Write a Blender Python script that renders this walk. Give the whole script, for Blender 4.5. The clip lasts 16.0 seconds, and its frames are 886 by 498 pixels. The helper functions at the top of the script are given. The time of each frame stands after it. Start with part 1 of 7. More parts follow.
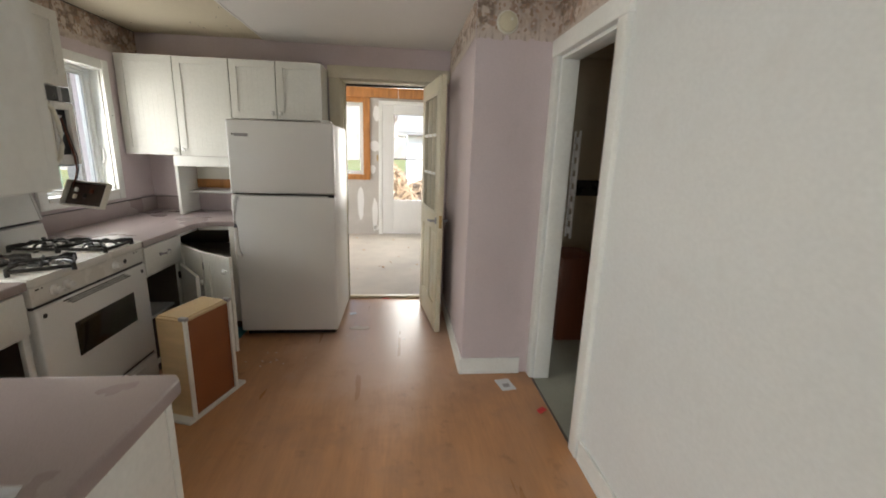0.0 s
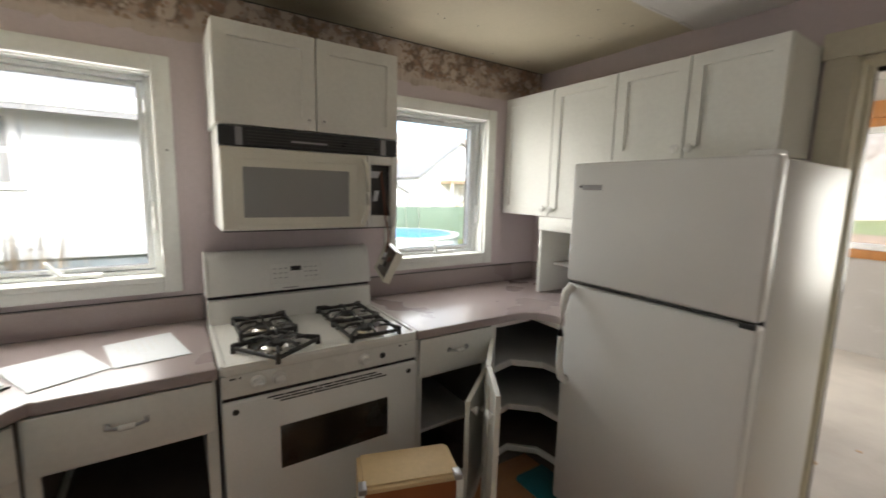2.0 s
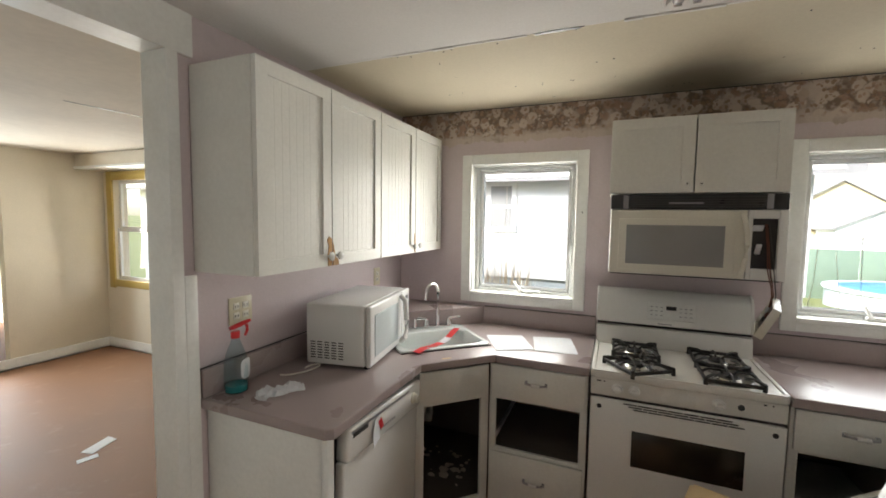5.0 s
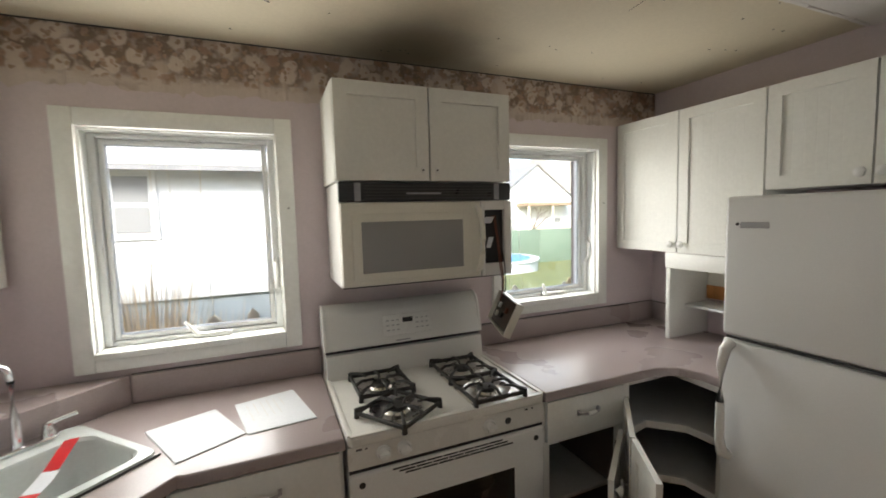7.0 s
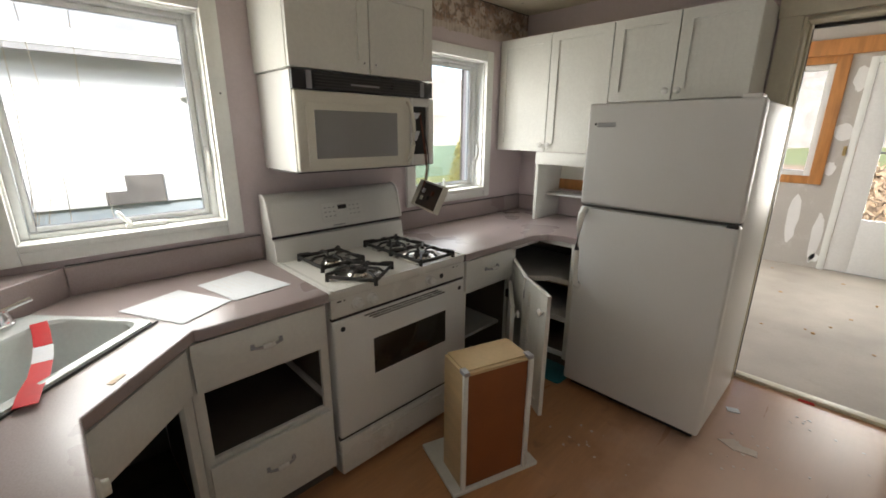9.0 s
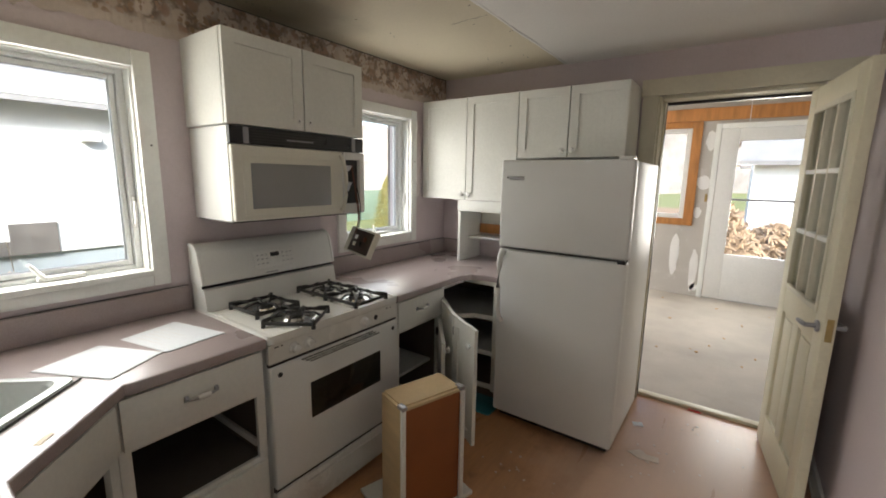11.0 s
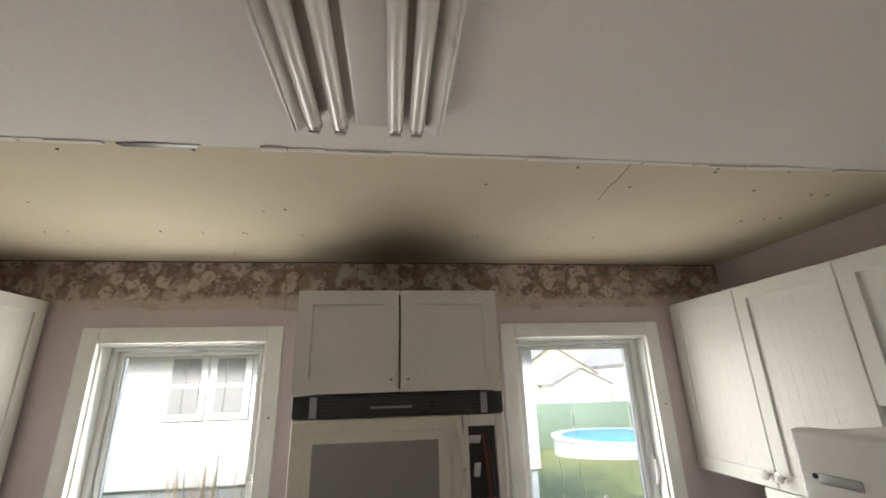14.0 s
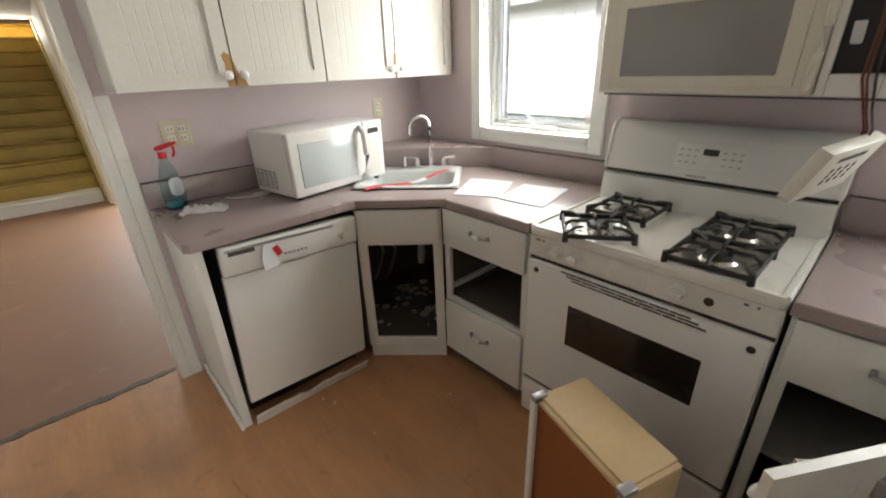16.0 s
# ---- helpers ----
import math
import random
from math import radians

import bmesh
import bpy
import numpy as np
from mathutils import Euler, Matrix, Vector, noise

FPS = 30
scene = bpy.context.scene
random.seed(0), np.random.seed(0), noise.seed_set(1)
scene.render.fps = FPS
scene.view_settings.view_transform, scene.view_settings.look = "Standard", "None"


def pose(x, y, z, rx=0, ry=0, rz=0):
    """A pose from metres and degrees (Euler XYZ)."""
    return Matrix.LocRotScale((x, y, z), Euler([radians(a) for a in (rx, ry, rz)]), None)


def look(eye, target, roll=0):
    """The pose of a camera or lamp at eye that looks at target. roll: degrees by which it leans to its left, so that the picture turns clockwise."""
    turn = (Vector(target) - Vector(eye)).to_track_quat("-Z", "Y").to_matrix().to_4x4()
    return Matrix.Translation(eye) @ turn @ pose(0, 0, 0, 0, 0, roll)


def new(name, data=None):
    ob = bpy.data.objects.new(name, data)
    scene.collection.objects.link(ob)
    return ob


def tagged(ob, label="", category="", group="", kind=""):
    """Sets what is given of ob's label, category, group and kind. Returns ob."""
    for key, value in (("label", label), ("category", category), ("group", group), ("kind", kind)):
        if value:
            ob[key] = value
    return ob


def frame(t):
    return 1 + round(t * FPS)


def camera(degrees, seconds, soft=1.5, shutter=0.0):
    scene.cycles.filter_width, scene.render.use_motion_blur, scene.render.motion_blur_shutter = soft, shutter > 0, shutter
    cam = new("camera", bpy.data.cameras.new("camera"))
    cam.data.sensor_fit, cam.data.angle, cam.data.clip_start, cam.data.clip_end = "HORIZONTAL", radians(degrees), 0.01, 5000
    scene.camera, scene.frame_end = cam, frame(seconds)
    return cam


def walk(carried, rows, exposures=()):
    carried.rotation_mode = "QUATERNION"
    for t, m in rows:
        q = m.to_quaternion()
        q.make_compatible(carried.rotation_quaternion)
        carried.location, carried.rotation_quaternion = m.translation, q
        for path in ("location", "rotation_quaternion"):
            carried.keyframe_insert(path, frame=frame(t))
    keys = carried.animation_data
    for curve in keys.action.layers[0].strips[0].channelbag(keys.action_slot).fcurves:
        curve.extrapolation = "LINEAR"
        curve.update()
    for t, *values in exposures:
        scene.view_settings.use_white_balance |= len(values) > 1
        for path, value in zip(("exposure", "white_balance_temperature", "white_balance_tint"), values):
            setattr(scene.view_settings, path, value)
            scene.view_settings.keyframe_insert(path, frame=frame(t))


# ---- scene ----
cam = camera(94.0, 16.0, soft=1.7, shutter=0.2)

EXPOSURES = [(0.0, 2.65), (1.0, 2.65), (2.0, 2.5), (3.0, 2.65), (5.5, 2.55), (7.0, 2.45), (8.0, 2.4), (10.5, 2.5), (12.5, 2.32), (14.0, 2.4), (15.0, 2.4), (16.0, 2.95)]
PATH = [
    (0, (1.426, 1.912, 1.491), (1.627, 3.849, 1.033), 1.9),
    (0.5, (1.415, 2.408, 1.58), (1.344, 4.367, 1.18), 1.7),
    (1, (1.422, 2.891, 1.571), (0.871, 4.777, 1.196), 2.9),
    (1.5, (1.392, 3.315, 1.519), (0.353, 4.99, 1.179), 2.5),
    (2, (1.417, 3.59, 1.534), (-0.238, 4.679, 1.255), 1.5),
    (2.5, (1.597, 3.761, 1.551), (-0.367, 3.912, 1.201), 0.7),
    (3, (1.789, 3.797, 1.506), (-0.156, 3.535, 1.121), 1.8),
    (3.2, (1.85, 3.808, 1.507), (-0.049, 3.392, 1.037), 1.8),
    (5.3, (1.957, 3.768, 1.63), (0.115, 2.999, 1.508), 0.5),
    (5.5, (1.892, 3.762, 1.625), (-0.012, 3.169, 1.466), -0.1),
    (6, (1.65, 3.73, 1.646), (-0.336, 3.519, 1.536), 0.1),
    (6.3, (1.527, 3.729, 1.643), (-0.468, 3.685, 1.519), 1.1),
    (6.5, (1.436, 3.668, 1.642), (-0.549, 3.851, 1.488), 1.3),
    (7, (1.201, 3.501, 1.629), (-0.637, 4.273, 1.464), -1.5),
    (7.5, (1.129, 3.396, 1.586), (-0.517, 4.519, 1.415), 0.8),
    (8, (1.205, 3.245, 1.538), (-0.283, 4.539, 1.203), 0.1),
    (8.2, (1.24, 3.183, 1.54), (-0.223, 4.466, 1.08), -0.4),
    (10.3, (1.316, 2.79, 1.5), (0.124, 4.29, 0.926), 1.1),
    (10.5, (1.354, 2.816, 1.515), (0.214, 4.37, 0.981), 1.2),
    (10.8, (1.359, 2.803, 1.535), (0.251, 4.413, 1.112), 1.0),
    (11, (1.358, 2.824, 1.561), (0.219, 4.432, 1.219), 1.0),
    (11.5, (1.363, 2.97, 1.635), (0.063, 4.483, 1.482), 1.6),
    (12, (1.421, 3.189, 1.72), (-0.105, 4.475, 1.857), -0.1),
    (12.5, (1.417, 3.383, 1.799), (-0.067, 4.647, 2.246), -2.6),
    (13, (1.323, 3.601, 1.833), (-0.252, 4.689, 2.413), -3.2),
    (13.3, (1.262, 3.72, 1.825), (-0.449, 4.607, 2.361), -3.7),
    (13.5, (1.241, 3.817, 1.809), (-0.54, 4.507, 2.402), -3.3),
    (14, (1.199, 4.096, 1.8), (-0.69, 4.336, 2.412), -1.6),
    (14.5, (1.027, 4.255, 1.773), (-0.938, 4.096, 2.11), -1.2),
    (15, (1.009, 4.415, 1.675), (-0.828, 3.625, 1.649), 0.4),
    (15.3, (1.073, 4.525, 1.637), (-0.511, 3.331, 1.383), 1.2),
    (15.5, (1.125, 4.531, 1.599), (-0.336, 3.242, 1.151), 0.4),
    (16, (1.085, 4.545, 1.465), (-0.131, 3.181, 0.651), -2.2),
]
walk(cam, [(t, look(eye, target, roll)) for t, eye, target, roll in PATH], EXPOSURES)

# west wall, back wall, south wall, ceiling height
XW, YB, YS, CEIL = -0.76, 5.82, 2.31, 2.36

# ---- world and light ----
world = bpy.data.worlds.new("sky")
scene.world = world
world.use_nodes = True
wn = world.node_tree
sky = wn.nodes.new("ShaderNodeTexSky")
sky.sky_type = "NISHITA"
sky.sun_disc = False
sky.sun_elevation = radians(32.6)
sky.sun_rotation = radians(125.5)
sky.air_density, sky.dust_density, sky.ozone_density = 1.0, 1.5, 1.0
wn.links.new(sky.outputs["Color"], wn.nodes["Background"].inputs["Color"])
wn.nodes["Background"].inputs["Strength"].default_value = 0.11
sun = new("sun", bpy.data.lights.new("sun", "SUN"))
sun.data.energy, sun.data.angle, sun.data.color = 1.9, radians(20), (1.0, 0.96, 0.90)
sun.matrix_world = look((0, 0, 11), (-14.0, 10.0, 0))


def area_lamp(name, x, y, z, w, h, target, watts, colour=(0.93, 0.97, 1.0)):
    lamp = new(name, bpy.data.lights.new(name, "AREA"))
    lamp.data.shape, lamp.data.size, lamp.data.size_y, lamp.data.energy, lamp.data.color = "RECTANGLE", w, h, watts, colour
    lamp.matrix_world = look((x, y, z), target)
    return lamp


DAY = (1.0, 0.965, 0.87)
area_lamp("window_light_kitchen", XW - 0.04, 3.205, 1.56, 0.60, 0.80, (2.0, 3.205, 1.40), 2.0, DAY)
area_lamp("window_light_kitchen", XW - 0.04, 5.005, 1.56, 0.58, 0.80, (2.0, 5.005, 1.40), 1.15, DAY)
# fill lamp added in an unseen west opening to brighten the sunroom
area_lamp("fill_light_sunroom", -1.46, 7.8, 1.6, 1.9, 1.1, (2.0, 7.8, 0.9), 9, DAY)
area_lamp("window_light_storm_door", 1.64, 9.34, 1.35, 0.72, 1.4, (1.5, 6.0, 0.5), 6, DAY)
area_lamp("window_light_living", -1.08, -1.44, 1.45, 0.6, 0.95, (2.0, 1.2, 1.1), 3.2, DAY)
# fill lamp added in the doorway, without a window, to brighten the east wall
area_lamp("fill_light_living_doorway", 0.25, -1.93, 1.1, 0.8, 1.8, (1.2, 2.0, 1.1), 7.5, (0.90, 0.97, 1.0))
# unseen fill lamp added at the stair head to light the steps
area_lamp("fill_light_stairs", 1.3, -4.85, 2.0, 0.9, 0.6, (1.4, -1.0, 0.6), 4.5, DAY)
# unseen lamp added outdoors, standing in for the sky over the neighbour's eave
area_lamp("sky_stand_in_lamp", -3.9, 4.1, 3.55, 4.8, 1.3, (-0.8, 4.1, 1.5), 28, (1.0, 0.985, 0.945))


# ---- materials ----


def node_mat(name, base, rough=0.5, var=0.06, scale=3.0, grain=120.0, bump=0.05, metal=0.0, dirt=0.0, dirt_col=(0.12, 0.09, 0.06), spec=0.5, stretch=(1, 1, 1), grain_var=0.03):
    """Paint or plastic or stone: two scales of colour variation, fine bump, optional dirt blotches."""
    m = bpy.data.materials.new(name)
    m.use_nodes = True
    nt = m.node_tree
    b = nt.nodes["Principled BSDF"]
    b.inputs["Roughness"].default_value = rough
    b.inputs["Metallic"].default_value = metal
    b.inputs["Specular IOR Level"].default_value = spec
    co = nt.nodes.new("ShaderNodeTexCoord")
    mp = nt.nodes.new("ShaderNodeMapping")
    mp.inputs["Scale"].default_value = stretch
    nt.links.new(co.outputs["Object"], mp.inputs["Vector"])
    n1 = nt.nodes.new("ShaderNodeTexNoise")
    n1.inputs["Scale"].default_value, n1.inputs["Detail"].default_value = scale, 6
    n2 = nt.nodes.new("ShaderNodeTexNoise")
    n2.inputs["Scale"].default_value, n2.inputs["Detail"].default_value = grain, 3
    for n in (n1, n2):
        nt.links.new(mp.outputs["Vector"], n.inputs["Vector"])
    r1 = nt.nodes.new("ShaderNodeMapRange")
    r1.inputs["From Min"].default_value, r1.inputs["From Max"].default_value = 0.3, 0.7
    r1.inputs["To Min"].default_value, r1.inputs["To Max"].default_value = 1 - var, 1 + var
    nt.links.new(n1.outputs["Fac"], r1.inputs["Value"])
    r2 = nt.nodes.new("ShaderNodeMapRange")
    r2.inputs["From Min"].default_value, r2.inputs["From Max"].default_value = 0.3, 0.7
    r2.inputs["To Min"].default_value, r2.inputs["To Max"].default_value = 1 - grain_var, 1 + grain_var
    nt.links.new(n2.outputs["Fac"], r2.inputs["Value"])
    mul = nt.nodes.new("ShaderNodeMath")
    mul.operation = "MULTIPLY"
    nt.links.new(r1.outputs[0], mul.inputs[0])
    nt.links.new(r2.outputs[0], mul.inputs[1])
    mix = nt.nodes.new("ShaderNodeVectorMath")
    mix.operation = "SCALE"
    mix.inputs[0].default_value = base
    nt.links.new(mul.outputs[0], mix.inputs["Scale"])
    out = mix.outputs["Vector"]
    if dirt:
        n3 = nt.nodes.new("ShaderNodeTexNoise")
        n3.inputs["Scale"].default_value, n3.inputs["Detail"].default_value, n3.inputs["Roughness"].default_value = 5.0, 10, 0.7
        nt.links.new(co.outputs["Object"], n3.inputs["Vector"])
        r3 = nt.nodes.new("ShaderNodeMapRange")
        r3.inputs["From Min"].default_value, r3.inputs["From Max"].default_value = 0.56, 0.75
        r3.inputs["To Min"].default_value, r3.inputs["To Max"].default_value = 0.0, dirt
        nt.links.new(n3.outputs["Fac"], r3.inputs["Value"])
        mc = nt.nodes.new("ShaderNodeMix")
        mc.data_type = "RGBA"
        nt.links.new(r3.outputs[0], mc.inputs["Factor"])
        nt.links.new(out, mc.inputs["A"])
        mc.inputs["B"].default_value = (*dirt_col, 1)
        out = mc.outputs["Result"]
    nt.links.new(out, b.inputs["Base Color"])
    rr = nt.nodes.new("ShaderNodeMapRange")
    rr.inputs["To Min"].default_value, rr.inputs["To Max"].default_value = max(0.02, rough - 0.1), min(1.0, rough + 0.1)
    nt.links.new(n1.outputs["Fac"], rr.inputs["Value"])
    nt.links.new(rr.outputs[0], b.inputs["Roughness"])
    if bump:
        bp = nt.nodes.new("ShaderNodeBump")
        bp.inputs["Strength"].default_value, bp.inputs["Distance"].default_value = bump, 0.002
        nt.links.new(n2.outputs["Fac"], bp.inputs["Height"])
        nt.links.new(bp.outputs["Normal"], b.inputs["Normal"])
    return m


def glass_mat(name, tint=(1, 1, 1), rough=0.0):
    m = bpy.data.materials.new(name)
    m.use_nodes = True
    nt = m.node_tree
    nt.nodes.clear()
    o = nt.nodes.new("ShaderNodeOutputMaterial")
    tr = nt.nodes.new("ShaderNodeBsdfTransparent")
    tr.inputs["Color"].default_value = (*tint, 1)
    gl = nt.nodes.new("ShaderNodeBsdfGlossy")
    gl.inputs["Roughness"].default_value = rough
    lw = nt.nodes.new("ShaderNodeLayerWeight")
    lw.inputs["Blend"].default_value = 0.12
    fr = nt.nodes.new("ShaderNodeMapRange")
    fr.inputs["From Min"].default_value, fr.inputs["To Min"].default_value, fr.inputs["To Max"].default_value = 0.0, 0.035, 0.6
    nt.links.new(lw.outputs["Facing"], fr.inputs["Value"])
    mx = nt.nodes.new("ShaderNodeMixShader")
    nt.links.new(fr.outputs[0], mx.inputs["Fac"])
    nt.links.new(tr.outputs[0], mx.inputs[1])
    nt.links.new(gl.outputs[0], mx.inputs[2])
    nt.links.new(mx.outputs[0], o.inputs["Surface"])
    return m


M_WALL = node_mat("lilac_wall_paint", (0.61, 0.525, 0.54), 0.55, 0.05, 1.6, 90, 0.12, dirt=0.18, dirt_col=(0.33, 0.27, 0.25))
M_WALL2 = node_mat("off_white_wall_paint", (0.78, 0.80, 0.80), 0.5, 0.04, 1.2, 80, 0.1, dirt=0.12, dirt_col=(0.40, 0.33, 0.28))
M_CREAM = node_mat("cream_wall_paint", (0.70, 0.64, 0.52), 0.6, 0.06, 1.5, 80, 0.1, dirt=0.15, dirt_col=(0.4, 0.32, 0.2))
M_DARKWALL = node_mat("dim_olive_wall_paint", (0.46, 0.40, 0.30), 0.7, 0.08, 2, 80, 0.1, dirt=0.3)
M_TRIM = node_mat("white_trim_paint", (0.83, 0.84, 0.81), 0.38, 0.04, 4, 60, 0.08, dirt=0.12, dirt_col=(0.42, 0.36, 0.28))
M_TRIMY = node_mat("aged_cream_trim_paint", (0.66, 0.62, 0.50), 0.4, 0.05, 4, 60, 0.08, dirt=0.25, dirt_col=(0.38, 0.30, 0.2))
M_CAB = node_mat("white_cabinet_paint", (0.74, 0.74, 0.70), 0.36, 0.03, 3, 70, 0.06, dirt=0.10, dirt_col=(0.45, 0.38, 0.30))
# base colour darkened to carry the shade inside open cabinets; blotches are grime
M_CABIN = node_mat("grubby_and_shade_dark_brown", (0.12, 0.10, 0.085), 0.7, 0.18, 4, 60, 0.1, dirt=0.6, dirt_col=(0.07, 0.055, 0.045))
M_SHELF = node_mat("white_shelf_melamine", (0.60, 0.60, 0.58), 0.4, 0.06, 5, 60, 0.05, dirt=0.3, dirt_col=(0.2, 0.17, 0.14))
M_APPL = node_mat("white_appliance_enamel", (0.78, 0.78, 0.76), 0.22, 0.02, 2, 200, 0.02, dirt=0.06, dirt_col=(0.45, 0.38, 0.3))
M_FRIDGE = node_mat("white_fridge_skin", (0.74, 0.745, 0.74), 0.34, 0.02, 2, 380, 0.25, dirt=0.05, dirt_col=(0.5, 0.45, 0.4))
M_GREASY = node_mat("greasy_white_enamel", (0.74, 0.73, 0.69), 0.25, 0.04, 3, 150, 0.03, dirt=0.35, dirt_col=(0.33, 0.24, 0.15))
M_BISQUE = node_mat("bisque_plastic", (0.72, 0.70, 0.62), 0.35, 0.03, 4, 120, 0.03, dirt=0.1, dirt_col=(0.4, 0.32, 0.2))
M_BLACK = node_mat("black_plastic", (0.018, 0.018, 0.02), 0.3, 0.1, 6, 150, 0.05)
M_IRON = node_mat("black_cast_iron", (0.022, 0.021, 0.02), 0.55, 0.25, 20, 240, 0.4, dirt=0.3, dirt_col=(0.10, 0.07, 0.045))
M_BURNER = node_mat("burnt_aluminium", (0.50, 0.47, 0.42), 0.3, 0.3, 14, 200, 0.2, metal=0.6, dirt=0.7, dirt_col=(0.05, 0.035, 0.025))
M_STEELPAN = node_mat("stained_bright_aluminium", (0.60, 0.58, 0.55), 0.28, 0.2, 14, 200, 0.1, metal=1.0, dirt=0.75, dirt_col=(0.14, 0.09, 0.05))
M_DARKGLASS = node_mat("dark_oven_glass", (0.022, 0.018, 0.014), 0.12, 0.2, 5, 90, 0.0, dirt=0.3, dirt_col=(0.07, 0.05, 0.03))
M_GREYGLASS = node_mat("grey_microwave_window", (0.29, 0.29, 0.29), 0.18, 0.04, 3, 500, 0.0)
M_PALEGLASS = node_mat("pale_grey_microwave_window", (0.56, 0.62, 0.63), 0.12, 0.05, 3, 400, 0.0)
M_COUNTER = node_mat("mauve_laminate_worktop", (0.35, 0.29, 0.285), 0.29, 0.06, 2, 260, 0.05, dirt=0.12, dirt_col=(0.28, 0.21, 0.18), grain_var=0.09)
M_CHROME = node_mat("chrome", (0.75, 0.75, 0.76), 0.1, 0.03, 8, 100, 0.0, metal=1.0)
M_BRASS = node_mat("tarnished_brass", (0.42, 0.30, 0.13), 0.4, 0.2, 20, 150, 0.1, metal=0.8)
M_PORC = node_mat("white_porcelain", (0.80, 0.80, 0.78), 0.15, 0.02, 5, 60, 0.0)
M_SASH = node_mat("white_vinyl_sash", (0.86, 0.87, 0.86), 0.3, 0.03, 5, 60, 0.0, dirt=0.12, dirt_col=(0.4, 0.36, 0.3))
M_SINK = node_mat("white_enamel_sink", (0.66, 0.70, 0.69), 0.18, 0.03, 5, 80, 0.0, dirt=0.15, dirt_col=(0.35, 0.28, 0.2))
M_CEIL = node_mat("white_ceiling_board", (0.74, 0.72, 0.70), 0.75, 0.03, 1.0, 110, 0.08, dirt=0.06, dirt_col=(0.5, 0.45, 0.4))
M_CEILTEX = node_mat("textured_plaster_ceiling", (0.62, 0.56, 0.47), 0.8, 0.08, 2, 24, 0.8, dirt=0.15, dirt_col=(0.4, 0.3, 0.2))
M_PLY = node_mat("pale_birch_plywood", (0.62, 0.46, 0.26), 0.5, 0.10, 3, 60, 0.1, stretch=(1, 1, 6), dirt=0.15, dirt_col=(0.40, 0.26, 0.12))
M_HARDB = node_mat("red_brown_hardboard", (0.27, 0.085, 0.025), 0.5, 0.12, 4, 160, 0.1, dirt=0.1, dirt_col=(0.12, 0.05, 0.02))
M_PINE = node_mat("orange_pine_trim", (0.46, 0.20, 0.06), 0.4, 0.2, 3, 30, 0.1, stretch=(8, 8, 1), dirt=0.2, dirt_col=(0.2, 0.07, 0.02))
M_RAWWOOD = node_mat("splintered_bare_wood", (0.45, 0.26, 0.10), 0.7, 0.25, 12, 90, 0.4)
M_PAPER = node_mat("white_paper", (0.70, 0.72, 0.75), 0.6, 0.02, 6, 100, 0.03)
M_RED = node_mat("red_plastic_tape", (0.62, 0.03, 0.035), 0.35, 0.08, 8, 80, 0.05)
M_TEAL = node_mat("teal_plastic", (0.02, 0.17, 0.20), 0.4, 0.08, 8, 80, 0.05)
M_GREEN = node_mat("green_plastic", (0.02, 0.22, 0.12), 0.4, 0.08, 8, 80, 0.05)
M_TUBE = node_mat("unlit_fluorescent_tube", (0.72, 0.70, 0.68), 0.2, 0.03, 6, 90, 0.0)
M_STEELW = node_mat("white_enamel_reflector", (0.66, 0.64, 0.62), 0.3, 0.04, 5, 90, 0.02, dirt=0.15, dirt_col=(0.35, 0.3, 0.25))
M_YELLOW = node_mat("mustard_yellow_paint", (0.46, 0.33, 0.085), 0.5, 0.12, 3, 60, 0.15, dirt=0.35, dirt_col=(0.22, 0.14, 0.04))
M_CARPET = node_mat("worn_mustard_stair_carpet", (0.33, 0.23, 0.06), 0.95, 0.2, 6, 300, 0.6, dirt=0.4, dirt_col=(0.13, 0.08, 0.03))
M_DRYWALL = node_mat("patched_grey_drywall", (0.48, 0.45, 0.41), 0.7, 0.05, 2.5, 70, 0.1, dirt=0.5, dirt_col=(0.72, 0.71, 0.69))
M_PLASTER = node_mat("white_joint_compound", (0.78, 0.77, 0.75), 0.7, 0.03, 6, 60, 0.2)
M_CONC = node_mat("dusty_concrete_floor", (0.40, 0.36, 0.31), 0.75, 0.16, 1.8, 60, 0.2, dirt=0.3, dirt_col=(0.28, 0.23, 0.18))
M_BATHFL = node_mat("grey_green_vinyl_floor", (0.34, 0.35, 0.29), 0.5, 0.08, 3, 60, 0.08, dirt=0.25, dirt_col=(0.18, 0.16, 0.11))
M_MAROON = node_mat("dark_red_wood_panel", (0.14, 0.04, 0.018), 0.45, 0.15, 3, 50, 0.08, stretch=(6, 6, 1))
M_LIVFL = node_mat("terracotta_worn_floor", (0.25, 0.13, 0.073), 0.6, 0.10, 1.4, 160, 0.1, dirt=0.3, dirt_col=(0.42, 0.29, 0.20), grain_var=0.07)
M_DUST = node_mat("plaster_dust", (0.60, 0.52, 0.45), 0.9, 0.1, 12, 90, 0.3)
M_GLASS = glass_mat("window_glass", (0.97, 0.98, 0.98))
M_CLEAR = glass_mat("clear_bottle_plastic", (0.80, 0.90, 0.92), 0.05)
M_BLUELIQ = node_mat("blue_green_liquid", (0.02, 0.20, 0.22), 0.15, 0.03, 6, 60, 0.0)
M_DOORCREAM = node_mat("yellowed_cream_door_paint", (0.66, 0.61, 0.46), 0.36, 0.05, 3, 50, 0.06, dirt=0.15, dirt_col=(0.40, 0.32, 0.2))
M_DARKBOARD = node_mat("dark_brown_circuit_board", (0.04, 0.025, 0.018), 0.4, 0.3, 40, 200, 0.1)
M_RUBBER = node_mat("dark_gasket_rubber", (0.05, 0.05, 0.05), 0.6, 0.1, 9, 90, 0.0)
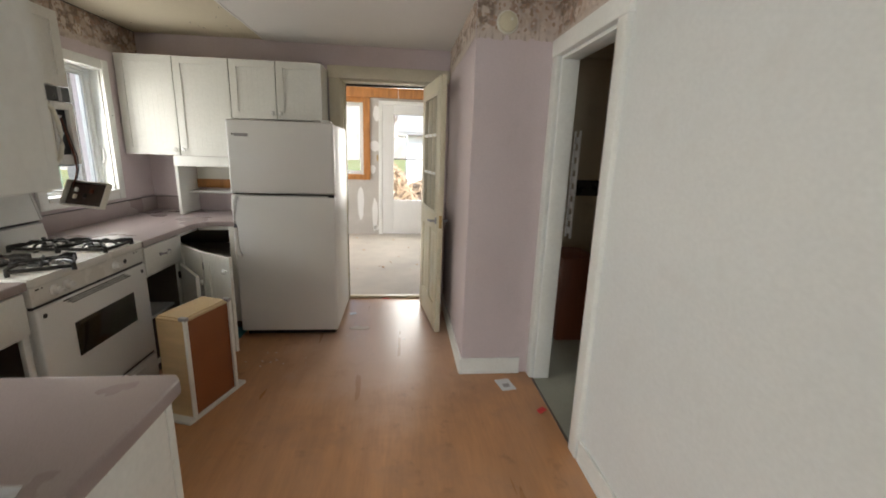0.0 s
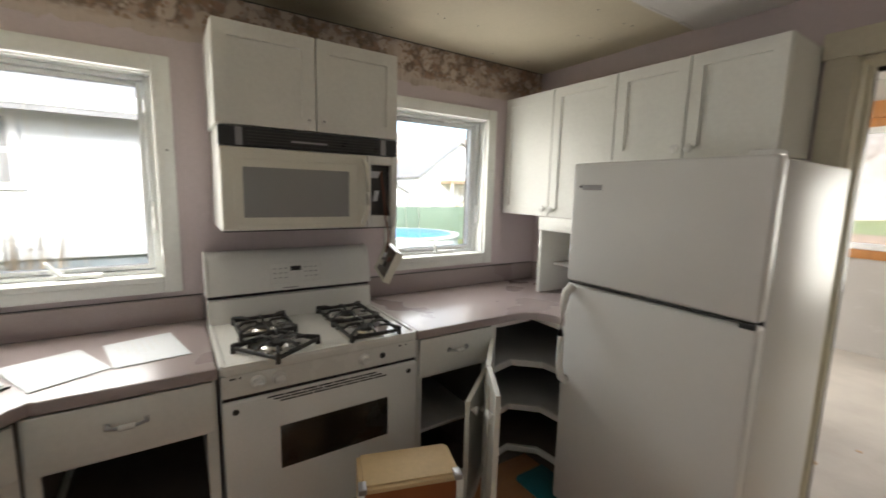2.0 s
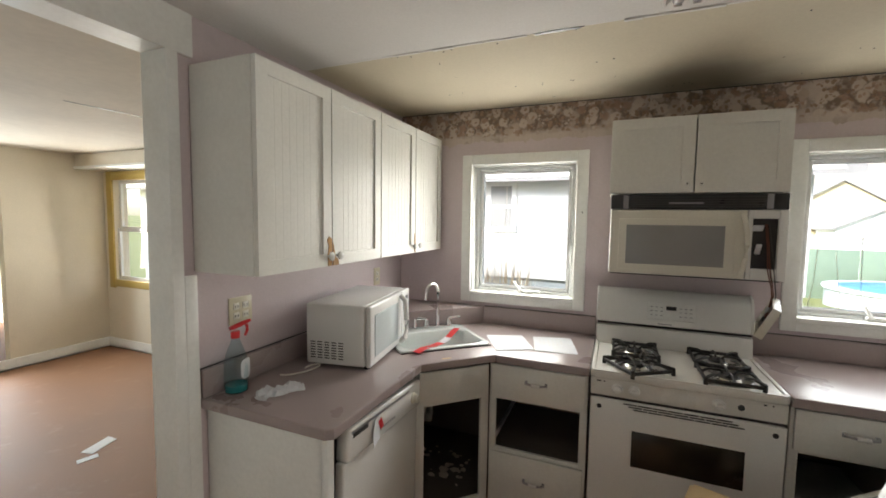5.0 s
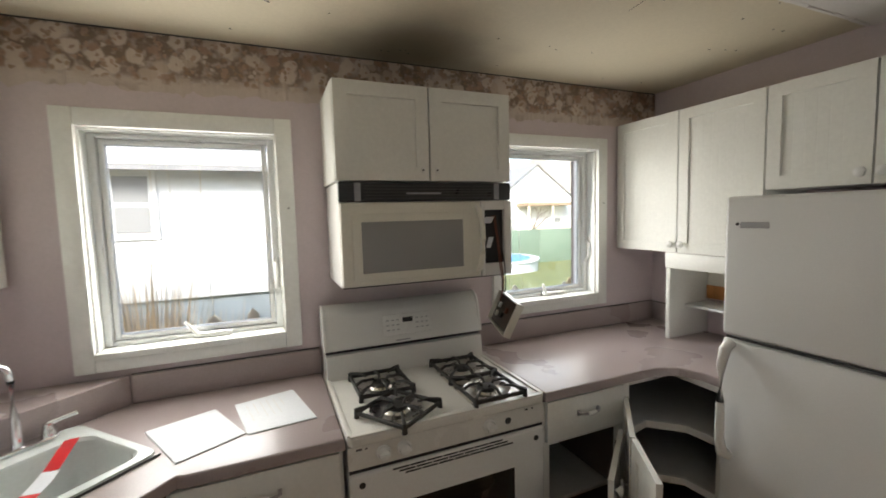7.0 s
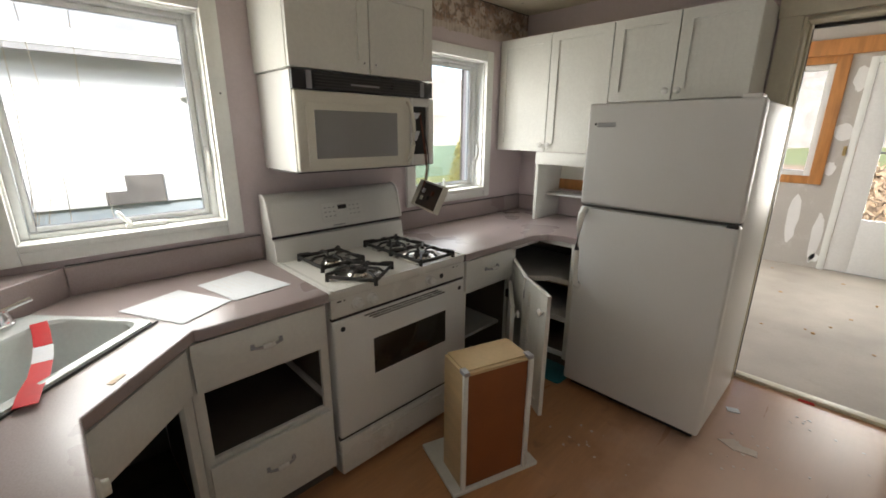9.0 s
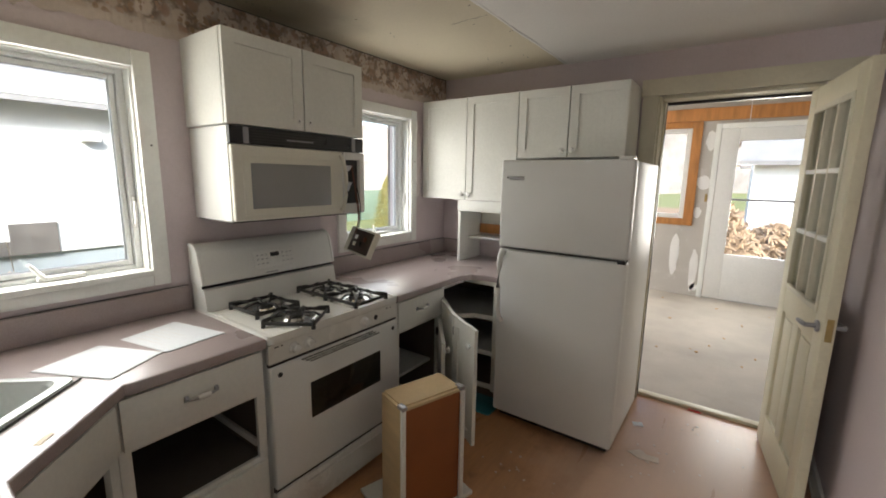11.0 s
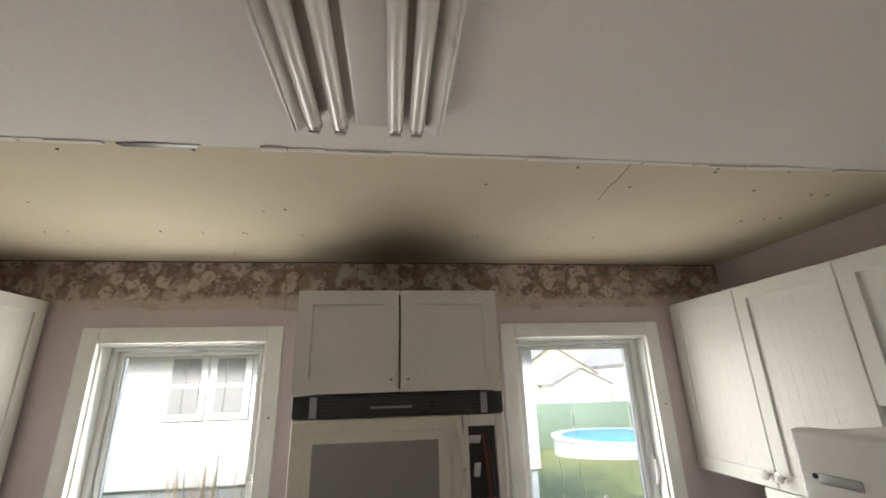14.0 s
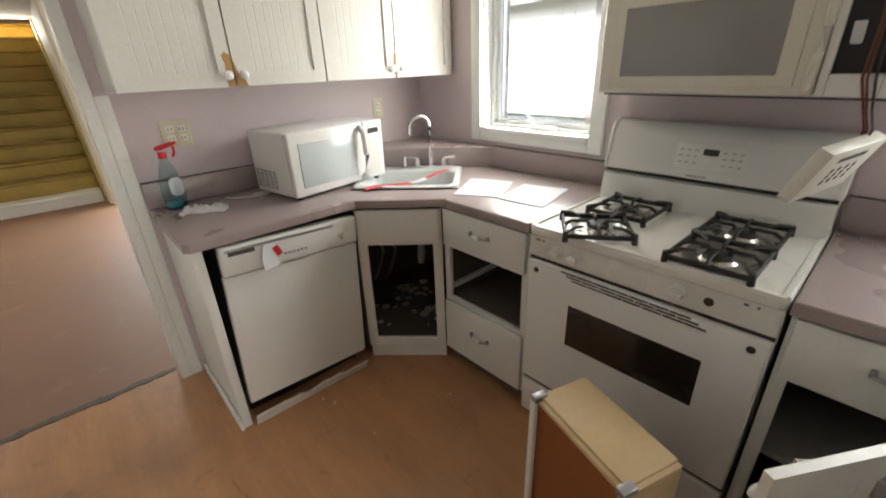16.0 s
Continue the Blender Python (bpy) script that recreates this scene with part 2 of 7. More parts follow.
M_SILVER = node_mat("brushed_silver_badge", (0.35, 0.35, 0.37), 0.35, 0.05, 9, 90, 0.0, metal=0.6)
M_OUTLET = node_mat("almond_outlet_plastic", (0.62, 0.57, 0.42), 0.35, 0.04, 9, 90, 0.0)


def wood_floor_mat():
    """Reddish-brown wood-look sheet floor, scuffed pale in places."""
    m = node_mat("scuffed_wood_look_floor", (0.49, 0.25, 0.118), 0.31, 0.12, 1.2, 7, 0.0, stretch=(9, 1.1, 1), dirt=0.0, grain_var=0.06)
    nt = m.node_tree
    b = nt.nodes["Principled BSDF"]
    src = b.inputs["Base Color"].links[0].from_socket
    co = nt.nodes.new("ShaderNodeTexCoord")
    n = nt.nodes.new("ShaderNodeTexNoise")
    n.inputs["Scale"].default_value, n.inputs["Detail"].default_value, n.inputs["Roughness"].default_value = 2.2, 9, 0.68
    nt.links.new(co.outputs["Object"], n.inputs["Vector"])
    r = nt.nodes.new("ShaderNodeMapRange")
    r.inputs["From Min"].default_value, r.inputs["From Max"].default_value, r.inputs["To Max"].default_value = 0.46, 0.72, 0.6
    nt.links.new(n.outputs["Fac"], r.inputs["Value"])
    mc = nt.nodes.new("ShaderNodeMix")
    mc.data_type = "RGBA"
    nt.links.new(r.outputs[0], mc.inputs["Factor"])
    nt.links.new(src, mc.inputs["A"])
    mc.inputs["B"].default_value = (0.44, 0.27, 0.17, 1)
    # ground-in dark dirt in blotches, and pale specks of plaster dust
    last = mc.outputs["Result"]
    for scale, lo, hi, amount, col in ((1.1, 0.52, 0.70, 0.45, (0.16, 0.075, 0.038)), (7.0, 0.60, 0.72, 0.45, (0.15, 0.08, 0.045)), (46.0, 0.70, 0.74, 0.5, (0.52, 0.42, 0.34))):
        sp = nt.nodes.new("ShaderNodeTexNoise")
        sp.inputs["Scale"].default_value, sp.inputs["Detail"].default_value, sp.inputs["Roughness"].default_value = scale, 7, 0.62
        nt.links.new(co.outputs["Object"], sp.inputs["Vector"])
        rg = nt.nodes.new("ShaderNodeMapRange")
        rg.inputs["From Min"].default_value, rg.inputs["From Max"].default_value, rg.inputs["To Max"].default_value = lo, hi, amount
        nt.links.new(sp.outputs["Fac"], rg.inputs["Value"])
        mx = nt.nodes.new("ShaderNodeMix")
        mx.data_type = "RGBA"
        nt.links.new(rg.outputs[0], mx.inputs["Factor"])
        nt.links.new(last, mx.inputs["A"])
        mx.inputs["B"].default_value = (*col, 1)
        last = mx.outputs["Result"]
    # pinkish-grey wear just inside the back door, widened and strengthened to paint in the doorway's light
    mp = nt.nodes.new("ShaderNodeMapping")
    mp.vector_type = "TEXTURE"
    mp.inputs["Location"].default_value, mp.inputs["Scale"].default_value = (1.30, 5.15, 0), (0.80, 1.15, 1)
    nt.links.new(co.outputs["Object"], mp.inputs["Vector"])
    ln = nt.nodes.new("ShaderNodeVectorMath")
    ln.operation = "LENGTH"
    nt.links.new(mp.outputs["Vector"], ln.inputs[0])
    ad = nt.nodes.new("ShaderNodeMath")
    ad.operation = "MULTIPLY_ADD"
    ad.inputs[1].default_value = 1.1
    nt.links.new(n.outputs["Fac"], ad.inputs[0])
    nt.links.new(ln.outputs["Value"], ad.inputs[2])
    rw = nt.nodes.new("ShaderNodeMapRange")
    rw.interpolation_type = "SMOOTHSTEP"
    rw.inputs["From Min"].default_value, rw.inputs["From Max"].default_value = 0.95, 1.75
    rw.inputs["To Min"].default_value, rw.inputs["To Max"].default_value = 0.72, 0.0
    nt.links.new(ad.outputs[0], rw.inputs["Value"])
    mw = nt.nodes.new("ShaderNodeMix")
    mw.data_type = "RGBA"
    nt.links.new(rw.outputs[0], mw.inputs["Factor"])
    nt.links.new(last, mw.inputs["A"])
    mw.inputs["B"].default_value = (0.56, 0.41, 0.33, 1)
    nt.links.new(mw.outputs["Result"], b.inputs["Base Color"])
    return m


M_FLOOR = wood_floor_mat()


def bare_board_mat():
    """Unpainted yellowed ceiling board with a soot stain above the cooker."""
    m = node_mat("yellowed_bare_ceiling_board", (0.61, 0.545, 0.42), 0.8, 0.05, 1.2, 90, 0.08, dirt=0.1, dirt_col=(0.45, 0.38, 0.25))
    nt = m.node_tree
    b = nt.nodes["Principled BSDF"]
    src = b.inputs["Base Color"].links[0].from_socket
    co = nt.nodes.new("ShaderNodeTexCoord")
    mp = nt.nodes.new("ShaderNodeMapping")
    mp.vector_type = "TEXTURE"
    mp.inputs["Location"].default_value = (-0.60, 4.14, 2.36)
    mp.inputs["Scale"].default_value = (0.44, 0.62, 0.4)
    nt.links.new(co.outputs["Object"], mp.inputs["Vector"])
    wob = nt.nodes.new("ShaderNodeTexNoise")
    wob.inputs["Scale"].default_value, wob.inputs["Detail"].default_value = 3.0, 4
    nt.links.new(co.outputs["Object"], wob.inputs["Vector"])
    ln = nt.nodes.new("ShaderNodeVectorMath")
    ln.operation = "LENGTH"
    nt.links.new(mp.outputs["Vector"], ln.inputs[0])
    ad = nt.nodes.new("ShaderNodeMath")
    ad.operation = "ADD"
    nt.links.new(ln.outputs["Value"], ad.inputs[0])
    sc = nt.nodes.new("ShaderNodeMath")
    sc.operation = "MULTIPLY"
    sc.inputs[1].default_value = 0.45
    nt.links.new(wob.outputs["Fac"], sc.inputs[0])
    nt.links.new(sc.outputs[0], ad.inputs[1])
    r = nt.nodes.new("ShaderNodeMapRange")
    r.interpolation_type = "SMOOTHSTEP"
    r.inputs["From Min"].default_value, r.inputs["From Max"].default_value = 0.35, 1.25
    r.inputs["To Min"].default_value, r.inputs["To Max"].default_value = 0.76, 0.0
    nt.links.new(ad.outputs[0], r.inputs["Value"])
    mc = nt.nodes.new("ShaderNodeMix")
    mc.data_type = "RGBA"
    nt.links.new(r.outputs[0], mc.inputs["Factor"])
    nt.links.new(src, mc.inputs["A"])
    mc.inputs["B"].default_value = (0.075, 0.06, 0.04, 1)
    nt.links.new(mc.outputs["Result"], b.inputs["Base Color"])
    return m


M_BOARD = bare_board_mat()


def border_mat():
    """Faded floral wallpaper border: cream and rose blossoms over brown leaves, a pale lace edge below."""
    m = node_mat("faded_floral_wallpaper", (0.56, 0.48, 0.43), 0.75, 0.10, 5, 120, 0.1)
    nt = m.node_tree
    b = nt.nodes["Principled BSDF"]
    pale = b.inputs["Base Color"].links[0].from_socket
    co = nt.nodes.new("ShaderNodeTexCoord")

    def ramp(socket, lo, hi, to0=0.0, to1=1.0):
        r = nt.nodes.new("ShaderNodeMapRange")
        r.interpolation_type = "SMOOTHSTEP"
        r.inputs["From Min"].default_value, r.inputs["From Max"].default_value = lo, hi
        r.inputs["To Min"].default_value, r.inputs["To Max"].default_value = to0, to1
        nt.links.new(socket, r.inputs["Value"])
        return r.outputs[0]

    def times(p, q):
        n = nt.nodes.new("ShaderNodeMath")
        n.operation = "MULTIPLY"
        nt.links.new(p, n.inputs[0])
        nt.links.new(q, n.inputs[1])
        return n.outputs[0]

    def blend(fac, p, q):
        n = nt.nodes.new("ShaderNodeMix")
        n.data_type = "RGBA"
        nt.links.new(fac, n.inputs["Factor"])
        nt.links.new(p, n.inputs["A"])
        if isinstance(q, tuple):
            n.inputs["B"].default_value = (*q, 1)
        else:
            nt.links.new(q, n.inputs["B"])
        return n.outputs["Result"]

    def noise(scale, detail):
        n = nt.nodes.new("ShaderNodeTexNoise")
        n.inputs["Scale"].default_value, n.inputs["Detail"].default_value = scale, detail
        nt.links.new(co.outputs["Object"], n.inputs["Vector"])
        return n

    wob = noise(22, 3)
    va = nt.nodes.new("ShaderNodeVectorMath")
    va.operation = "MULTIPLY_ADD"
    va.inputs[1].default_value = (0.045, 0.045, 0.045)
    nt.links.new(wob.outputs["Color"], va.inputs[0])
    nt.links.new(co.outputs["Object"], va.inputs[2])
    sep = nt.nodes.new("ShaderNodeSeparateXYZ")
    nt.links.new(va.outputs["Vector"], sep.inputs[0])
    # the leafy band above the lace edge, broken into clusters
    cluster = ramp(noise(5.5, 2).outputs["Fac"], 0.34, 0.52)
    leafy = times(ramp(sep.outputs["Z"], 2.19, 2.235), cluster)
    last = blend(times(leafy, ramp(noise(40, 4).outputs["Fac"], 0.30, 0.55, 0.35, 0.9)), pale, (0.17, 0.115, 0.08))
    for scale, size, cols in ((17, 0.60, ((0.36, 0.235, 0.175), (0.62, 0.53, 0.46), (0.50, 0.40, 0.33))), (36, 0.42, ((0.58, 0.50, 0.43), (0.30, 0.20, 0.13), (0.40, 0.27, 0.20)))):
        v = nt.nodes.new("ShaderNodeTexVoronoi")
        v.inputs["Scale"].default_value = scale
        nt.links.new(va.outputs["Vector"], v.inputs["Vector"])
        rp = nt.nodes.new("ShaderNodeValToRGB")
        e = rp.color_ramp
        e.interpolation = "CONSTANT"
        e.elements[0].color, e.elements[1].color = (*cols[0], 1), (*cols[1], 1)
        e.elements[1].position = 0.30
        e.elements.new(0.70).color = (*cols[2], 1)
        sp = nt.nodes.new("ShaderNodeSeparateColor")
        nt.links.new(v.outputs["Color"], sp.inputs[0])
        nt.links.new(sp.outputs[0], rp.inputs["Fac"])
        petal = ramp(v.outputs["Distance"], size, size * 0.7, 0.0, 0.85)
        eye = ramp(v.outputs["Distance"], size * 0.30, size * 0.18, 0.0, 0.7)
        flower = blend(eye, rp.outputs["Color"], (0.24, 0.13, 0.09))
        last = blend(times(petal, ramp(sep.outputs["Z"], 2.185, 2.215)), last, flower)
    # thin brown line along the lace scallops
    wave = nt.nodes.new("ShaderNodeTexWave")
    wave.inputs["Scale"].default_value, wave.inputs["Distortion"].default_value = 7.0, 6.0
    nt.links.new(co.outputs["Object"], wave.inputs["Vector"])
    line = times(ramp(wave.outputs["Fac"], 0.80, 0.95, 0.0, 0.35), ramp(sep.outputs["Z"], 2.20, 2.17))
    last = blend(line, last, (0.22, 0.15, 0.11))
    nt.links.new(last, b.inputs["Base Color"])
    return m


M_BORDER = border_mat()
M_GRASS = node_mat("spring_lawn", (0.17, 0.18, 0.055), 0.9, 0.3, 1.5, 30, 0.5, dirt=0.4, dirt_col=(0.20, 0.15, 0.06))
M_SIDING = node_mat("white_vinyl_siding", (0.74, 0.75, 0.74), 0.5, 0.02, 2, 40, 0.02)
M_YSIDING = node_mat("pale_yellow_siding", (0.52, 0.45, 0.30), 0.6, 0.04, 2, 40, 0.02)
M_ROOF = node_mat("weathered_grey_shingle", (0.24, 0.235, 0.235), 0.9, 0.15, 3, 25, 0.4)
M_GFENCE = node_mat("green_screen_fence", (0.13, 0.18, 0.13), 0.8, 0.1, 2, 60, 0.2)
M_FOUND = node_mat("blue_grey_painted_foundation", (0.36, 0.41, 0.44), 0.8, 0.12, 3, 40, 0.2, dirt=0.3, dirt_col=(0.22, 0.24, 0.25))
M_TARBOARD = node_mat("weathered_grey_sheathing", (0.13, 0.12, 0.11), 0.9, 0.25, 6, 60, 0.3)
M_ABSORB = node_mat("dark_bounce_absorber", (0.10, 0.075, 0.06), 0.8, 0.2, 3, 40, 0.3)
M_POOLSIDE = node_mat("pale_pool_wall", (0.46, 0.50, 0.50), 0.5, 0.1, 2, 30, 0.05)
M_POOL = node_mat("blue_pool_liner", (0.08, 0.25, 0.48), 0.35, 0.1, 2, 30, 0.05)
M_FENCEWOOD = node_mat("weathered_picket_wood", (0.72, 0.64, 0.50), 0.8, 0.25, 3, 40, 0.3, stretch=(4, 4, 1))
M_BARK = node_mat("grey_brown_bark", (0.16, 0.12, 0.09), 0.9, 0.25, 8, 60, 0.5)
M_YARDBRUSH = node_mat("brown_yard_brush", (0.30, 0.215, 0.14), 0.9, 0.3, 4, 40, 0.1)
M_DRYGROUND = node_mat("leaf_littered_bare_ground", (0.26, 0.17, 0.10), 0.95, 0.35, 3, 25, 0.5, dirt=0.4, dirt_col=(0.42, 0.30, 0.19))

# ---- helpers for building ----
ORIGIN = {}


def thing(name, label, category, at, group="", rot=0.0):
    """A top-level thing: an Empty at its base."""
    ob = new(name)
    ob.empty_display_size = 0.1
    ob.matrix_world = pose(*at, 0, 0, rot)
    ORIGIN[ob.name] = Vector((0, 0, 0)) if rot else Vector(at)
    return tagged(ob, label, category, group)


def finish(name, bm, mat, smooth=False):
    me = bpy.data.meshes.new(name)
    bmesh.ops.recalc_face_normals(bm, faces=bm.faces[:])
    bm.to_mesh(me)
    bm.free()
    me.materials.append(mat)
    if smooth:
        me.shade_smooth()
        me.set_sharp_from_angle(angle=radians(35))
    return me


def part(name, bm, mat, parent, label="", smooth=True):
    o = ORIGIN[parent.name]
    bmesh.ops.translate(bm, verts=bm.verts[:], vec=-o)
    ob = new(name, finish(name, bm, mat, smooth))
    ob.parent = parent
    ORIGIN[ob.name] = o
    return tagged(ob, label)


def solid(name, bm, mat, kind="", label="", category="", smooth=False, group=""):
    """A top-level single mesh."""
    ob = new(name, finish(name, bm, mat, smooth))
    ORIGIN[ob.name] = Vector((0, 0, 0))
    return tagged(ob, label, category, group, kind)


def grounded(name, bm, mat, label, category, group="", smooth=True):
    """A top-level single mesh with its origin at its base."""
    vs = [v.co for v in bm.verts]
    c = Vector(((min(v.x for v in vs) + max(v.x for v in vs)) / 2, (min(v.y for v in vs) + max(v.y for v in vs)) / 2, min(v.z for v in vs)))
    bmesh.ops.translate(bm, verts=bm.verts[:], vec=-c)
    ob = new(name, finish(name, bm, mat, smooth))
    ob.location = c
    return tagged(ob, label, category, group)


def box(x0, x1, y0, y1, z0, z1, bev=0.0, seg=2, bm=None):
    """A box, added to bm or on its own, with rounded edges."""
    own = bmesh.new()
    bmesh.ops.create_cube(own, size=1.0)
    for v in own.verts:
        v.co = Vector((x0 + (v.co.x + 0.5) * (x1 - x0), y0 + (v.co.y + 0.5) * (y1 - y0), z0 + (v.co.z + 0.5) * (z1 - z0)))
    if bev:
        bmesh.ops.bevel(own, geom=own.edges[:], offset=bev, segments=seg, affect="EDGES", profile=0.5)
    return own if bm is None else join(bm, own)


def join(bm, other):
    me = bpy.data.meshes.new("tmp")
    other.to_mesh(me)
    other.free()
    bm.from_mesh(me)
    bpy.data.meshes.remove(me)
    return bm


def cyl(p, q, r, r2=None, n=20, bm=None, bev=0.0):
    """A cylinder or cone from p to q."""
    p, q = Vector(p), Vector(q)
    own = bmesh.new()
    d = q - p
    bmesh.ops.create_cone(own, cap_ends=True, segments=n, radius1=r, radius2=r if r2 is None else r2, depth=d.length)
    if bev:
        caps = [e for e in own.edges if len({v.co.z > 0 for v in e.verts}) == 1]
        bmesh.ops.bevel(own, geom=caps, offset=bev, segments=2, affect="EDGES", profile=0.5)
    m = Matrix.Translation((p + q) / 2) @ d.to_track_quat("Z", "Y").to_matrix().to_4x4()
    bmesh.ops.transform(own, matrix=m, verts=own.verts[:])
    return own if bm is None else join(bm, own)


def prism(points, z0, z1, bev=0.0, bm=None):
    """An upright prism on a plan outline."""
    own = bmesh.new()
    f = own.faces.new([own.verts.new((x, y, z0)) for x, y in points])
    up = bmesh.ops.extrude_face_region(own, geom=[f])
    bmesh.ops.translate(own, verts=[g for g in up["geom"] if isinstance(g, bmesh.types.BMVert)], vec=(0, 0, z1 - z0))
    if bev:
        bmesh.ops.bevel(own, geom=own.edges[:], offset=bev, segments=3, affect="EDGES", profile=0.5)
    return own if bm is None else join(bm, own)


def tube(points, r, n=10, bm=None):
    """A round tube along a run of points."""
    own = bmesh.new()
    pts = [Vector(p) for p in points]
    rings = []
    for i, p in enumerate(pts):
        d = (pts[min(i + 1, len(pts) - 1)] - pts[max(i - 1, 0)]).normalized()
        q = d.to_track_quat("Z", "Y")
        rad = r[i] if isinstance(r, (list, tuple)) else r
        rings.append([own.verts.new(p + q @ Vector((math.cos(2 * math.pi * k / n) * rad, math.sin(2 * math.pi * k / n) * rad, 0))) for k in range(n)])
    for a, b in zip(rings, rings[1:]):
        for k in range(n):
            own.faces.new((a[k], a[(k + 1) % n], b[(k + 1) % n], b[k]))
    own.faces.new(rings[0][::-1])
    own.faces.new(rings[-1])
    return own if bm is None else join(bm, own)


def lathe(profile, at, n=24, bm=None):
    """A turned shape: (radius, height) pairs round the upright axis at a place."""
    own = bmesh.new()
    rings = [[own.verts.new((at[0] + r * math.cos(2 * math.pi * k / n), at[1] + r * math.sin(2 * math.pi * k / n), at[2] + h)) for k in range(n)] for r, h in profile]
    for a, b in zip(rings, rings[1:]):
        for k in range(n):
            own.faces.new((a[k], a[(k + 1) % n], b[(k + 1) % n], b[k]))
    own.faces.new(rings[0][::-1])
    own.faces.new(rings[-1])
    return own if bm is None else join(bm, own)


def moved(bm, m):
    bmesh.ops.transform(bm, matrix=m, verts=bm.verts[:])
    return bm


def arc(c, r, a0, a1, u, w, n=10):
    c, u, w = Vector(c), Vector(u), Vector(w)
    return [c + r * (math.cos(a0 + (a1 - a0) * i / n) * u + math.sin(a0 + (a1 - a0) * i / n) * w) for i in range(n + 1)]


def facing(px, py, pz, deg):
    """The pose of a front whose width runs along local x, whose height is z and whose outside is local -y."""
    return pose(px, py, pz, 0, 0, deg)

# ---- structure ----
W1, W2 = (2.862, 3.546), (4.676, 5.338)
WZ = (1.125, 1.990)


def wall_x(x0, x1, y0, y1, z0, z1, holes):
    """Boxes of a wall that runs along y, round its openings (y0, y1, z0, z1)."""
    bm = bmesh.new()
    at = y0
    for a, b, c, d in sorted(holes):
        box(x0, x1, at, a, z0, z1, bm=bm)
        if c > z0:
            box(x0, x1, a, b, z0, c, bm=bm)
        if d < z1:
            box(x0, x1, a, b, d, z1, bm=bm)
        at = b
    return box(x0, x1, at, y1, z0, z1, bm=bm)


def wall_y(y0, y1, x0, x1, z0, z1, holes):
    bm = bmesh.new()
    at = x0
    for a, b, c, d in sorted(holes):
        box(at, a, y0, y1, z0, z1, bm=bm)
        if c > z0:
            box(a, b, y0, y1, z0, c, bm=bm)
        if d < z1:
            box(a, b, y0, y1, d, z1, bm=bm)
        at = b
    return box(at, x1, y0, y1, z0, z1, bm=bm)


solid("wall_west", wall_x(XW - 0.20, XW, YS, YB, 0, CEIL, [(*W1, *WZ), (*W2, *WZ)]), M_WALL, "structure", "lilac painted kitchen wall with two windows", "wall")
# unseen dark slab, added to cut light bounced onto the neighbour's siding
solid("bounce_absorber_west", wall_x(XW - 0.225, XW - 0.2, YS, 6.04, -0.9, 3.0, [(*W1, *WZ), (*W2, *WZ)]), M_ABSORB, "structure", "unseen dark slab added outside the kitchen wall to absorb bounced light", "wall")
solid("wall_north", wall_y(YB, 6.04, XW - 0.20, 2.0, 0, CEIL + 0.3, [(0.88, 1.66, 0, 2.09)]), M_WALL, "structure", "lilac painted kitchen wall with a back doorway", "wall")
solid("wall_south", wall_y(YS - 0.055, YS, XW - 0.20, 0.93, 0, CEIL, []), M_WALL, "structure", "lilac painted wall behind the sink counter", "wall")
solid("wall_south_back", wall_y(YS - 0.11, YS - 0.055, -1.08, 0.93, 0, CEIL, []), M_CREAM, "structure", "cream living room side of the kitchen wall", "wall")
solid("wall_pantry", box(1.845, 1.95, 4.48, YB, 0, CEIL), M_WALL, "structure", "lilac painted wall beside the back door", "wall")
solid("wall_pantry_end", box(1.95, 2.33, 4.48, 4.58, 0, CEIL), M_WALL, "structure", "short lilac wall with wallpaper border", "wall")
solid("wall_east", wall_x(2.33, 2.43, -5.0, 4.58, 0, CEIL, [(3.71, 4.40, 0, 2.05)]), M_WALL2, "structure", "off-white painted wall with a side doorway", "wall")
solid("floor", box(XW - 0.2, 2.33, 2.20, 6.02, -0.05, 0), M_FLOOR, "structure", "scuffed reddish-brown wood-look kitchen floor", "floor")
solid("floor_living", box(-2.4, 2.33, -5.0, 2.20, -0.05, 0.0), M_LIVFL, "structure", "worn terracotta living room floor", "floor")
rs = random.Random(31)
seam_x = [0.978 + i * 0.0225 for i in range(61)]
seam = prism([(x, 2.186 - max(0.0, rs.gauss(0.003, 0.008))) for x in seam_x] + [(x, 2.212 + max(0.0, rs.gauss(0.003, 0.010))) for x in reversed(seam_x)], 0.0004, 0.003)
solid("floor_seam_strip", seam, M_CABIN, "structure", "dirty seam strip between two floors", "trim")
solid("floor_bath", box(2.33, 4.1, 2.6, 5.9, -0.05, -0.002), M_BATHFL, "structure", "grey-green vinyl floor of a dark side room", "floor")
solid("floor_sunroom", box(-1.6, 4.1, 6.02, 9.45, -0.05, 0.0), M_CONC, "structure", "dusty pale bare sunroom floor", "floor")
solid("ceiling", box(0.275, 2.43, 2.20, YB, CEIL - 0.008, CEIL + 0.1), M_CEIL, "structure", "white painted kitchen ceiling board", "ceiling")
solid("ceiling_bare", box(XW, 0.275, YS, YB, CEIL, CEIL + 0.1), M_BOARD, "structure", "yellowed bare ceiling board with a soot stain", "ceiling")
solid("ceiling_living", box(-2.4, 2.43, -5.0, 2.20, CEIL - 0.06, CEIL + 0.1), M_CEILTEX, "structure", "textured cream living room ceiling", "ceiling")
solid("ceiling_sunroom", box(-1.6, 4.1, 6.04, 9.6, 2.70, 2.8), M_CEIL, "structure", "white sunroom ceiling", "ceiling")
solid("header_beam", box(0.87, 2.33, 2.19, 2.32, 2.2, CEIL), M_TRIM, "structure", "off-white header over the wide kitchen opening", "trim")

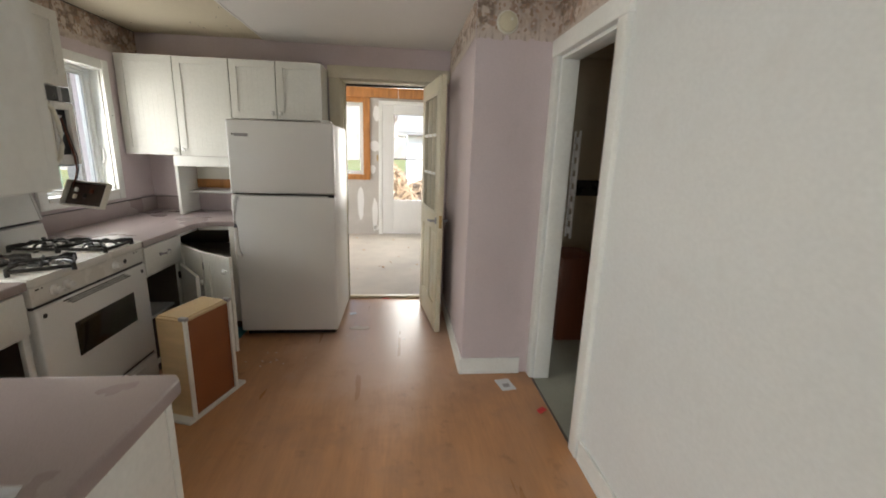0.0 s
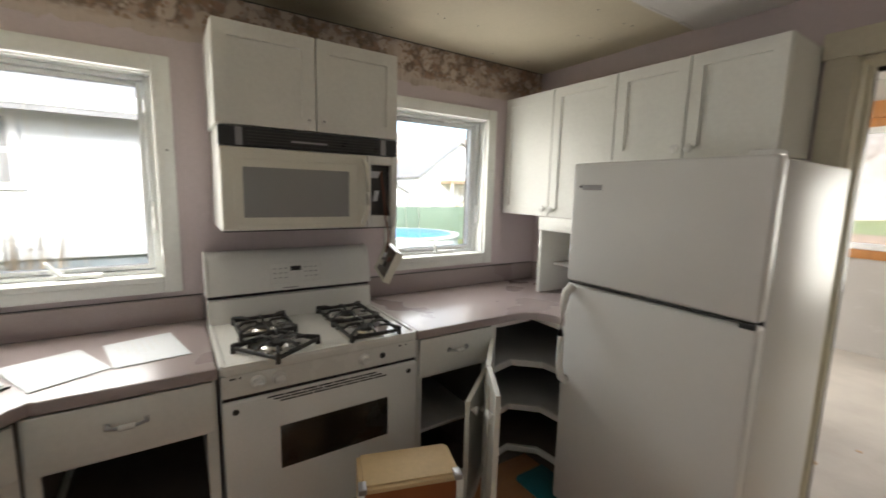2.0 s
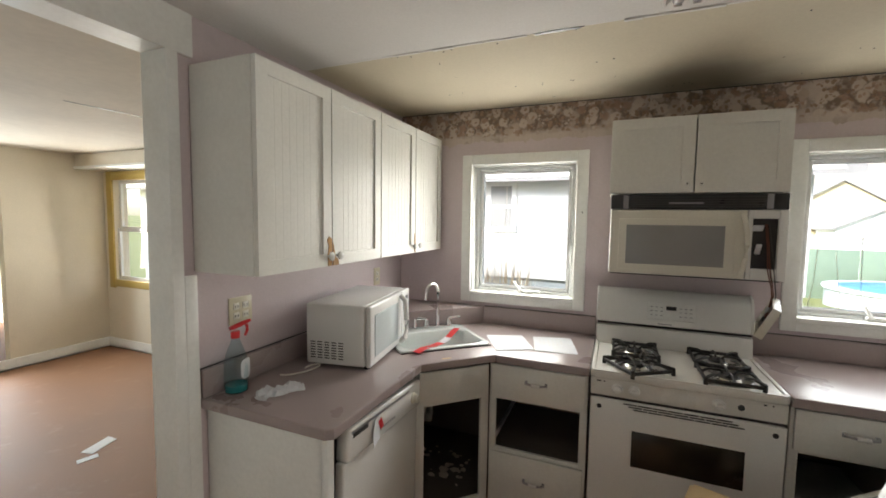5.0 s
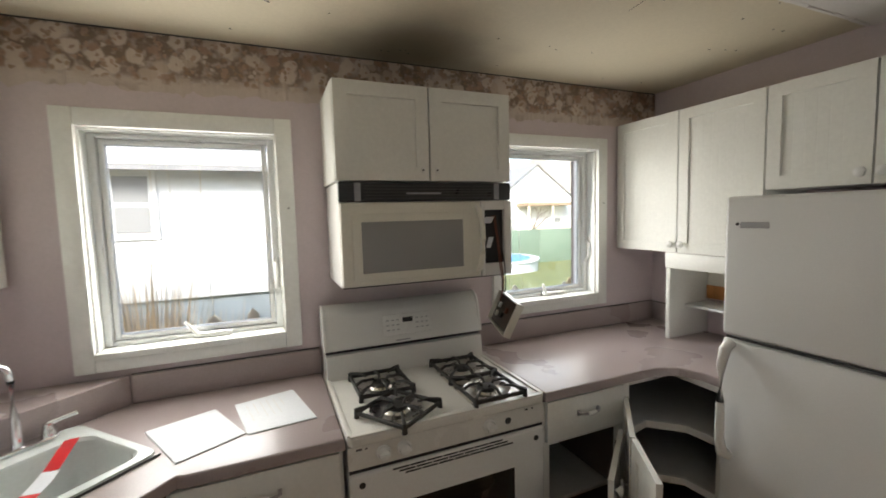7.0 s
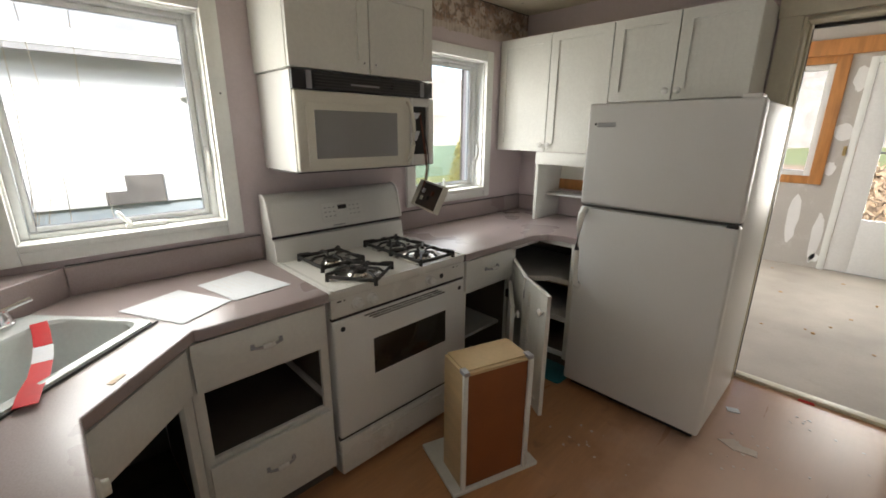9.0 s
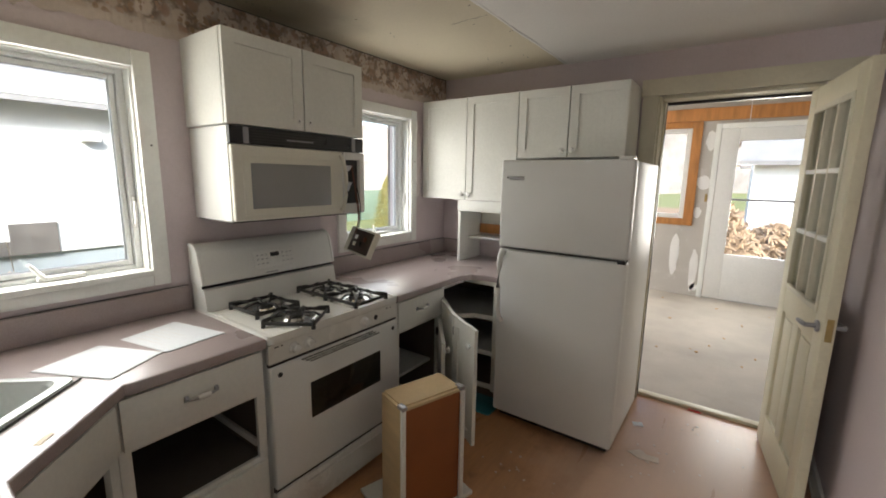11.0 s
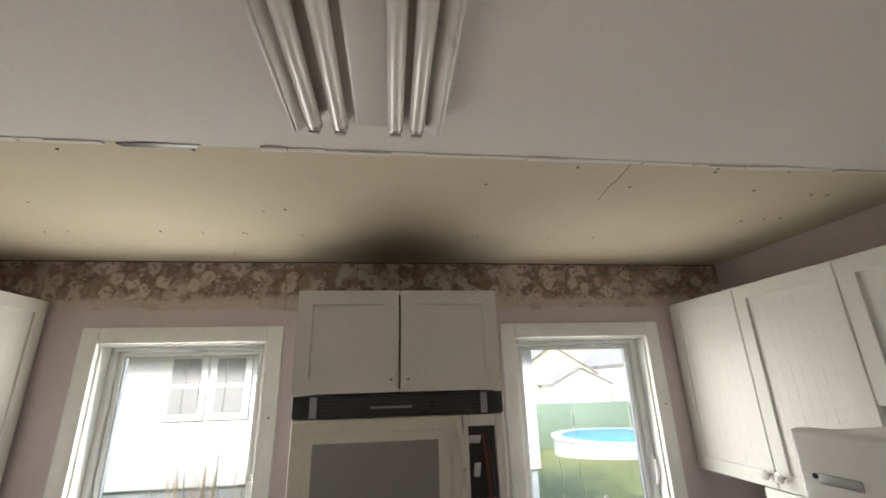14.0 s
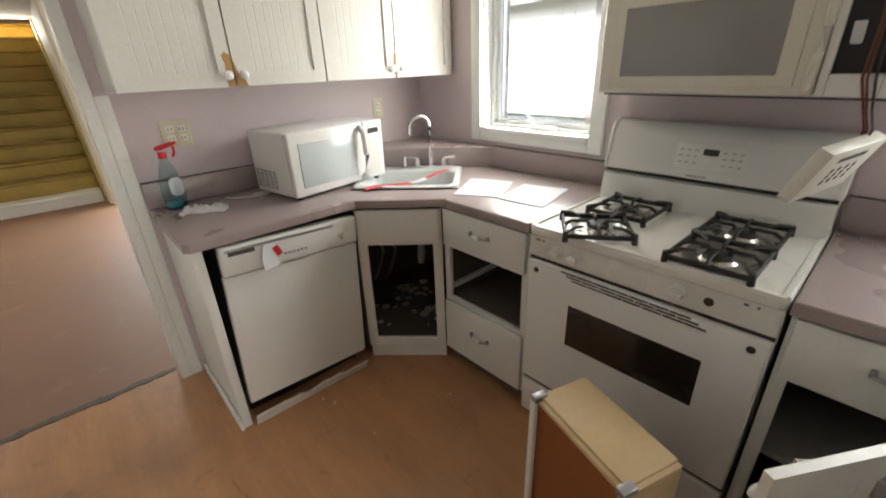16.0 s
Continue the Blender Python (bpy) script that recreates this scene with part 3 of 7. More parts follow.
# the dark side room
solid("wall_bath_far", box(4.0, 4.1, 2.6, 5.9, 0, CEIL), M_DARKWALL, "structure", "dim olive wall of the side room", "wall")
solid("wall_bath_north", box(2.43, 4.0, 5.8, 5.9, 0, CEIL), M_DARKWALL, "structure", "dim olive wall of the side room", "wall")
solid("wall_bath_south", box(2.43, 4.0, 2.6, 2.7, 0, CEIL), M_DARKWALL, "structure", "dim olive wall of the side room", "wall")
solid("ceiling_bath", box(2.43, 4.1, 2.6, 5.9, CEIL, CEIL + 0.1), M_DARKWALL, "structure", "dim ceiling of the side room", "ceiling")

# the living room
LX = -1.12
solid("wall_living_west", wall_x(LX - 0.15, LX, -5.0, 2.20, 0, CEIL, [(-1.78, -1.10, 0.84, 2.03)]), M_CREAM, "structure", "cream living room wall with a yellow framed window", "wall")
solid("wall_living_south", wall_y(-2.06, -1.96, LX, 2.33, 0, CEIL, [(-0.2, 0.70, 0, 2.05), (0.80, 2.25, 0, CEIL - 0.07)]), M_CREAM, "structure", "cream living room wall with a stair opening", "wall")
solid("wall_stair_end", box(0.3, 2.33, -5.1, -5.0, 0, 4.6), M_CREAM, "structure", "cream wall at the stair head", "wall")

# the sunroom
SY = 9.37
solid("wall_sunroom_north", wall_y(SY, SY + 0.12, -1.6, 4.1, 0, 2.7, [(0.02, 0.76, 1.06, 2.26), (1.075, 2.115, 0, 2.25)]), M_DRYWALL, "structure", "patched unpainted drywall of the sunroom", "wall")
solid("wall_sunroom_west", wall_x(-1.6, -1.48, 6.04, SY, 0, 2.7, [(6.8, 8.8, 1.0, 2.2)]), M_DRYWALL, "structure", "patched unpainted drywall of the sunroom", "wall")
solid("wall_sunroom_east", wall_x(3.98, 4.1, 6.04, SY, 0, 2.7, []), M_DRYWALL, "structure", "patched unpainted drywall of the sunroom", "wall")


def base_run(name, x0, x1, y0, y1):
    bm = box(x0, x1, y0, y1, 0, 0.115, 0.004)
    box(x0 - (0.004 if x1 - x0 < 0.05 else 0), x1, y0 - (0.004 if y1 - y0 < 0.05 else 0), y1, 0, 0.02, 0.004, bm=bm)
    return solid(name, bm, M_TRIM, "structure", "scuffed white painted baseboard", "baseboard")


base_run("baseboard_pantry", 1.829, 1.845, 4.48, 5.80)
base_run("baseboard_pantry_end", 1.829, 2.25, 4.464, 4.48)
base_run("baseboard_east", 2.314, 2.33, -1.9, 3.62)
base_run("baseboard_living", LX, LX + 0.016, -1.95, 2.19)
base_run("baseboard_living_south", LX, 0.7, -1.96, -1.944)


def casing(name, parts, mat=M_TRIM, label="white painted casing"):
    """One thing of several boards: (name, x0, x1, y0, y1, z0, z1)."""
    p = thing(name, label, "trim", (parts[0][1], parts[0][3], 0))
    p["kind"] = "structure"
    for n, *b in parts:
        part(n, box(*b, 0.004), mat, p)
    return p


casing("trim_side_door", [("jamb_board", 2.305, 2.335, 3.63, 3.71, 0, 2.05), ("jamb_board", 2.305, 2.335, 4.40, 4.478, 0, 2.05), ("head_board", 2.300, 2.335, 3.62, 4.479, 2.05, 2.145),
                          ("jamb_lining", 2.3355, 2.44, 3.705, 3.722, 0, 2.05), ("jamb_lining", 2.3355, 2.44, 4.388, 4.405, 0, 2.05), ("head_lining", 2.3355, 2.44, 3.722, 4.388, 2.03, 2.05)], M_TRIM, "white painted doorway casing of the side room")
casing("trim_back_door", [("jamb_board", 0.79, 0.885, 5.795, 5.825, 0, 2.085), ("head_board", 0.78, 1.84, 5.79, 5.825, 2.085, 2.185), ("jamb_board", 1.665, 1.76, 5.795, 5.825, 0, 2.085),
                          ("jamb_lining", 0.876, 0.897, 5.826, 6.045, 0, 2.085), ("jamb_lining", 1.643, 1.664, 5.826, 6.045, 0, 2.085), ("head_lining", 0.897, 1.643, 5.826, 6.045, 2.064, 2.085),
                          ("door_stop", 0.897, 0.909, 5.92, 5.96, 0, 2.064), ("sill_strip", 0.897, 1.643, 5.99, 6.05, 0.0, 0.022)], M_TRIMY, "aged off-white casing of the back doorway")
casing("trim_wall_end", [("end_board", 0.93, 0.975, 2.19, 2.325, 0, 2.2), ("face_board", 0.88, 0.93, 2.3105, 2.325, 0, 1.40)], M_TRIM, "off-white boards on the wall end")


def window(name, y0, y1, z0, z1, crank_side):
    """A white casement set deep in the wall, with casing, stool, sash, glass and crank."""
    w = thing(name, "white casement window with a deep reveal", "window", (XW, (y0 + y1) / 2, z0))
    w["kind"] = "structure"
    c, x = 0.068, XW
    fr = bmesh.new()
    box(x - 0.002, x + 0.024, y0 - c, y0, z0 - c, z1 + c, 0.005, bm=fr)
    box(x - 0.002, x + 0.024, y1, y1 + c, z0 - c, z1 + c, 0.005, bm=fr)
    box(x - 0.002, x + 0.022, y0, y1, z1, z1 + c, 0.005, bm=fr)
    box(x - 0.002, x + 0.022, y0, y1, z0 - c, z0 - 0.02, 0.005, bm=fr)
    part("window_casing", fr, M_TRIM, w)
    part("window_stool", box(x - 0.15, x + 0.03, y0, y1, z0 - 0.0195, z0 + 0.006, 0.004), M_TRIM, w)
    rv = bmesh.new()
    box(x - 0.15, x - 0.0025, y0 + 0.0005, y0 + 0.008, z0 + 0.006, z1, bm=rv)
    box(x - 0.15, x - 0.0025, y1 - 0.008, y1 - 0.0005, z0 + 0.006, z1, bm=rv)
    box(x - 0.15, x - 0.0025, y0 + 0.008, y1 - 0.008, z1 - 0.008, z1 - 0.0005, bm=rv)
    part("reveal", rv, M_TRIM, w)
    a, b, d, e = y0 + 0.008, y1 - 0.008, z0 + 0.006, z1 - 0.008
    f = bmesh.new()
    k, kz = 0.026, 0.018
    for q in ((a, a + k, d, e), (b - k, b, d, e), (a + k, b - k, d, d + kz), (a + k, b - k, e - kz, e)):
        box(x - 0.145, x - 0.066, q[0], q[1], q[2], q[3], 0.004, bm=f)
    part("window_frame", f, M_SASH, w)
    s = bmesh.new()
    a, b, d, e = a + k + 0.003, b - k - 0.003, d + kz + 0.003, e - kz - 0.003
    k = 0.020
    for q in ((a, a + k, d, e), (b - k, b, d, e), (a + k, b - k, d, d + k), (a + k, b - k, e - k, e)):
        box(x - 0.125, x - 0.083, q[0], q[1], q[2], q[3], 0.005, bm=s)
    sash = part("sash", s, M_SASH, w)
    gs = bmesh.new()
    for q in ((a + k, a + k + 0.0025, d + k, e - k), (b - k - 0.0025, b - k, d + k, e - k), (a + k, b - k, d + k, d + k + 0.0025), (a + k, b - k, e - k - 0.0025, e - k)):
        box(x - 0.100, x - 0.094, *q, bm=gs)
    part("glazing_seal", gs, M_SILVER, sash, "thin grey glazing seal")
    gl = part("pane", box(x - 0.107, x - 0.101, a + k - 0.005, b - k + 0.005, d + k - 0.005, e - k + 0.005), M_GLASS, sash, smooth=False)
    gl.visible_shadow = False
    cy = (y0 + y1) / 2 + 0.05
    cr = part("crank_cover", box(x - 0.066, x - 0.035, cy - 0.075, cy + 0.075, z0 + 0.007, z0 + 0.028, 0.008), M_PORC, w)
    part("crank_handle", tube([(x - 0.045, cy - 0.055, z0 + 0.024), (x - 0.035, cy - 0.07, z0 + 0.045), (x - 0.020, cy - 0.095, z0 + 0.085)], [0.010, 0.008, 0.006]), M_PORC, cr)
    ly = y1 - 0.024 if crank_side > 0 else y0 + 0.024
    lk = part("sash_lock", box(x - 0.066, x - 0.056, ly - 0.011, ly + 0.011, z0 + 0.19, z0 + 0.33, 0.004), M_PORC, w)
    part("lock_lever", tube([(x - 0.056, ly, z0 + 0.20), (x - 0.036, ly, z0 + 0.23), (x - 0.034, ly, z0 + 0.31)], [0.006, 0.007, 0.006], 8), M_PORC, lk)
    part("nail_hole", cyl((x + 0.0235, y1 + 0.040, z0 + 0.55), (x + 0.0252, y1 + 0.040, z0 + 0.55), 0.004, n=8), M_BLACK, w)
    return w


window("window_1", *W1, *WZ, 1)
window("window_2", *W2, *WZ, 1)


def border(name, pts, normal, seed):
    """A torn-edged strip of wallpaper along a wall top."""
    rnd = random.Random(seed)
    own = bmesh.new()
    (x0, y0), (x1, y1) = pts
    n = int(math.hypot(x1 - x0, y1 - y0) / 0.012)
    tops, bots, low = [], [], 2.128
    for i in range(n + 1):
        f = i / n
        low += rnd.uniform(-0.006, 0.006) + (2.130 + 0.010 * abs(math.sin(f * n * 0.012 * 26.0)) - low) * 0.35
        if rnd.random() < 0.06:
            low += rnd.uniform(-0.025, 0.02)
        x, y = x0 + (x1 - x0) * f + normal[0] * 0.0025, y0 + (y1 - y0) * f + normal[1] * 0.0025
        lift = 0.002 + max(0, rnd.gauss(0, 0.002))
        tops.append(own.verts.new((x, y, CEIL - 0.004 - max(0, rnd.gauss(0, 0.003)))))
        bots.append(own.verts.new((x + normal[0] * lift, y + normal[1] * lift, low)))
    for i in range(n):
        own.faces.new((tops[i], tops[i + 1], bots[i + 1], bots[i]))
    th = bmesh.ops.extrude_face_region(own, geom=own.faces[:])
    bmesh.ops.translate(own, verts=[g for g in th["geom"] if isinstance(g, bmesh.types.BMVert)], vec=(normal[0] * 0.0008, normal[1] * 0.0008, 0))
    return solid(name, own, M_BORDER, "structure", "faded floral wallpaper border with a torn lower edge", "wallpaper border")


border("wallpaper_border_west", ((XW, YS + 0.005), (XW, YB - 0.005)), (1, 0), 3)
border("wallpaper_border_pantry_end", ((1.845, 4.48), (2.33, 4.48)), (0, -1), 5)
border("wallpaper_border_pantry", ((1.845, YB - 0.005), (1.845, 4.48)), (-1, 0), 6)
border("wallpaper_border_east", ((2.33, 4.475), (2.33, 3.3)), (-1, 0), 7)

solid("ceiling_joint", box(XW + 0.0005, XW + 0.007, YS + 0.01, YB - 0.01, CEIL - 0.005, CEIL - 0.0005), M_RUBBER, "structure", "dark open joint where the wall meets the ceiling", "trim")
rj = random.Random(14)
line = [(0.272 - i * 0.037, 4.744 + i * 0.003 + rj.uniform(-0.005, 0.005)) for i in range(8)]
solid("ceiling_board_joint", prism(line + [(x, y + 0.0014) for x, y in reversed(line)], CEIL - 0.0012, CEIL - 0.0003), M_CABIN, "structure", "fine crack across the bare ceiling board", "trim")
solid("floor_seam_side", box(2.318, 2.332, 3.725, 4.385, 0.0005, 0.0028), M_CABIN, "structure", "dirty dark joint under the side doorway", "trim")

# ---- cabinets ----


def knob(parent, m, x, z, mat=M_PORC, r=0.0185):
    bm = lathe([(0.006, 0.0), (0.006, 0.008), (0.010, 0.011), (r, 0.018), (r, 0.024), (0.008, 0.030), (0.002, 0.031)], (0, 0, 0), 16)
    part("knob", moved(bm, m @ pose(x, -0.0, z, 90, 0, 0)), mat, parent, "small white knob")


def cab_door(parent, m, w, h, kn=None, bead=True, fw=0.055, name="door"):
    """A framed door with a beaded centre panel; m puts its lower left corner, width along x, face towards -y."""
    t = 0.02
    bm = bmesh.new()
    e = 0.0015
    rings = []
    for y in (-t, 0.0):
        rings.append([[bm.verts.new((x, y, z)) for x, z in q] for q in (((e, e), (w - e, e), (w - e, h - e), (e, h - e)), ((fw, fw), (w - fw, fw), (w - fw, h - fw), (fw, h - fw)))])
    for i in range(4):
        j = (i + 1) % 4
        (fo, fi), (bo, bi) = rings
        bm.faces.new((fo[i], fo[j], fi[j], fi[i]))
        bm.faces.new((bo[j], bo[i], bi[i], bi[j]))
        bm.faces.new((fo[j], fo[i], bo[i], bo[j]))
        bm.faces.new((fi[i], fi[j], bi[j], bi[i]))
    rim = [q for q in bm.edges if q.calc_face_angle(0) > 1.0]
    bmesh.ops.bevel(bm, geom=rim, offset=0.003, segments=2, affect="EDGES", profile=0.5)
    d = part(name, moved(bm, m), M_CAB, parent)
    pn = bmesh.new()
    a, c = fw - 0.003, w - fw + 0.003
    prof = [(a, -0.011)]
    if bead:
        n = max(2, round((c - a) / 0.038))
        for i in range(1, n):
            x = a + (c - a) * i / n
            prof += [(x - 0.0024, -0.011), (x, -0.0102), (x + 0.0024, -0.011)]
    prof += [(c, -0.011), (c, -0.001), (a, -0.001)]
    lo = [pn.verts.new((x, y, fw - 0.003)) for x, y in prof]
    hi = [pn.verts.new((x, y, h - fw + 0.003)) for x, y in prof]
    for i in range(len(prof)):
        j = (i + 1) % len(prof)
        pn.faces.new((lo[i], lo[j], hi[j], hi[i]))
    pn.faces.new(lo[::-1])
    pn.faces.new(hi)
    part("panel", moved(pn, m), M_CAB, d, smooth=False)
    if kn:
        knob(d, m @ pose(0, -t, 0), kn[0], kn[1])
    return d


def carcass(parent, m, w, d, h):
    """The box of a cabinet behind its front: sides, top, bottom, back."""
    t = 0.016
    boards = [("side_panel", (0, t, 0, d, 0, h)), ("side_panel", (w - t, w, 0, d, 0, h)), ("bottom_board", (t, w - t, 0.001, d, 0, t)), ("back_board", (t, w - t, d - 0.008, d, t, h - t))]
    boards.append(("top_board", (t, w - t, 0.001, d, h - t, h)))
    for n, q in boards:
        part(n, moved(box(*q, 0.0015, 1), m), M_CAB, parent)


def wall_cabinet(label, m, w, h, d, group, knob_z=0.045, missing=False, bead=True, knobs=True):
    """Two-door wall cabinet; m at its lower front left corner."""
    at = m @ Vector((w / 2, d / 2, 0))
    c = thing("wall_cabinet", label, "cabinet", at, group)
    carcass(c, m, w, d, h)
    hw = w / 2
    cab_door(c, m @ pose(0.001, -0.002, 0), hw - 0.003, h, (hw - 0.03, knob_z) if knobs else None, bead)
    cab_door(c, m @ pose(hw + 0.002, -0.002, 0), hw - 0.003, h, (0.03, knob_z) if knobs else None, bead)
    if not knobs:
        for x in (hw - 0.03, hw + 0.032):
            part("screw_plate", moved(box(x - 0.007, x + 0.007, -0.0245, -0.021, knob_z - 0.010, knob_z + 0.010, 0.001), m), M_PORC, c, "small white plate of a missing knob")
            part("screw_hole", moved(cyl((x, -0.0238, knob_z), (x, -0.0252, knob_z), 0.004, n=10), m), M_BLACK, c)
    if missing:
        chips = {1: (((-0.030, 0.0), (-0.004, 0.0), (-0.003, 0.115), (-0.022, 0.128), (-0.036, 0.115), (-0.026, 0.085), (-0.032, 0.05)), ((0.003, 0.0), (0.045, 0.0), (0.040, 0.022), (0.020, 0.04), (0.010, 0.075), (0.003, 0.10))), 2: (((-0.016, 0.02), (-0.004, 0.0), (-0.003, 0.11), (-0.010, 0.118), (-0.014, 0.08)),)}
        for poly in chips[missing]:
            bm = prism([(hw + x, z + 0.002) for x, z in poly], 0.0, 0.0035)
            part("bare_patch", moved(bm, m @ pose(0, -0.0212, 0, 90, 0, 0)), M_RAWWOOD, c, "splintered bare wood beside the knob", smooth=False)
    return c


g = "white beaded wall cabinets"
wall_cabinet("white beaded double wall cabinet above the dishwasher", facing(0.885, 2.615, 1.412, 180), 0.815, 0.76, 0.30, g, missing=1)
wall_cabinet("white beaded double wall cabinet above the sink", facing(0.068, 2.615, 1.412, 180), 0.81, 0.76, 0.30, g, missing=2)
wall_cabinet("white beaded double wall cabinet beside the window", facing(-0.75, 5.517, 1.395, 0), 0.825, 0.745, 0.30, g)
wall_cabinet("white short double cabinet above the fridge", facing(0.077, 5.517, 1.70, 0), 0.70, 0.44, 0.30, g)
wall_cabinet("white double cabinet above the built-in microwave", facing(-0.42, 3.742, 1.768, 90), 0.765, 0.378, 0.335, g, bead=False, knobs=False)

# open shelf unit below the wall cabinet
u = thing("open_shelf_unit", "white open shelf box standing on the worktop", "shelf", (-0.36, 5.52, 0.915))
part("side_panel", box(-0.40, -0.375, 5.50, 5.815, 0.916, 1.31, 0.003), M_CAB, u)
part("top_rail", box(-0.40, 0.10, 5.49, 5.512, 1.31, 1.393, 0.004), M_CAB, u)
part("top_board", box(-0.375, 0.10, 5.515, 5.815, 1.335, 1.35, 0.002), M_CAB, u)
part("shelf", box(-0.375, 0.10, 5.62, 5.815, 1.085, 1.10, 0.002), M_SHELF, u)
part("back_strip", box(-0.374, 0.10, 5.795, 5.815, 1.115, 1.19, 0.002), M_PINE, u, "bare pine strip")
part("back_panel", box(-0.374, 0.10, 5.806, 5.818, 1.19, 1.335), M_BISQUE, u)

# ---- worktops ----
CT = 0.915


SINK = (-0.245, 2.815, 133)


def slab(pts, label, hole=()):
    """A worktop on a plan outline, with an optional hole, its upper edges rounded."""
    own = bmesh.new()
    edges = []
    for loop in (pts, hole):
        vs = [own.verts.new((x, y, CT - 0.038)) for x, y in loop]
        edges += [own.edges.new((vs[i], vs[(i + 1) % len(vs)])) for i in range(len(vs))]
    bmesh.ops.triangle_fill(own, use_beauty=True, edges=edges)
    up = bmesh.ops.extrude_face_region(own, geom=own.faces[:])
    bmesh.ops.translate(own, verts=[v for v in up["geom"] if isinstance(v, bmesh.types.BMVert)], vec=(0, 0, 0.038))
    bmesh.ops.recalc_face_normals(own, faces=own.faces[:])
    rim = [e for e in own.edges if len(e.link_faces) == 2 and e.calc_face_angle() > 1.2 and e.verts[0].co.z > CT - 0.001 and e.verts[1].co.z > CT - 0.001]
    bmesh.ops.bevel(own, geom=rim, offset=0.007, segments=3, affect="EDGES", profile=0.5)
    t = thing("worktop", label, "worktop", (pts[0][0], pts[0][1], CT - 0.038))
    part("slab", own, M_COUNTER, t)
    return t


sm = pose(SINK[0], SINK[1], 0, 0, 0, SINK[2])
sink_hole = [tuple((sm @ Vector((x, y, 0)))[:2]) for x, y in ((-0.235, -0.185), (0.235, -0.185), (0.235, 0.13), (-0.235, 0.13))]
XB, YBK = XW + 0.004, YS + 0.004
wt1 = slab([(0.875, YBK), (0.875, 2.905), (0.855, 2.93), (0.174, 2.93), (-0.12, 3.222), (-0.11, 3.24), (-0.11, 3.690), (XB, 3.690), (XB, YBK)], "mauve laminate worktop with a diagonal corner for the sink", sink_hole)
wt2 = slab([(XB, 4.474), (-0.105, 4.474), (-0.105, 5.08), (-0.06, 5.17), (0.02, 5.205), (0.15, 5.205), (0.15, YB - 0.004), (XB, YB - 0.004)], "mauve laminate worktop in the corner beside the fridge")


def splash(top, x0, x1, y0, y1):
    part("backsplash", box(x0, x1, y0, y1, CT + 0.0005, 1.03, 0.005), M_COUNTER, top)
    part("dark_joint_strip", box(x0 + 0.001, x0 + 0.009 if x1 - x0 < 0.05 else x1, y0 + 0.001, y1 if x1 - x0 < 0.05 else y0 + 0.009, 1.0285, 1.0335), M_RUBBER, top, "dark open joint behind the backsplash")


splash(wt1, -0.118, 0.875, YBK, YBK + 0.022)
splash(wt1, XB, XB + 0.022, 2.967, 3.688)
splash(wt2, XB, XB + 0.022, 4.476, YB - 0.006)
splash(wt2, XB + 0.024, -0.405, YB - 0.028, YB - 0.006)
part("corner_ledge", prism([(-0.12, YBK), (-0.13, YBK + 0.02), (XB + 0.02, 2.965), (XB, 2.965), (XB, YBK)], CT + 0.0005, 1.03, 0.004), M_COUNTER, wt1)

# ---- base cabinets ----
KICK = 0.09


def pull(parent, m, x, z):
    """A porcelain-centred metal bow pull."""
    bm = tube([(-0.05, 0, 0), (-0.045, -0.018, 0), (-0.02, -0.026, 0), (0.02, -0.026, 0), (0.045, -0.018, 0), (0.05, 0, 0)], [0.006, 0.005, 0.006, 0.006, 0.005, 0.006])
    cyl((-0.056, -0.003, 0), (-0.044, -0.003, 0), 0.010, bm=bm)
    cyl((0.044, -0.003, 0), (0.056, -0.003, 0), 0.010, bm=bm)
    p = part("pull_handle", moved(bm, m @ pose(x, 0, z)), M_SILVER, parent, "tarnished metal pull")
    part("grip", moved(cyl((-0.022, -0.026, 0), (0.022, -0.026, 0), 0.0095, n=14, bev=0.003), m @ pose(x, 0, z)), M_PORC, p, "white porcelain grip")


def drawer_front(parent, m, x, z, w, h, handle=True):
    d = part("drawer_front", moved(box(x, x + w, -0.02, 0, z, z + h, 0.004), m), M_CAB, parent)
    if handle:
        pull(d, m @ pose(0, -0.02, 0), x + w / 2, z + h * 0.58)
    return d


TOPZ = CT - 0.04
# dishwasher end panel
e = thing("end_panel", "white painted end panel beside the dishwasher", "end panel", (0.83, 2.6, 0))
part("board", box(0.822, 0.85, 2.315, 2.872, 0.0, TOPZ, 0.003), M_TRIM, e)
part("edge_strip", box(0.815, 0.853, 2.8735, 2.90, 0.0, TOPZ, 0.004), M_TRIM, e, "scuffed front edge strip")
grounded("shoe_moulding", box(0.852, 0.868, 2.33, 2.91, 0.0, 0.05, 0.006), M_TRIM, "scuffed white shoe moulding on the floor", "moulding")

# sink corner unit
c = thing("sink_cabinet", "white diagonal sink cabinet with its doors missing", "cabinet", (0.0, 3.05, 0), "white base cabinets")
m = facing(0.168, 2.897, 0, 135)
w = math.hypot(0.288, 0.292)
fr = bmesh.new()
box(0.0, 0.045, 0, 0.02, KICK, TOPZ, 0.002, bm=fr)
box(w - 0.045, w, 0, 0.02, KICK, TOPZ, 0.002, bm=fr)
box(0.045, w - 0.045, 0, 0.02, 0.68, 0.70, 0.002, bm=fr)
box(0.045, w - 0.045, 0, 0.02, TOPZ - 0.02, TOPZ, 0.002, bm=fr)
box(0.045, w - 0.045, 0, 0.02, KICK, KICK + 0.05, 0.002, bm=fr)
part("face_frame", moved(fr, m), M_CAB, c)
part("false_front", moved(box(0.012, w - 0.012, -0.018, -0.0005, 0.705, TOPZ - 0.012, 0.004), m), M_CAB, c)
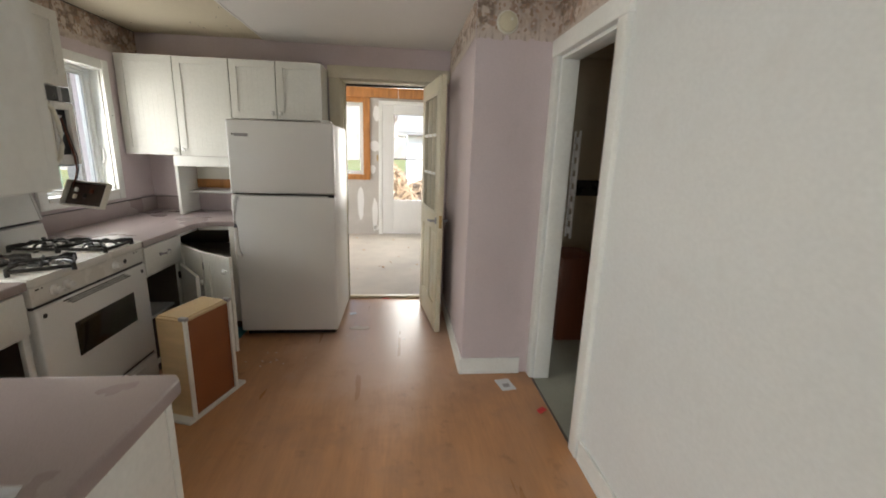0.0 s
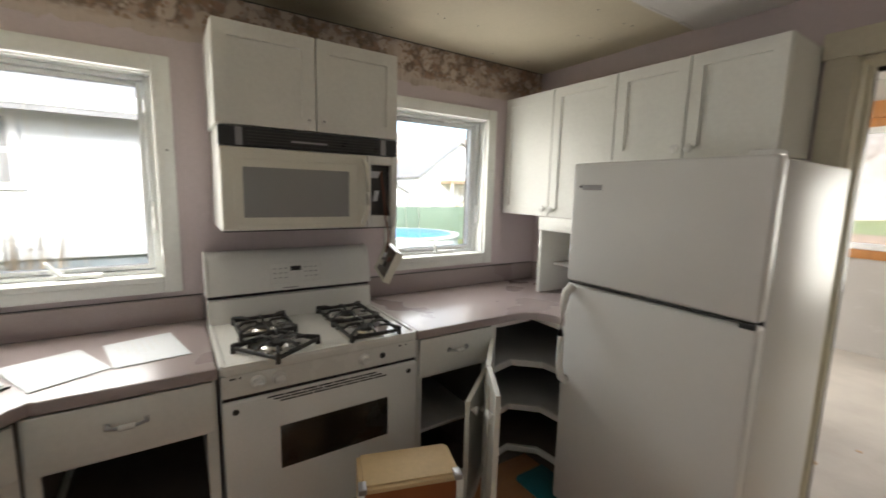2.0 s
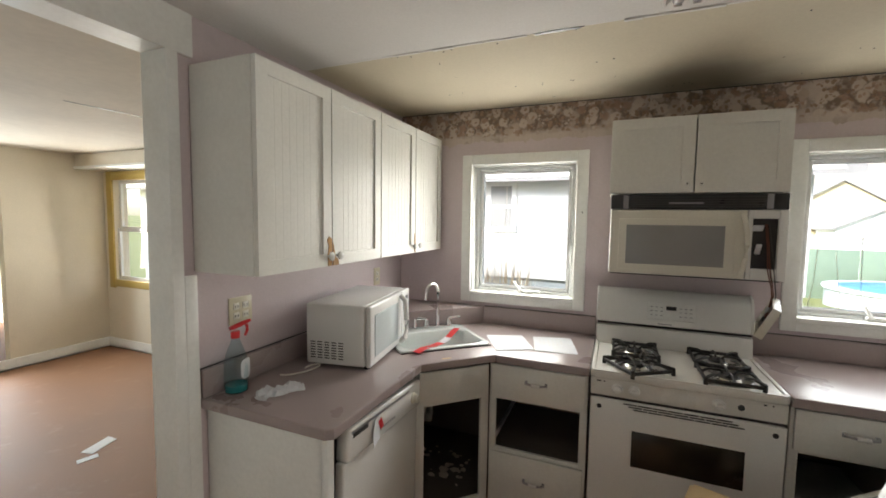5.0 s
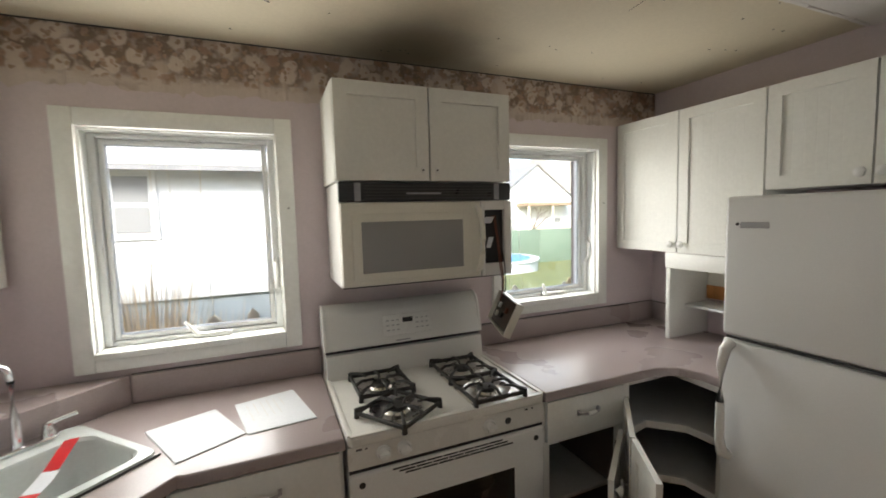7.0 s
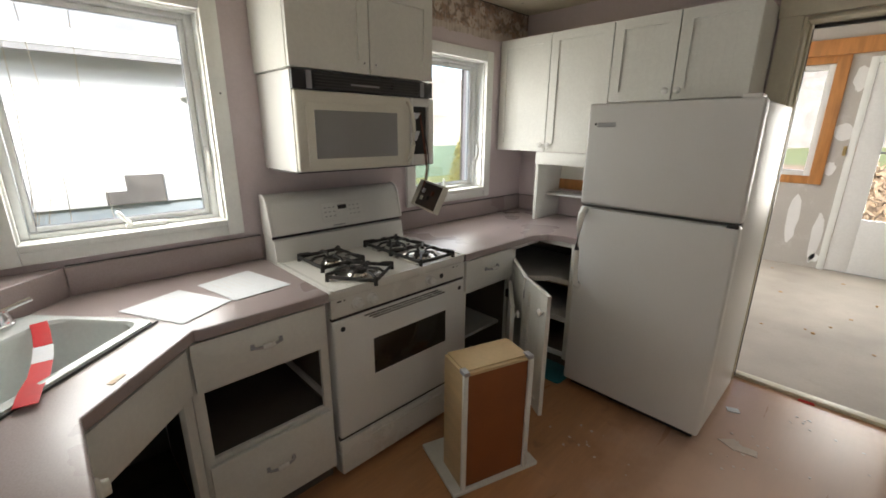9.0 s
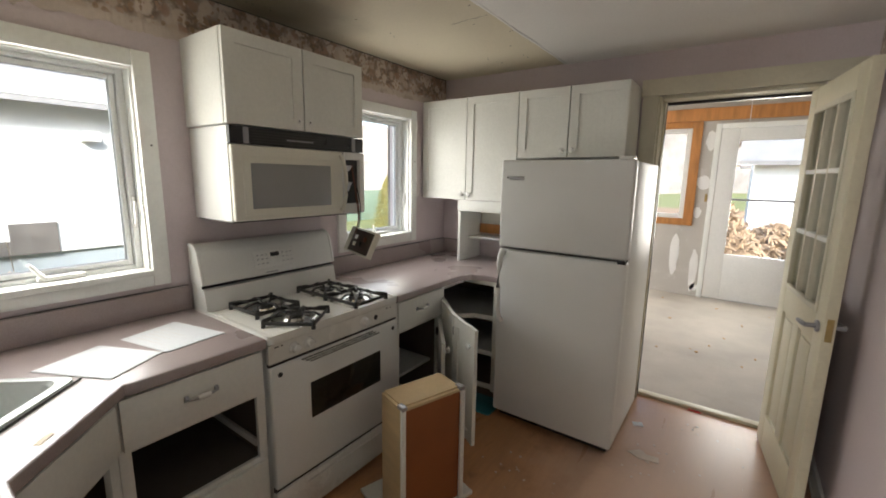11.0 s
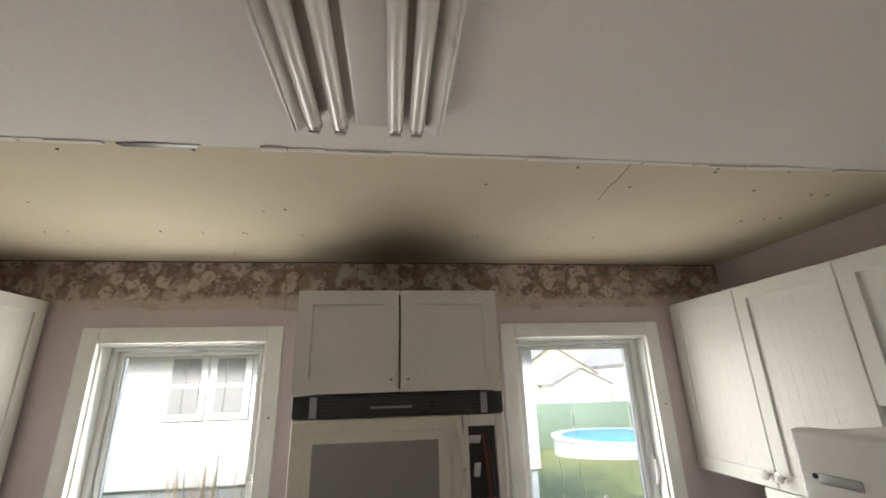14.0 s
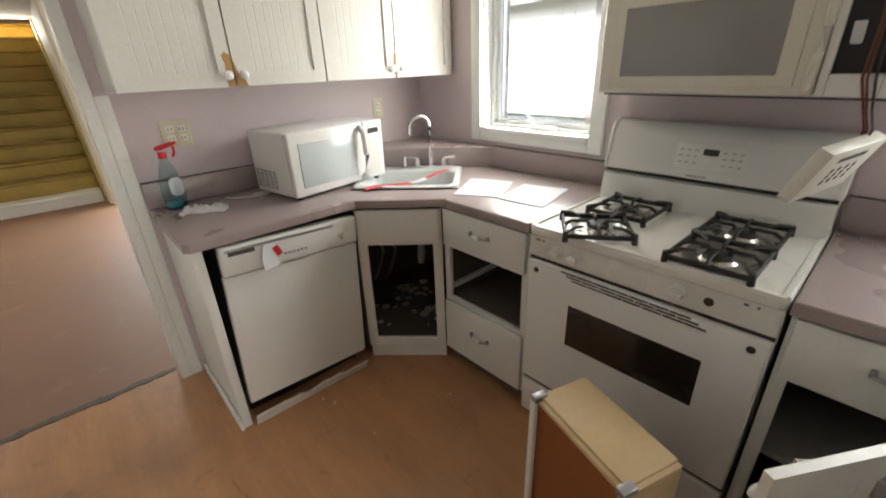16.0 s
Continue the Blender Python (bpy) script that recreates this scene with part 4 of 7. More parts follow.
# solid dark strip stands in for the shade between worktop and cabinet fronts
part("dark_joint_strip", moved(box(0.004, w - 0.004, -0.008, -0.0006, 0.8635, 0.8765), m), M_RUBBER, c, "dark strip painting the shaded gap under the worktop")
part("cabinet_floor", prism([(0.15, 2.86), (-0.155, 3.165), (XW + 0.03, 3.165), (XW + 0.03, YS + 0.03), (0.15, YS + 0.03)], KICK + 0.002, KICK + 0.018), M_CABIN, c, "stained cabinet floor, coloured dark for the shade inside")
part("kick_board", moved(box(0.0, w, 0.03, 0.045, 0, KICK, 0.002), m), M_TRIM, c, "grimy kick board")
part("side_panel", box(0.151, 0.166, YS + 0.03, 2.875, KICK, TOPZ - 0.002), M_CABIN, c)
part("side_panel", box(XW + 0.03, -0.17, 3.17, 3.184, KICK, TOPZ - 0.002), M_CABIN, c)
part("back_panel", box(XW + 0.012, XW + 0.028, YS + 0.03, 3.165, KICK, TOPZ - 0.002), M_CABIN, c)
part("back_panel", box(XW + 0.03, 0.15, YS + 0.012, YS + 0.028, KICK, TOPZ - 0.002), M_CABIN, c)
pp = tube([(-0.33, 2.75, 0.74), (-0.33, 2.75, 0.42), (-0.34, 2.74, 0.37), (-0.37, 2.71, 0.35), (-0.40, 2.68, 0.37), (-0.41, 2.67, 0.45), (-0.43, 2.64, 0.50), (-0.62, 2.42, 0.50)], 0.021, 14)
cyl((-0.33, 2.75, 0.55), (-0.33, 2.75, 0.60), 0.03, bm=pp)
grounded("drain_pipe", pp, M_PORC, "white plastic drain pipe under the sink", "pipe")

# drawer unit between sink and stove
c = thing("drawer_cabinet", "white drawer cabinet with its middle drawer pulled out", "cabinet", (-0.45, 3.45, 0), "white base cabinets")
m = facing(-0.135, 3.19, 0, 90)
w = 0.495
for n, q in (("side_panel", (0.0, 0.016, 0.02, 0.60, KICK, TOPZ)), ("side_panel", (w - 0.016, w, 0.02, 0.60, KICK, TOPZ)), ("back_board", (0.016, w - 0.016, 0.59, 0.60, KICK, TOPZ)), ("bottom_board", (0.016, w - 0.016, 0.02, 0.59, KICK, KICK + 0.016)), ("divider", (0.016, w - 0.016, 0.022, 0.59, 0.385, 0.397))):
    part(n, moved(box(*q), m), M_CABIN, c, "grubby board coloured dark for the shade inside the cabinet")
fr = bmesh.new()
box(0.0, 0.035, 0, 0.02, KICK, TOPZ, 0.002, bm=fr)
box(w - 0.035, w, 0, 0.02, KICK, TOPZ, 0.002, bm=fr)
for z in (KICK, 0.385, 0.675, TOPZ - 0.02):
    box(0.035, w - 0.035, 0, 0.02, z, z + 0.022, 0.002, bm=fr)
part("face_frame", moved(fr, m), M_CAB, c)
drawer_front(c, m @ pose(0, -0.001, 0), 0.012, 0.690, w - 0.024, 0.178)
part("dark_joint_strip", moved(box(0.002, w - 0.002, -0.006, -0.0005, 0.8685, 0.8765), m), M_RUBBER, c, "dark strip painting the shaded gap under the worktop")
drawer_front(c, m @ pose(0, -0.001, 0), 0.012, KICK + 0.012, w - 0.024, 0.288)
for xx in (0.02, w - 0.034):
    part("drawer_runner", moved(box(xx, xx + 0.014, 0.03, 0.55, 0.44, 0.47, 0.002), m), M_STEELW, c, "white metal drawer runner")
part("kick_board", moved(box(0, w, 0.045, 0.06, 0, KICK), m), M_CABIN, c)

# unit to the far side of the stove, doors gone
c = thing("base_cabinet", "white base cabinet with a drawer over an open cupboard", "cabinet", (-0.45, 4.68, 0), "white base cabinets")
m = facing(-0.135, 4.478, 0, 90)
w = 0.43
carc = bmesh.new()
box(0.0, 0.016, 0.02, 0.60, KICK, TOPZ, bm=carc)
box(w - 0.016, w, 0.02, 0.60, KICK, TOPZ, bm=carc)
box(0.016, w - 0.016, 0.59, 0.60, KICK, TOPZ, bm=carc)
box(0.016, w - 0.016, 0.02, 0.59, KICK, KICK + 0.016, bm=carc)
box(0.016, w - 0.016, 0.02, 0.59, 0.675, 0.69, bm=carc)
part("body", moved(carc, m), M_CABIN, c, "grubby cabinet box coloured dark for the shade inside it")
part("shelf", moved(box(0.018, w - 0.018, 0.06, 0.585, 0.36, 0.378, 0.002), m), M_SHELF, c)
fr = bmesh.new()
box(0.0, 0.035, 0, 0.02, KICK, TOPZ, 0.002, bm=fr)
box(w - 0.03, w, 0, 0.02, KICK, TOPZ, 0.002, bm=fr)
for z in (KICK, 0.675, TOPZ - 0.02):
    box(0.035, w - 0.03, 0, 0.02, z, z + 0.022, 0.002, bm=fr)
part("face_frame", moved(fr, m), M_CAB, c)
drawer_front(c, m @ pose(0, -0.001, 0), 0.012, 0.695, w - 0.02, 0.172)
part("dark_joint_strip", moved(box(0.002, w - 0.002, -0.006, -0.0005, 0.8675, 0.8765), m), M_RUBBER, c, "dark strip painting the shaded gap under the worktop")
part("kick_board", moved(box(0, w, 0.045, 0.06, 0, KICK), m), M_CABIN, c)
swing = math.degrees(math.atan2(4.885 - 4.575, -0.13 - 0.12))
cab_door(c, pose(0.12, 4.575, 0.105, 0, 0, swing), 0.395, 0.560, (0.035, 0.505), name="door")
for z in (0.20, 0.56):
    part("hinge", box(-0.138, -0.118, 4.868, 4.90, z, z + 0.05, 0.004), M_BLACK, c, "dark hinge")

# corner unit with curved shelves and a folding door standing open
c = thing("corner_cabinet", "white corner cabinet with open shelves and a folded-out door", "cabinet", (-0.4, 5.4, 0), "white base cabinets")
fr = bmesh.new()
box(-0.155, -0.135, 4.912, 4.95, KICK, TOPZ, 0.002, bm=fr)
box(-0.155, -0.135, 4.95, 5.19, TOPZ - 0.03, TOPZ, 0.002, bm=fr)
box(-0.135, 0.10, 5.215, 5.235, TOPZ - 0.03, TOPZ, 0.002, bm=fr)
box(0.09, 0.145, 5.21, 5.235, KICK, TOPZ, 0.002, bm=fr)
part("face_frame", fr, M_CAB, c)
part("side_panel", box(0.127, 0.145, 5.236, 5.80, 0.0, TOPZ, 0.001), M_CAB, c)
part("back_panel", box(XW + 0.012, XW + 0.028, 4.93, 5.80, KICK, TOPZ - 0.002), M_CABIN, c)
part("back_panel", box(XW + 0.03, 0.125, 5.785, 5.80, KICK, TOPZ - 0.002), M_CABIN, c)
for z in (KICK, 0.34, 0.60):
    part("shelf", prism([(XW + 0.03, 4.93), (-0.16, 4.93), (-0.20, 5.12), (-0.08, 5.25), (0.12, 5.27), (0.12, 5.78), (XW + 0.03, 5.78)], z, z + 0.018, 0.002), M_CABIN if z == KICK else M_SHELF, c)
    part("shelf_edge", prism([(-0.165, 4.952), (-0.15, 4.952), (-0.185, 5.115), (-0.07, 5.238), (0.088, 5.255), (0.088, 5.268), (-0.085, 5.252), (-0.20, 5.125)], z - 0.012, z + 0.022, 0.002), M_CAB, c)
part("kick_board", box(-0.21, -0.195, 4.92, 5.28, 0, KICK), M_CABIN, c)
part("kick_board", box(-0.19, 0.12, 5.27, 5.285, 0, KICK), M_CABIN, c)
ang = math.degrees(math.atan2(4.69 - 4.93, 0.13 + 0.13))
d = cab_door(c, pose(-0.128, 4.935, 0.155, 0, 0, ang), 0.355, 0.645, None, name="door")
ang2 = math.degrees(math.atan2(4.555 - 4.69, 0.36 - 0.145))
d2 = cab_door(c, pose(0.138, 4.695, 0.155, 0, 0, ang2), 0.262, 0.645, (0.225, 0.55), name="door")
for z in (0.30, 0.68):
    part("hinge", box(0.118, 0.148, 4.68, 4.71, z, z + 0.05, 0.004), M_SILVER, c, "dull metal hinge")
knob(c, pose(0.02, 4.78, 0.5, 0, 0, ang), 0, 0.02)

# ---- appliances ----


def fridge():
    f = thing("fridge", "white top-freezer fridge with a textured skin", "fridge", (0.555, 5.45, 0))
    x0, x1, yf, yr = 0.178, 0.925, 5.165, 5.79
    part("body", box(x0 + 0.004, x1 - 0.004, yf, yr, 0.05, 1.66, 0.008), M_FRIDGE, f)
    part("base_grille", box(x0 + 0.03, x1 - 0.03, yf - 0.03, yf + 0.02, 0.012, 0.055, 0.004), M_BLACK, f, "dark base grille")
    for xx in (x0 + 0.05, x1 - 0.05):
        part("foot", cyl((xx, yf + 0.03, 0), (xx, yf + 0.03, 0.05), 0.02), M_BLACK, f)
        part("foot", cyl((xx, yr - 0.05, 0), (xx, yr - 0.05, 0.05), 0.02), M_BLACK, f)
    part("gasket", box(x0 + 0.012, x1 - 0.012, yf - 0.014, yf + 0.001, 0.06, 1.655), M_RUBBER, f)
    lo = part("door", box(x0, x1, 5.085, yf - 0.012, 0.058, 1.135, 0.014, 3), M_FRIDGE, f)
    up = part("freezer_door", box(x0, x1, 5.085, yf - 0.012, 1.148, 1.668, 0.014, 3), M_FRIDGE, f)
    hx = x0 + 0.035
    h = tube([(hx, 5.084, 1.12), (hx, 5.05, 1.10), (hx, 5.035, 1.04), (hx, 5.033, 0.90), (hx, 5.035, 0.76), (hx, 5.05, 0.70), (hx, 5.084, 0.68)], [0.02, 0.019, 0.016, 0.014, 0.016, 0.019, 0.02], 12)
    part("door_handle", h, M_APPL, lo)
    part("edge_pull", box(x0 + 0.02, x1 - 0.02, 5.082, 5.092, 1.139, 1.146), M_RUBBER, up)
    b = part("badge", box(x0 + 0.055, x0 + 0.150, 5.0825, 5.0865, 1.553, 1.575, 0.002), M_SILVER, up, "small silver badge")
    part("badge_mark", cyl((x0 + 0.046, 5.0865, 1.567), (x0 + 0.046, 5.082, 1.567), 0.006), M_BLACK, b)
    part("hinge_cap", box(x1 - 0.09, x1 - 0.02, 5.10, 5.19, 1.662, 1.685, 0.006), M_APPL, f)
    part("hinge", box(x1 - 0.05, x1 - 0.005, 5.078, 5.10, 1.128, 1.146, 0.002), M_BLACK, f)


fridge()


def grate(parent, cx, cy, sx, sy, z, turn=0):
    """A square cast-iron grate over one burner, with fingers."""
    bm = bmesh.new()
    r = 0.0055
    hx, hy = sx / 2, sy / 2
    for s in (-1, 1):
        box(cx - hx, cx + hx, cy + s * hy - r, cy + s * hy + r, z + 0.008, z + 0.024, 0.003, 1, bm=bm)
        box(cx + s * hx - r, cx + s * hx + r, cy - hy, cy + hy, z + 0.008, z + 0.024, 0.003, 1, bm=bm)
        for q in (-1, 1):
            cyl((cx + s * hx, cy + q * hy, z - 0.004), (cx + s * hx, cy + q * hy, z + 0.032), 0.010, 0.008, 8, bm=bm)
            tube([(cx + s * hx, cy + q * hy, z + 0.028), (cx + s * hx * 0.7, cy + q * hy * 0.7, z + 0.036), (cx + s * hx * 0.45, cy + q * hy * 0.45, z + 0.030)], [0.007, 0.006, 0.004], 6, bm=bm)
        tube([(cx + s * hx, cy, z + 0.018), (cx + s * hx * 0.75, cy, z + 0.034), (cx + s * hx * 0.30, cy, z + 0.034), (cx + s * hx * 0.2, cy, z + 0.022)], [0.007, 0.006, 0.006, 0.005], 6, bm=bm)
        tube([(cx, cy + s * hy, z + 0.018), (cx, cy + s * hy * 0.75, z + 0.034), (cx, cy + s * hy * 0.30, z + 0.034), (cx, cy + s * hy * 0.2, z + 0.022)], [0.007, 0.006, 0.006, 0.005], 6, bm=bm)
    moved(bm, pose(cx, cy, 0, 0, 0, turn) @ pose(-cx, -cy, 0))
    return part("grate", bm, M_IRON, parent, "black cast-iron grate")


def stove():
    s = thing("gas_stove", "white freestanding gas stove with black grates, grease-stained", "stove", (-0.40, 4.08, 0))
    y0, y1, xf = 3.694, 4.470, -0.115
    part("body", box(XW + 0.02, xf - 0.02, y0 + 0.004, y1 - 0.004, 0.03, 0.885, 0.004), M_APPL, s)
    for yy in (y0 + 0.06, y1 - 0.06):
        for xx in (XW + 0.08, xf - 0.08):
            part("foot", cyl((xx, yy, 0), (xx, yy, 0.03), 0.018), M_BLACK, s)
    t = prism([(XW + 0.02, y0), (-0.115, y0), (-0.098, y0 + 0.02), (-0.098, y1 - 0.02), (-0.115, y1), (XW + 0.02, y1)], 0.880, 0.915, 0.008)
    top = part("cooktop", t, M_GREASY, s, "white enamel cooktop with grease stains")
    rim = bmesh.new()
    box(XW + 0.14, -0.11, y0 + 0.002, y0 + 0.022, 0.912, 0.921, 0.004, bm=rim)
    box(XW + 0.14, -0.11, y1 - 0.022, y1 - 0.002, 0.912, 0.921, 0.004, bm=rim)
    box(-0.125, -0.10, y0 + 0.01, y1 - 0.01, 0.911, 0.920, 0.004, bm=rim)
    part("raised_rim", rim, M_GREASY, top)
    for cy in (y0 + 0.205, y1 - 0.195):
        part("burner_tray", box(-0.580, -0.118, cy - 0.108, cy + 0.108, 0.9145, 0.917, 0.001), M_GREASY if cy < 4.1 else M_BURNER, top)
        for cx in (-0.225, -0.458):
            bb = lathe([(0.098, 0.0), (0.100, 0.009), (0.094, 0.011), (0.076, 0.0025), (0.052, 0.004), (0.044, 0.012)], (cx, cy, 0.9165), 28)
            part("drip_bowl", bb, M_STEELPAN, top, "stained aluminium drip bowl")
            part("burner_cap", lathe([(0.036, 0.0), (0.039, 0.012), (0.034, 0.020), (0.010, 0.024), (0.002, 0.024)], (cx, cy, 0.9205), 20), M_IRON, top)
            if cx > -0.3 and cy < 4.1:
                grate(top, -0.205, 3.902, 0.215, 0.215, 0.9185, 35)
            else:
                grate(top, cx, cy, 0.228, 0.213, 0.921)
    # backguard
    prof = [(XW + 0.02, 0.91), (XW + 0.155, 0.91), (XW + 0.135, 1.018), (XW + 0.110, 1.022), (XW + 0.110, 1.036), (XW + 0.132, 1.040), (XW + 0.127, 1.062), (XW + 0.098, 1.185), (XW + 0.080, 1.213), (XW + 0.052, 1.228), (XW + 0.02, 1.228)]
    own = bmesh.new()
    f = own.faces.new([own.verts.new((x, y0 + 0.006, z)) for x, z in prof])
    ex = bmesh.ops.extrude_face_region(own, geom=[f])
    bmesh.ops.translate(own, verts=[v for v in ex["geom"] if isinstance(v, bmesh.types.BMVert)], vec=(0, y1 - y0 - 0.012, 0))
    ends = [e for e in own.edges if abs(e.verts[0].co.y - e.verts[1].co.y) < 1e-6]
    bmesh.ops.bevel(own, geom=ends, offset=0.0015, segments=1, affect="EDGES", profile=0.5)
    bg = part("backguard", own, M_APPL, s)
    part("vent_slot", box(XW + 0.10, XW + 0.117, y0 + 0.008, y1 - 0.008, 1.0235, 1.0345), M_BLACK, bg, "black vent slot")
    tilt = pose(XW + 0.1131, 0, 1.12, 0, -13.2, 0)
    for ya, yb in ((y0 - 0.001, y0 + 0.014), (y1 - 0.014, y1 + 0.001)):
        cap = [(XW + 0.022, 1.04), (XW + 0.136, 1.04), (XW + 0.131, 1.064), (XW + 0.103, 1.19), (XW + 0.083, 1.219), (XW + 0.052, 1.233), (XW + 0.022, 1.233)]
        ec = prism([(x, -z) for x, z in cap], ya, yb, 0.004)
        for v in ec.verts:
            v.co = Vector((v.co.x, v.co.z, -v.co.y))
        bmesh.ops.recalc_face_normals(ec, faces=ec.faces[:])
        part("end_cap", ec, M_APPL, bg)
    cp = part("control_plate", moved(box(-0.002, 0.003, 3.965, 4.205, -0.048, 0.048, 0.002), tilt), M_PORC, bg)
    part("display", moved(box(0.0031, 0.0045, 4.06, 4.11, 0.008, 0.030), tilt), M_BLACK, cp, "small black clock display")
    bars = bmesh.new()
    for yy in (3.98, 4.005, 4.03, 4.125, 4.15, 4.175):
        for zz in (-0.025, -0.002, 0.02):
            box(0.0031, 0.0038, yy, yy + 0.013, zz, zz + 0.004, bm=bars)
    part("key_marks", moved(bars, tilt), M_SILVER, cp)["kind"] = "stuff"
    part("name_mark", moved(box(0.0, 0.001, 4.02, 4.09, -0.075, -0.069), tilt), M_SILVER, bg)
    # front
    cpn = part("control_panel", box(xf - 0.03, xf + 0.004, y0 + 0.003, y1 - 0.003, 0.795, 0.878, 0.006), M_GREASY, s)
    for yy in (3.815, 3.888, 4.222):
        k = lathe([(0.026, 0.0), (0.026, 0.006), (0.020, 0.010), (0.018, 0.026), (0.014, 0.029), (0.002, 0.029)], (0, 0, 0), 20)
        box(-0.005, 0.005, -0.019, 0.019, 0.020, 0.034, 0.003, bm=k)
        part("knob", moved(k, pose(xf + 0.004, yy, 0.838, 0, 90, 0)), M_PORC, cpn, "white control knob")
    for yy in (4.303,):
        part("knob_hole", cyl((xf, yy, 0.838), (xf + 0.0055, yy, 0.838), 0.013, n=16), M_BLACK, cpn, "black hole of a missing knob")
    chips = bmesh.new()
    for yy, ww in ((y0 + 0.03, 0.02), (y0 + 0.06, 0.008), (y1 - 0.09, 0.012), (y1 - 0.06, 0.006)):
        box(xf + 0.003, xf + 0.0048, yy, yy + ww, 0.862, 0.868, bm=chips)
    part("chip_marks", chips, M_IRON, cpn)["kind"] = "stuff"
    part("dark_gap", box(xf - 0.02, xf - 0.002, y0 + 0.006, y1 - 0.006, 0.782, 0.796), M_BLACK, s)
    od = part("oven_door", box(xf - 0.035, xf + 0.012, y0 + 0.004, y1 - 0.004, 0.225, 0.783, 0.010, 3), M_APPL, s)
    part("door_window", box(xf + 0.010, xf + 0.0138, 3.885, 4.325, 0.478, 0.65, 0.0015), M_DARKGLASS, od, "dark oven window")
    vents = bmesh.new()
    for i in range(7):
        for zz in (0.748, 0.759, 0.770):
            yy = y0 + 0.15 + i * 0.062 + (0.770 - zz) * 2.0
            box(xf + 0.009, xf + 0.0132, yy, yy + 0.057, zz, zz + 0.0056, bm=vents)
    part("vent_grille", vents, M_BLACK, od)
    for yy in (y0 + 0.045, y1 - 0.045):
        part("handle_hole", cyl((xf + 0.008, yy, 0.745), (xf + 0.0135, yy, 0.745), 0.011, n=14), M_BLACK, od, "bolt hole of the missing door handle")
    part("dark_gap", box(xf - 0.03, xf - 0.004, y0 + 0.006, y1 - 0.006, 0.205, 0.228), M_BLACK, s)
    dr = part("warming_drawer", box(xf - 0.035, xf + 0.010, y0 + 0.004, y1 - 0.004, 0.035, 0.207, 0.008, 3), M_GREASY, s)
    part("drawer_lip", box(xf + 0.008, xf + 0.020, y0 + 0.15, y1 - 0.15, 0.165, 0.18, 0.004), M_GREASY, dr)


stove()


def hood_microwave():
    s = thing("over_range_microwave", "white over-range microwave with its control panel torn off", "microwave", (-0.58, 4.13, 1.35))
    y0, y1, xf = 3.750, 4.507, -0.42
    part("body", box(XW + 0.004, xf, y0, y1, 1.352, 1.763, 0.005), M_APPL, s)
    v = part("vent_grille", box(xf - 0.002, xf + 0.022, y0, y1, 1.688, 1.763, 0.004), M_BLACK, s, "glossy black vent strip")
    sl = bmesh.new()
    for k in range(5):
        z = 1.698 + k * 0.012
        box(xf + 0.020, xf + 0.0245, y0 + 0.10, y1 - 0.20, z, z + 0.004, bm=sl)
        box(xf + 0.020, xf + 0.0245, y1 - 0.19, y1 - 0.09, z, z + 0.004, bm=sl)
    part("louvre", sl, M_RUBBER, v)
    part("grey_bracket", box(xf + 0.018, xf + 0.0235, y0 + 0.06, y0 + 0.085, 1.69, 1.76), M_SILVER, v)
    part("grey_bracket", box(xf + 0.018, xf + 0.0235, y1 - 0.085, y1 - 0.06, 1.69, 1.76), M_SILVER, v)
    part("name_mark", box(xf + 0.0225, xf + 0.0245, y0 + 0.27, y0 + 0.42, 1.715, 1.722), M_SILVER, v)
    yd = y1 - 0.157
    d = part("door", box(xf + 0.001, xf + 0.030, y0 + 0.002, yd, 1.356, 1.684, 0.009, 3), M_BISQUE, s)
    part("door_frame", box(xf + 0.028, xf + 0.034, y0 + 0.045, yd - 0.045, 1.378, 1.64, 0.004), M_BISQUE, d)
    part("door_window", box(xf + 0.032, xf + 0.0365, 3.83, 4.262, 1.408, 1.608, 0.0015), M_GREYGLASS, d, "matt grey door window")
    hy = yd - 0.018
    h = tube([(xf + 0.03, hy, 1.665), (xf + 0.048, hy + 0.004, 1.64), (xf + 0.058, hy + 0.012, 1.58), (xf + 0.060, hy + 0.014, 1.52), (xf + 0.058, hy + 0.012, 1.46), (xf + 0.048, hy + 0.004, 1.40), (xf + 0.03, hy, 1.375)], 0.011, 10)
    part("door_handle", h, M_BISQUE, d)
    p = bmesh.new()
    box(xf + 0.001, xf + 0.030, yd + 0.003, yd + 0.022, 1.356, 1.684, 0.004, bm=p)
    box(xf + 0.001, xf + 0.030, y1 - 0.035, y1 - 0.001, 1.356, 1.684, 0.004, bm=p)
    box(xf + 0.001, xf + 0.030, yd + 0.022, y1 - 0.035, 1.356, 1.41, 0.004, bm=p)
    box(xf + 0.001, xf + 0.030, yd + 0.022, y1 - 0.035, 1.645, 1.684, 0.004, bm=p)
    part("panel_surround", p, M_APPL, s)
    part("panel_cavity", box(xf + 0.0005, xf + 0.006, yd + 0.02, y1 - 0.033, 1.408, 1.647), M_BLACK, s, "black hole behind the missing control panel")
    bits = bmesh.new()
    moved(box(-0.022, 0.022, -0.003, 0.003, -0.02, 0.02, 0.003, bm=bits), pose(xf + 0.016, 0, 0, 0, 0, 0) @ pose(0, 4.395, 1.60, 45, 0, 90))
    part("white_plug", bits, M_PAPER, s)
    b2 = moved(box(-0.012, 0.012, -0.003, 0.003, -0.03, 0.03, 0.003), pose(xf + 0.016, 4.40, 1.50, 30, 0, 90))
    part("white_plug", b2, M_PAPER, s)
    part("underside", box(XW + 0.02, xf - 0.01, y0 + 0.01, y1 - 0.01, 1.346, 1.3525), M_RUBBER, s)
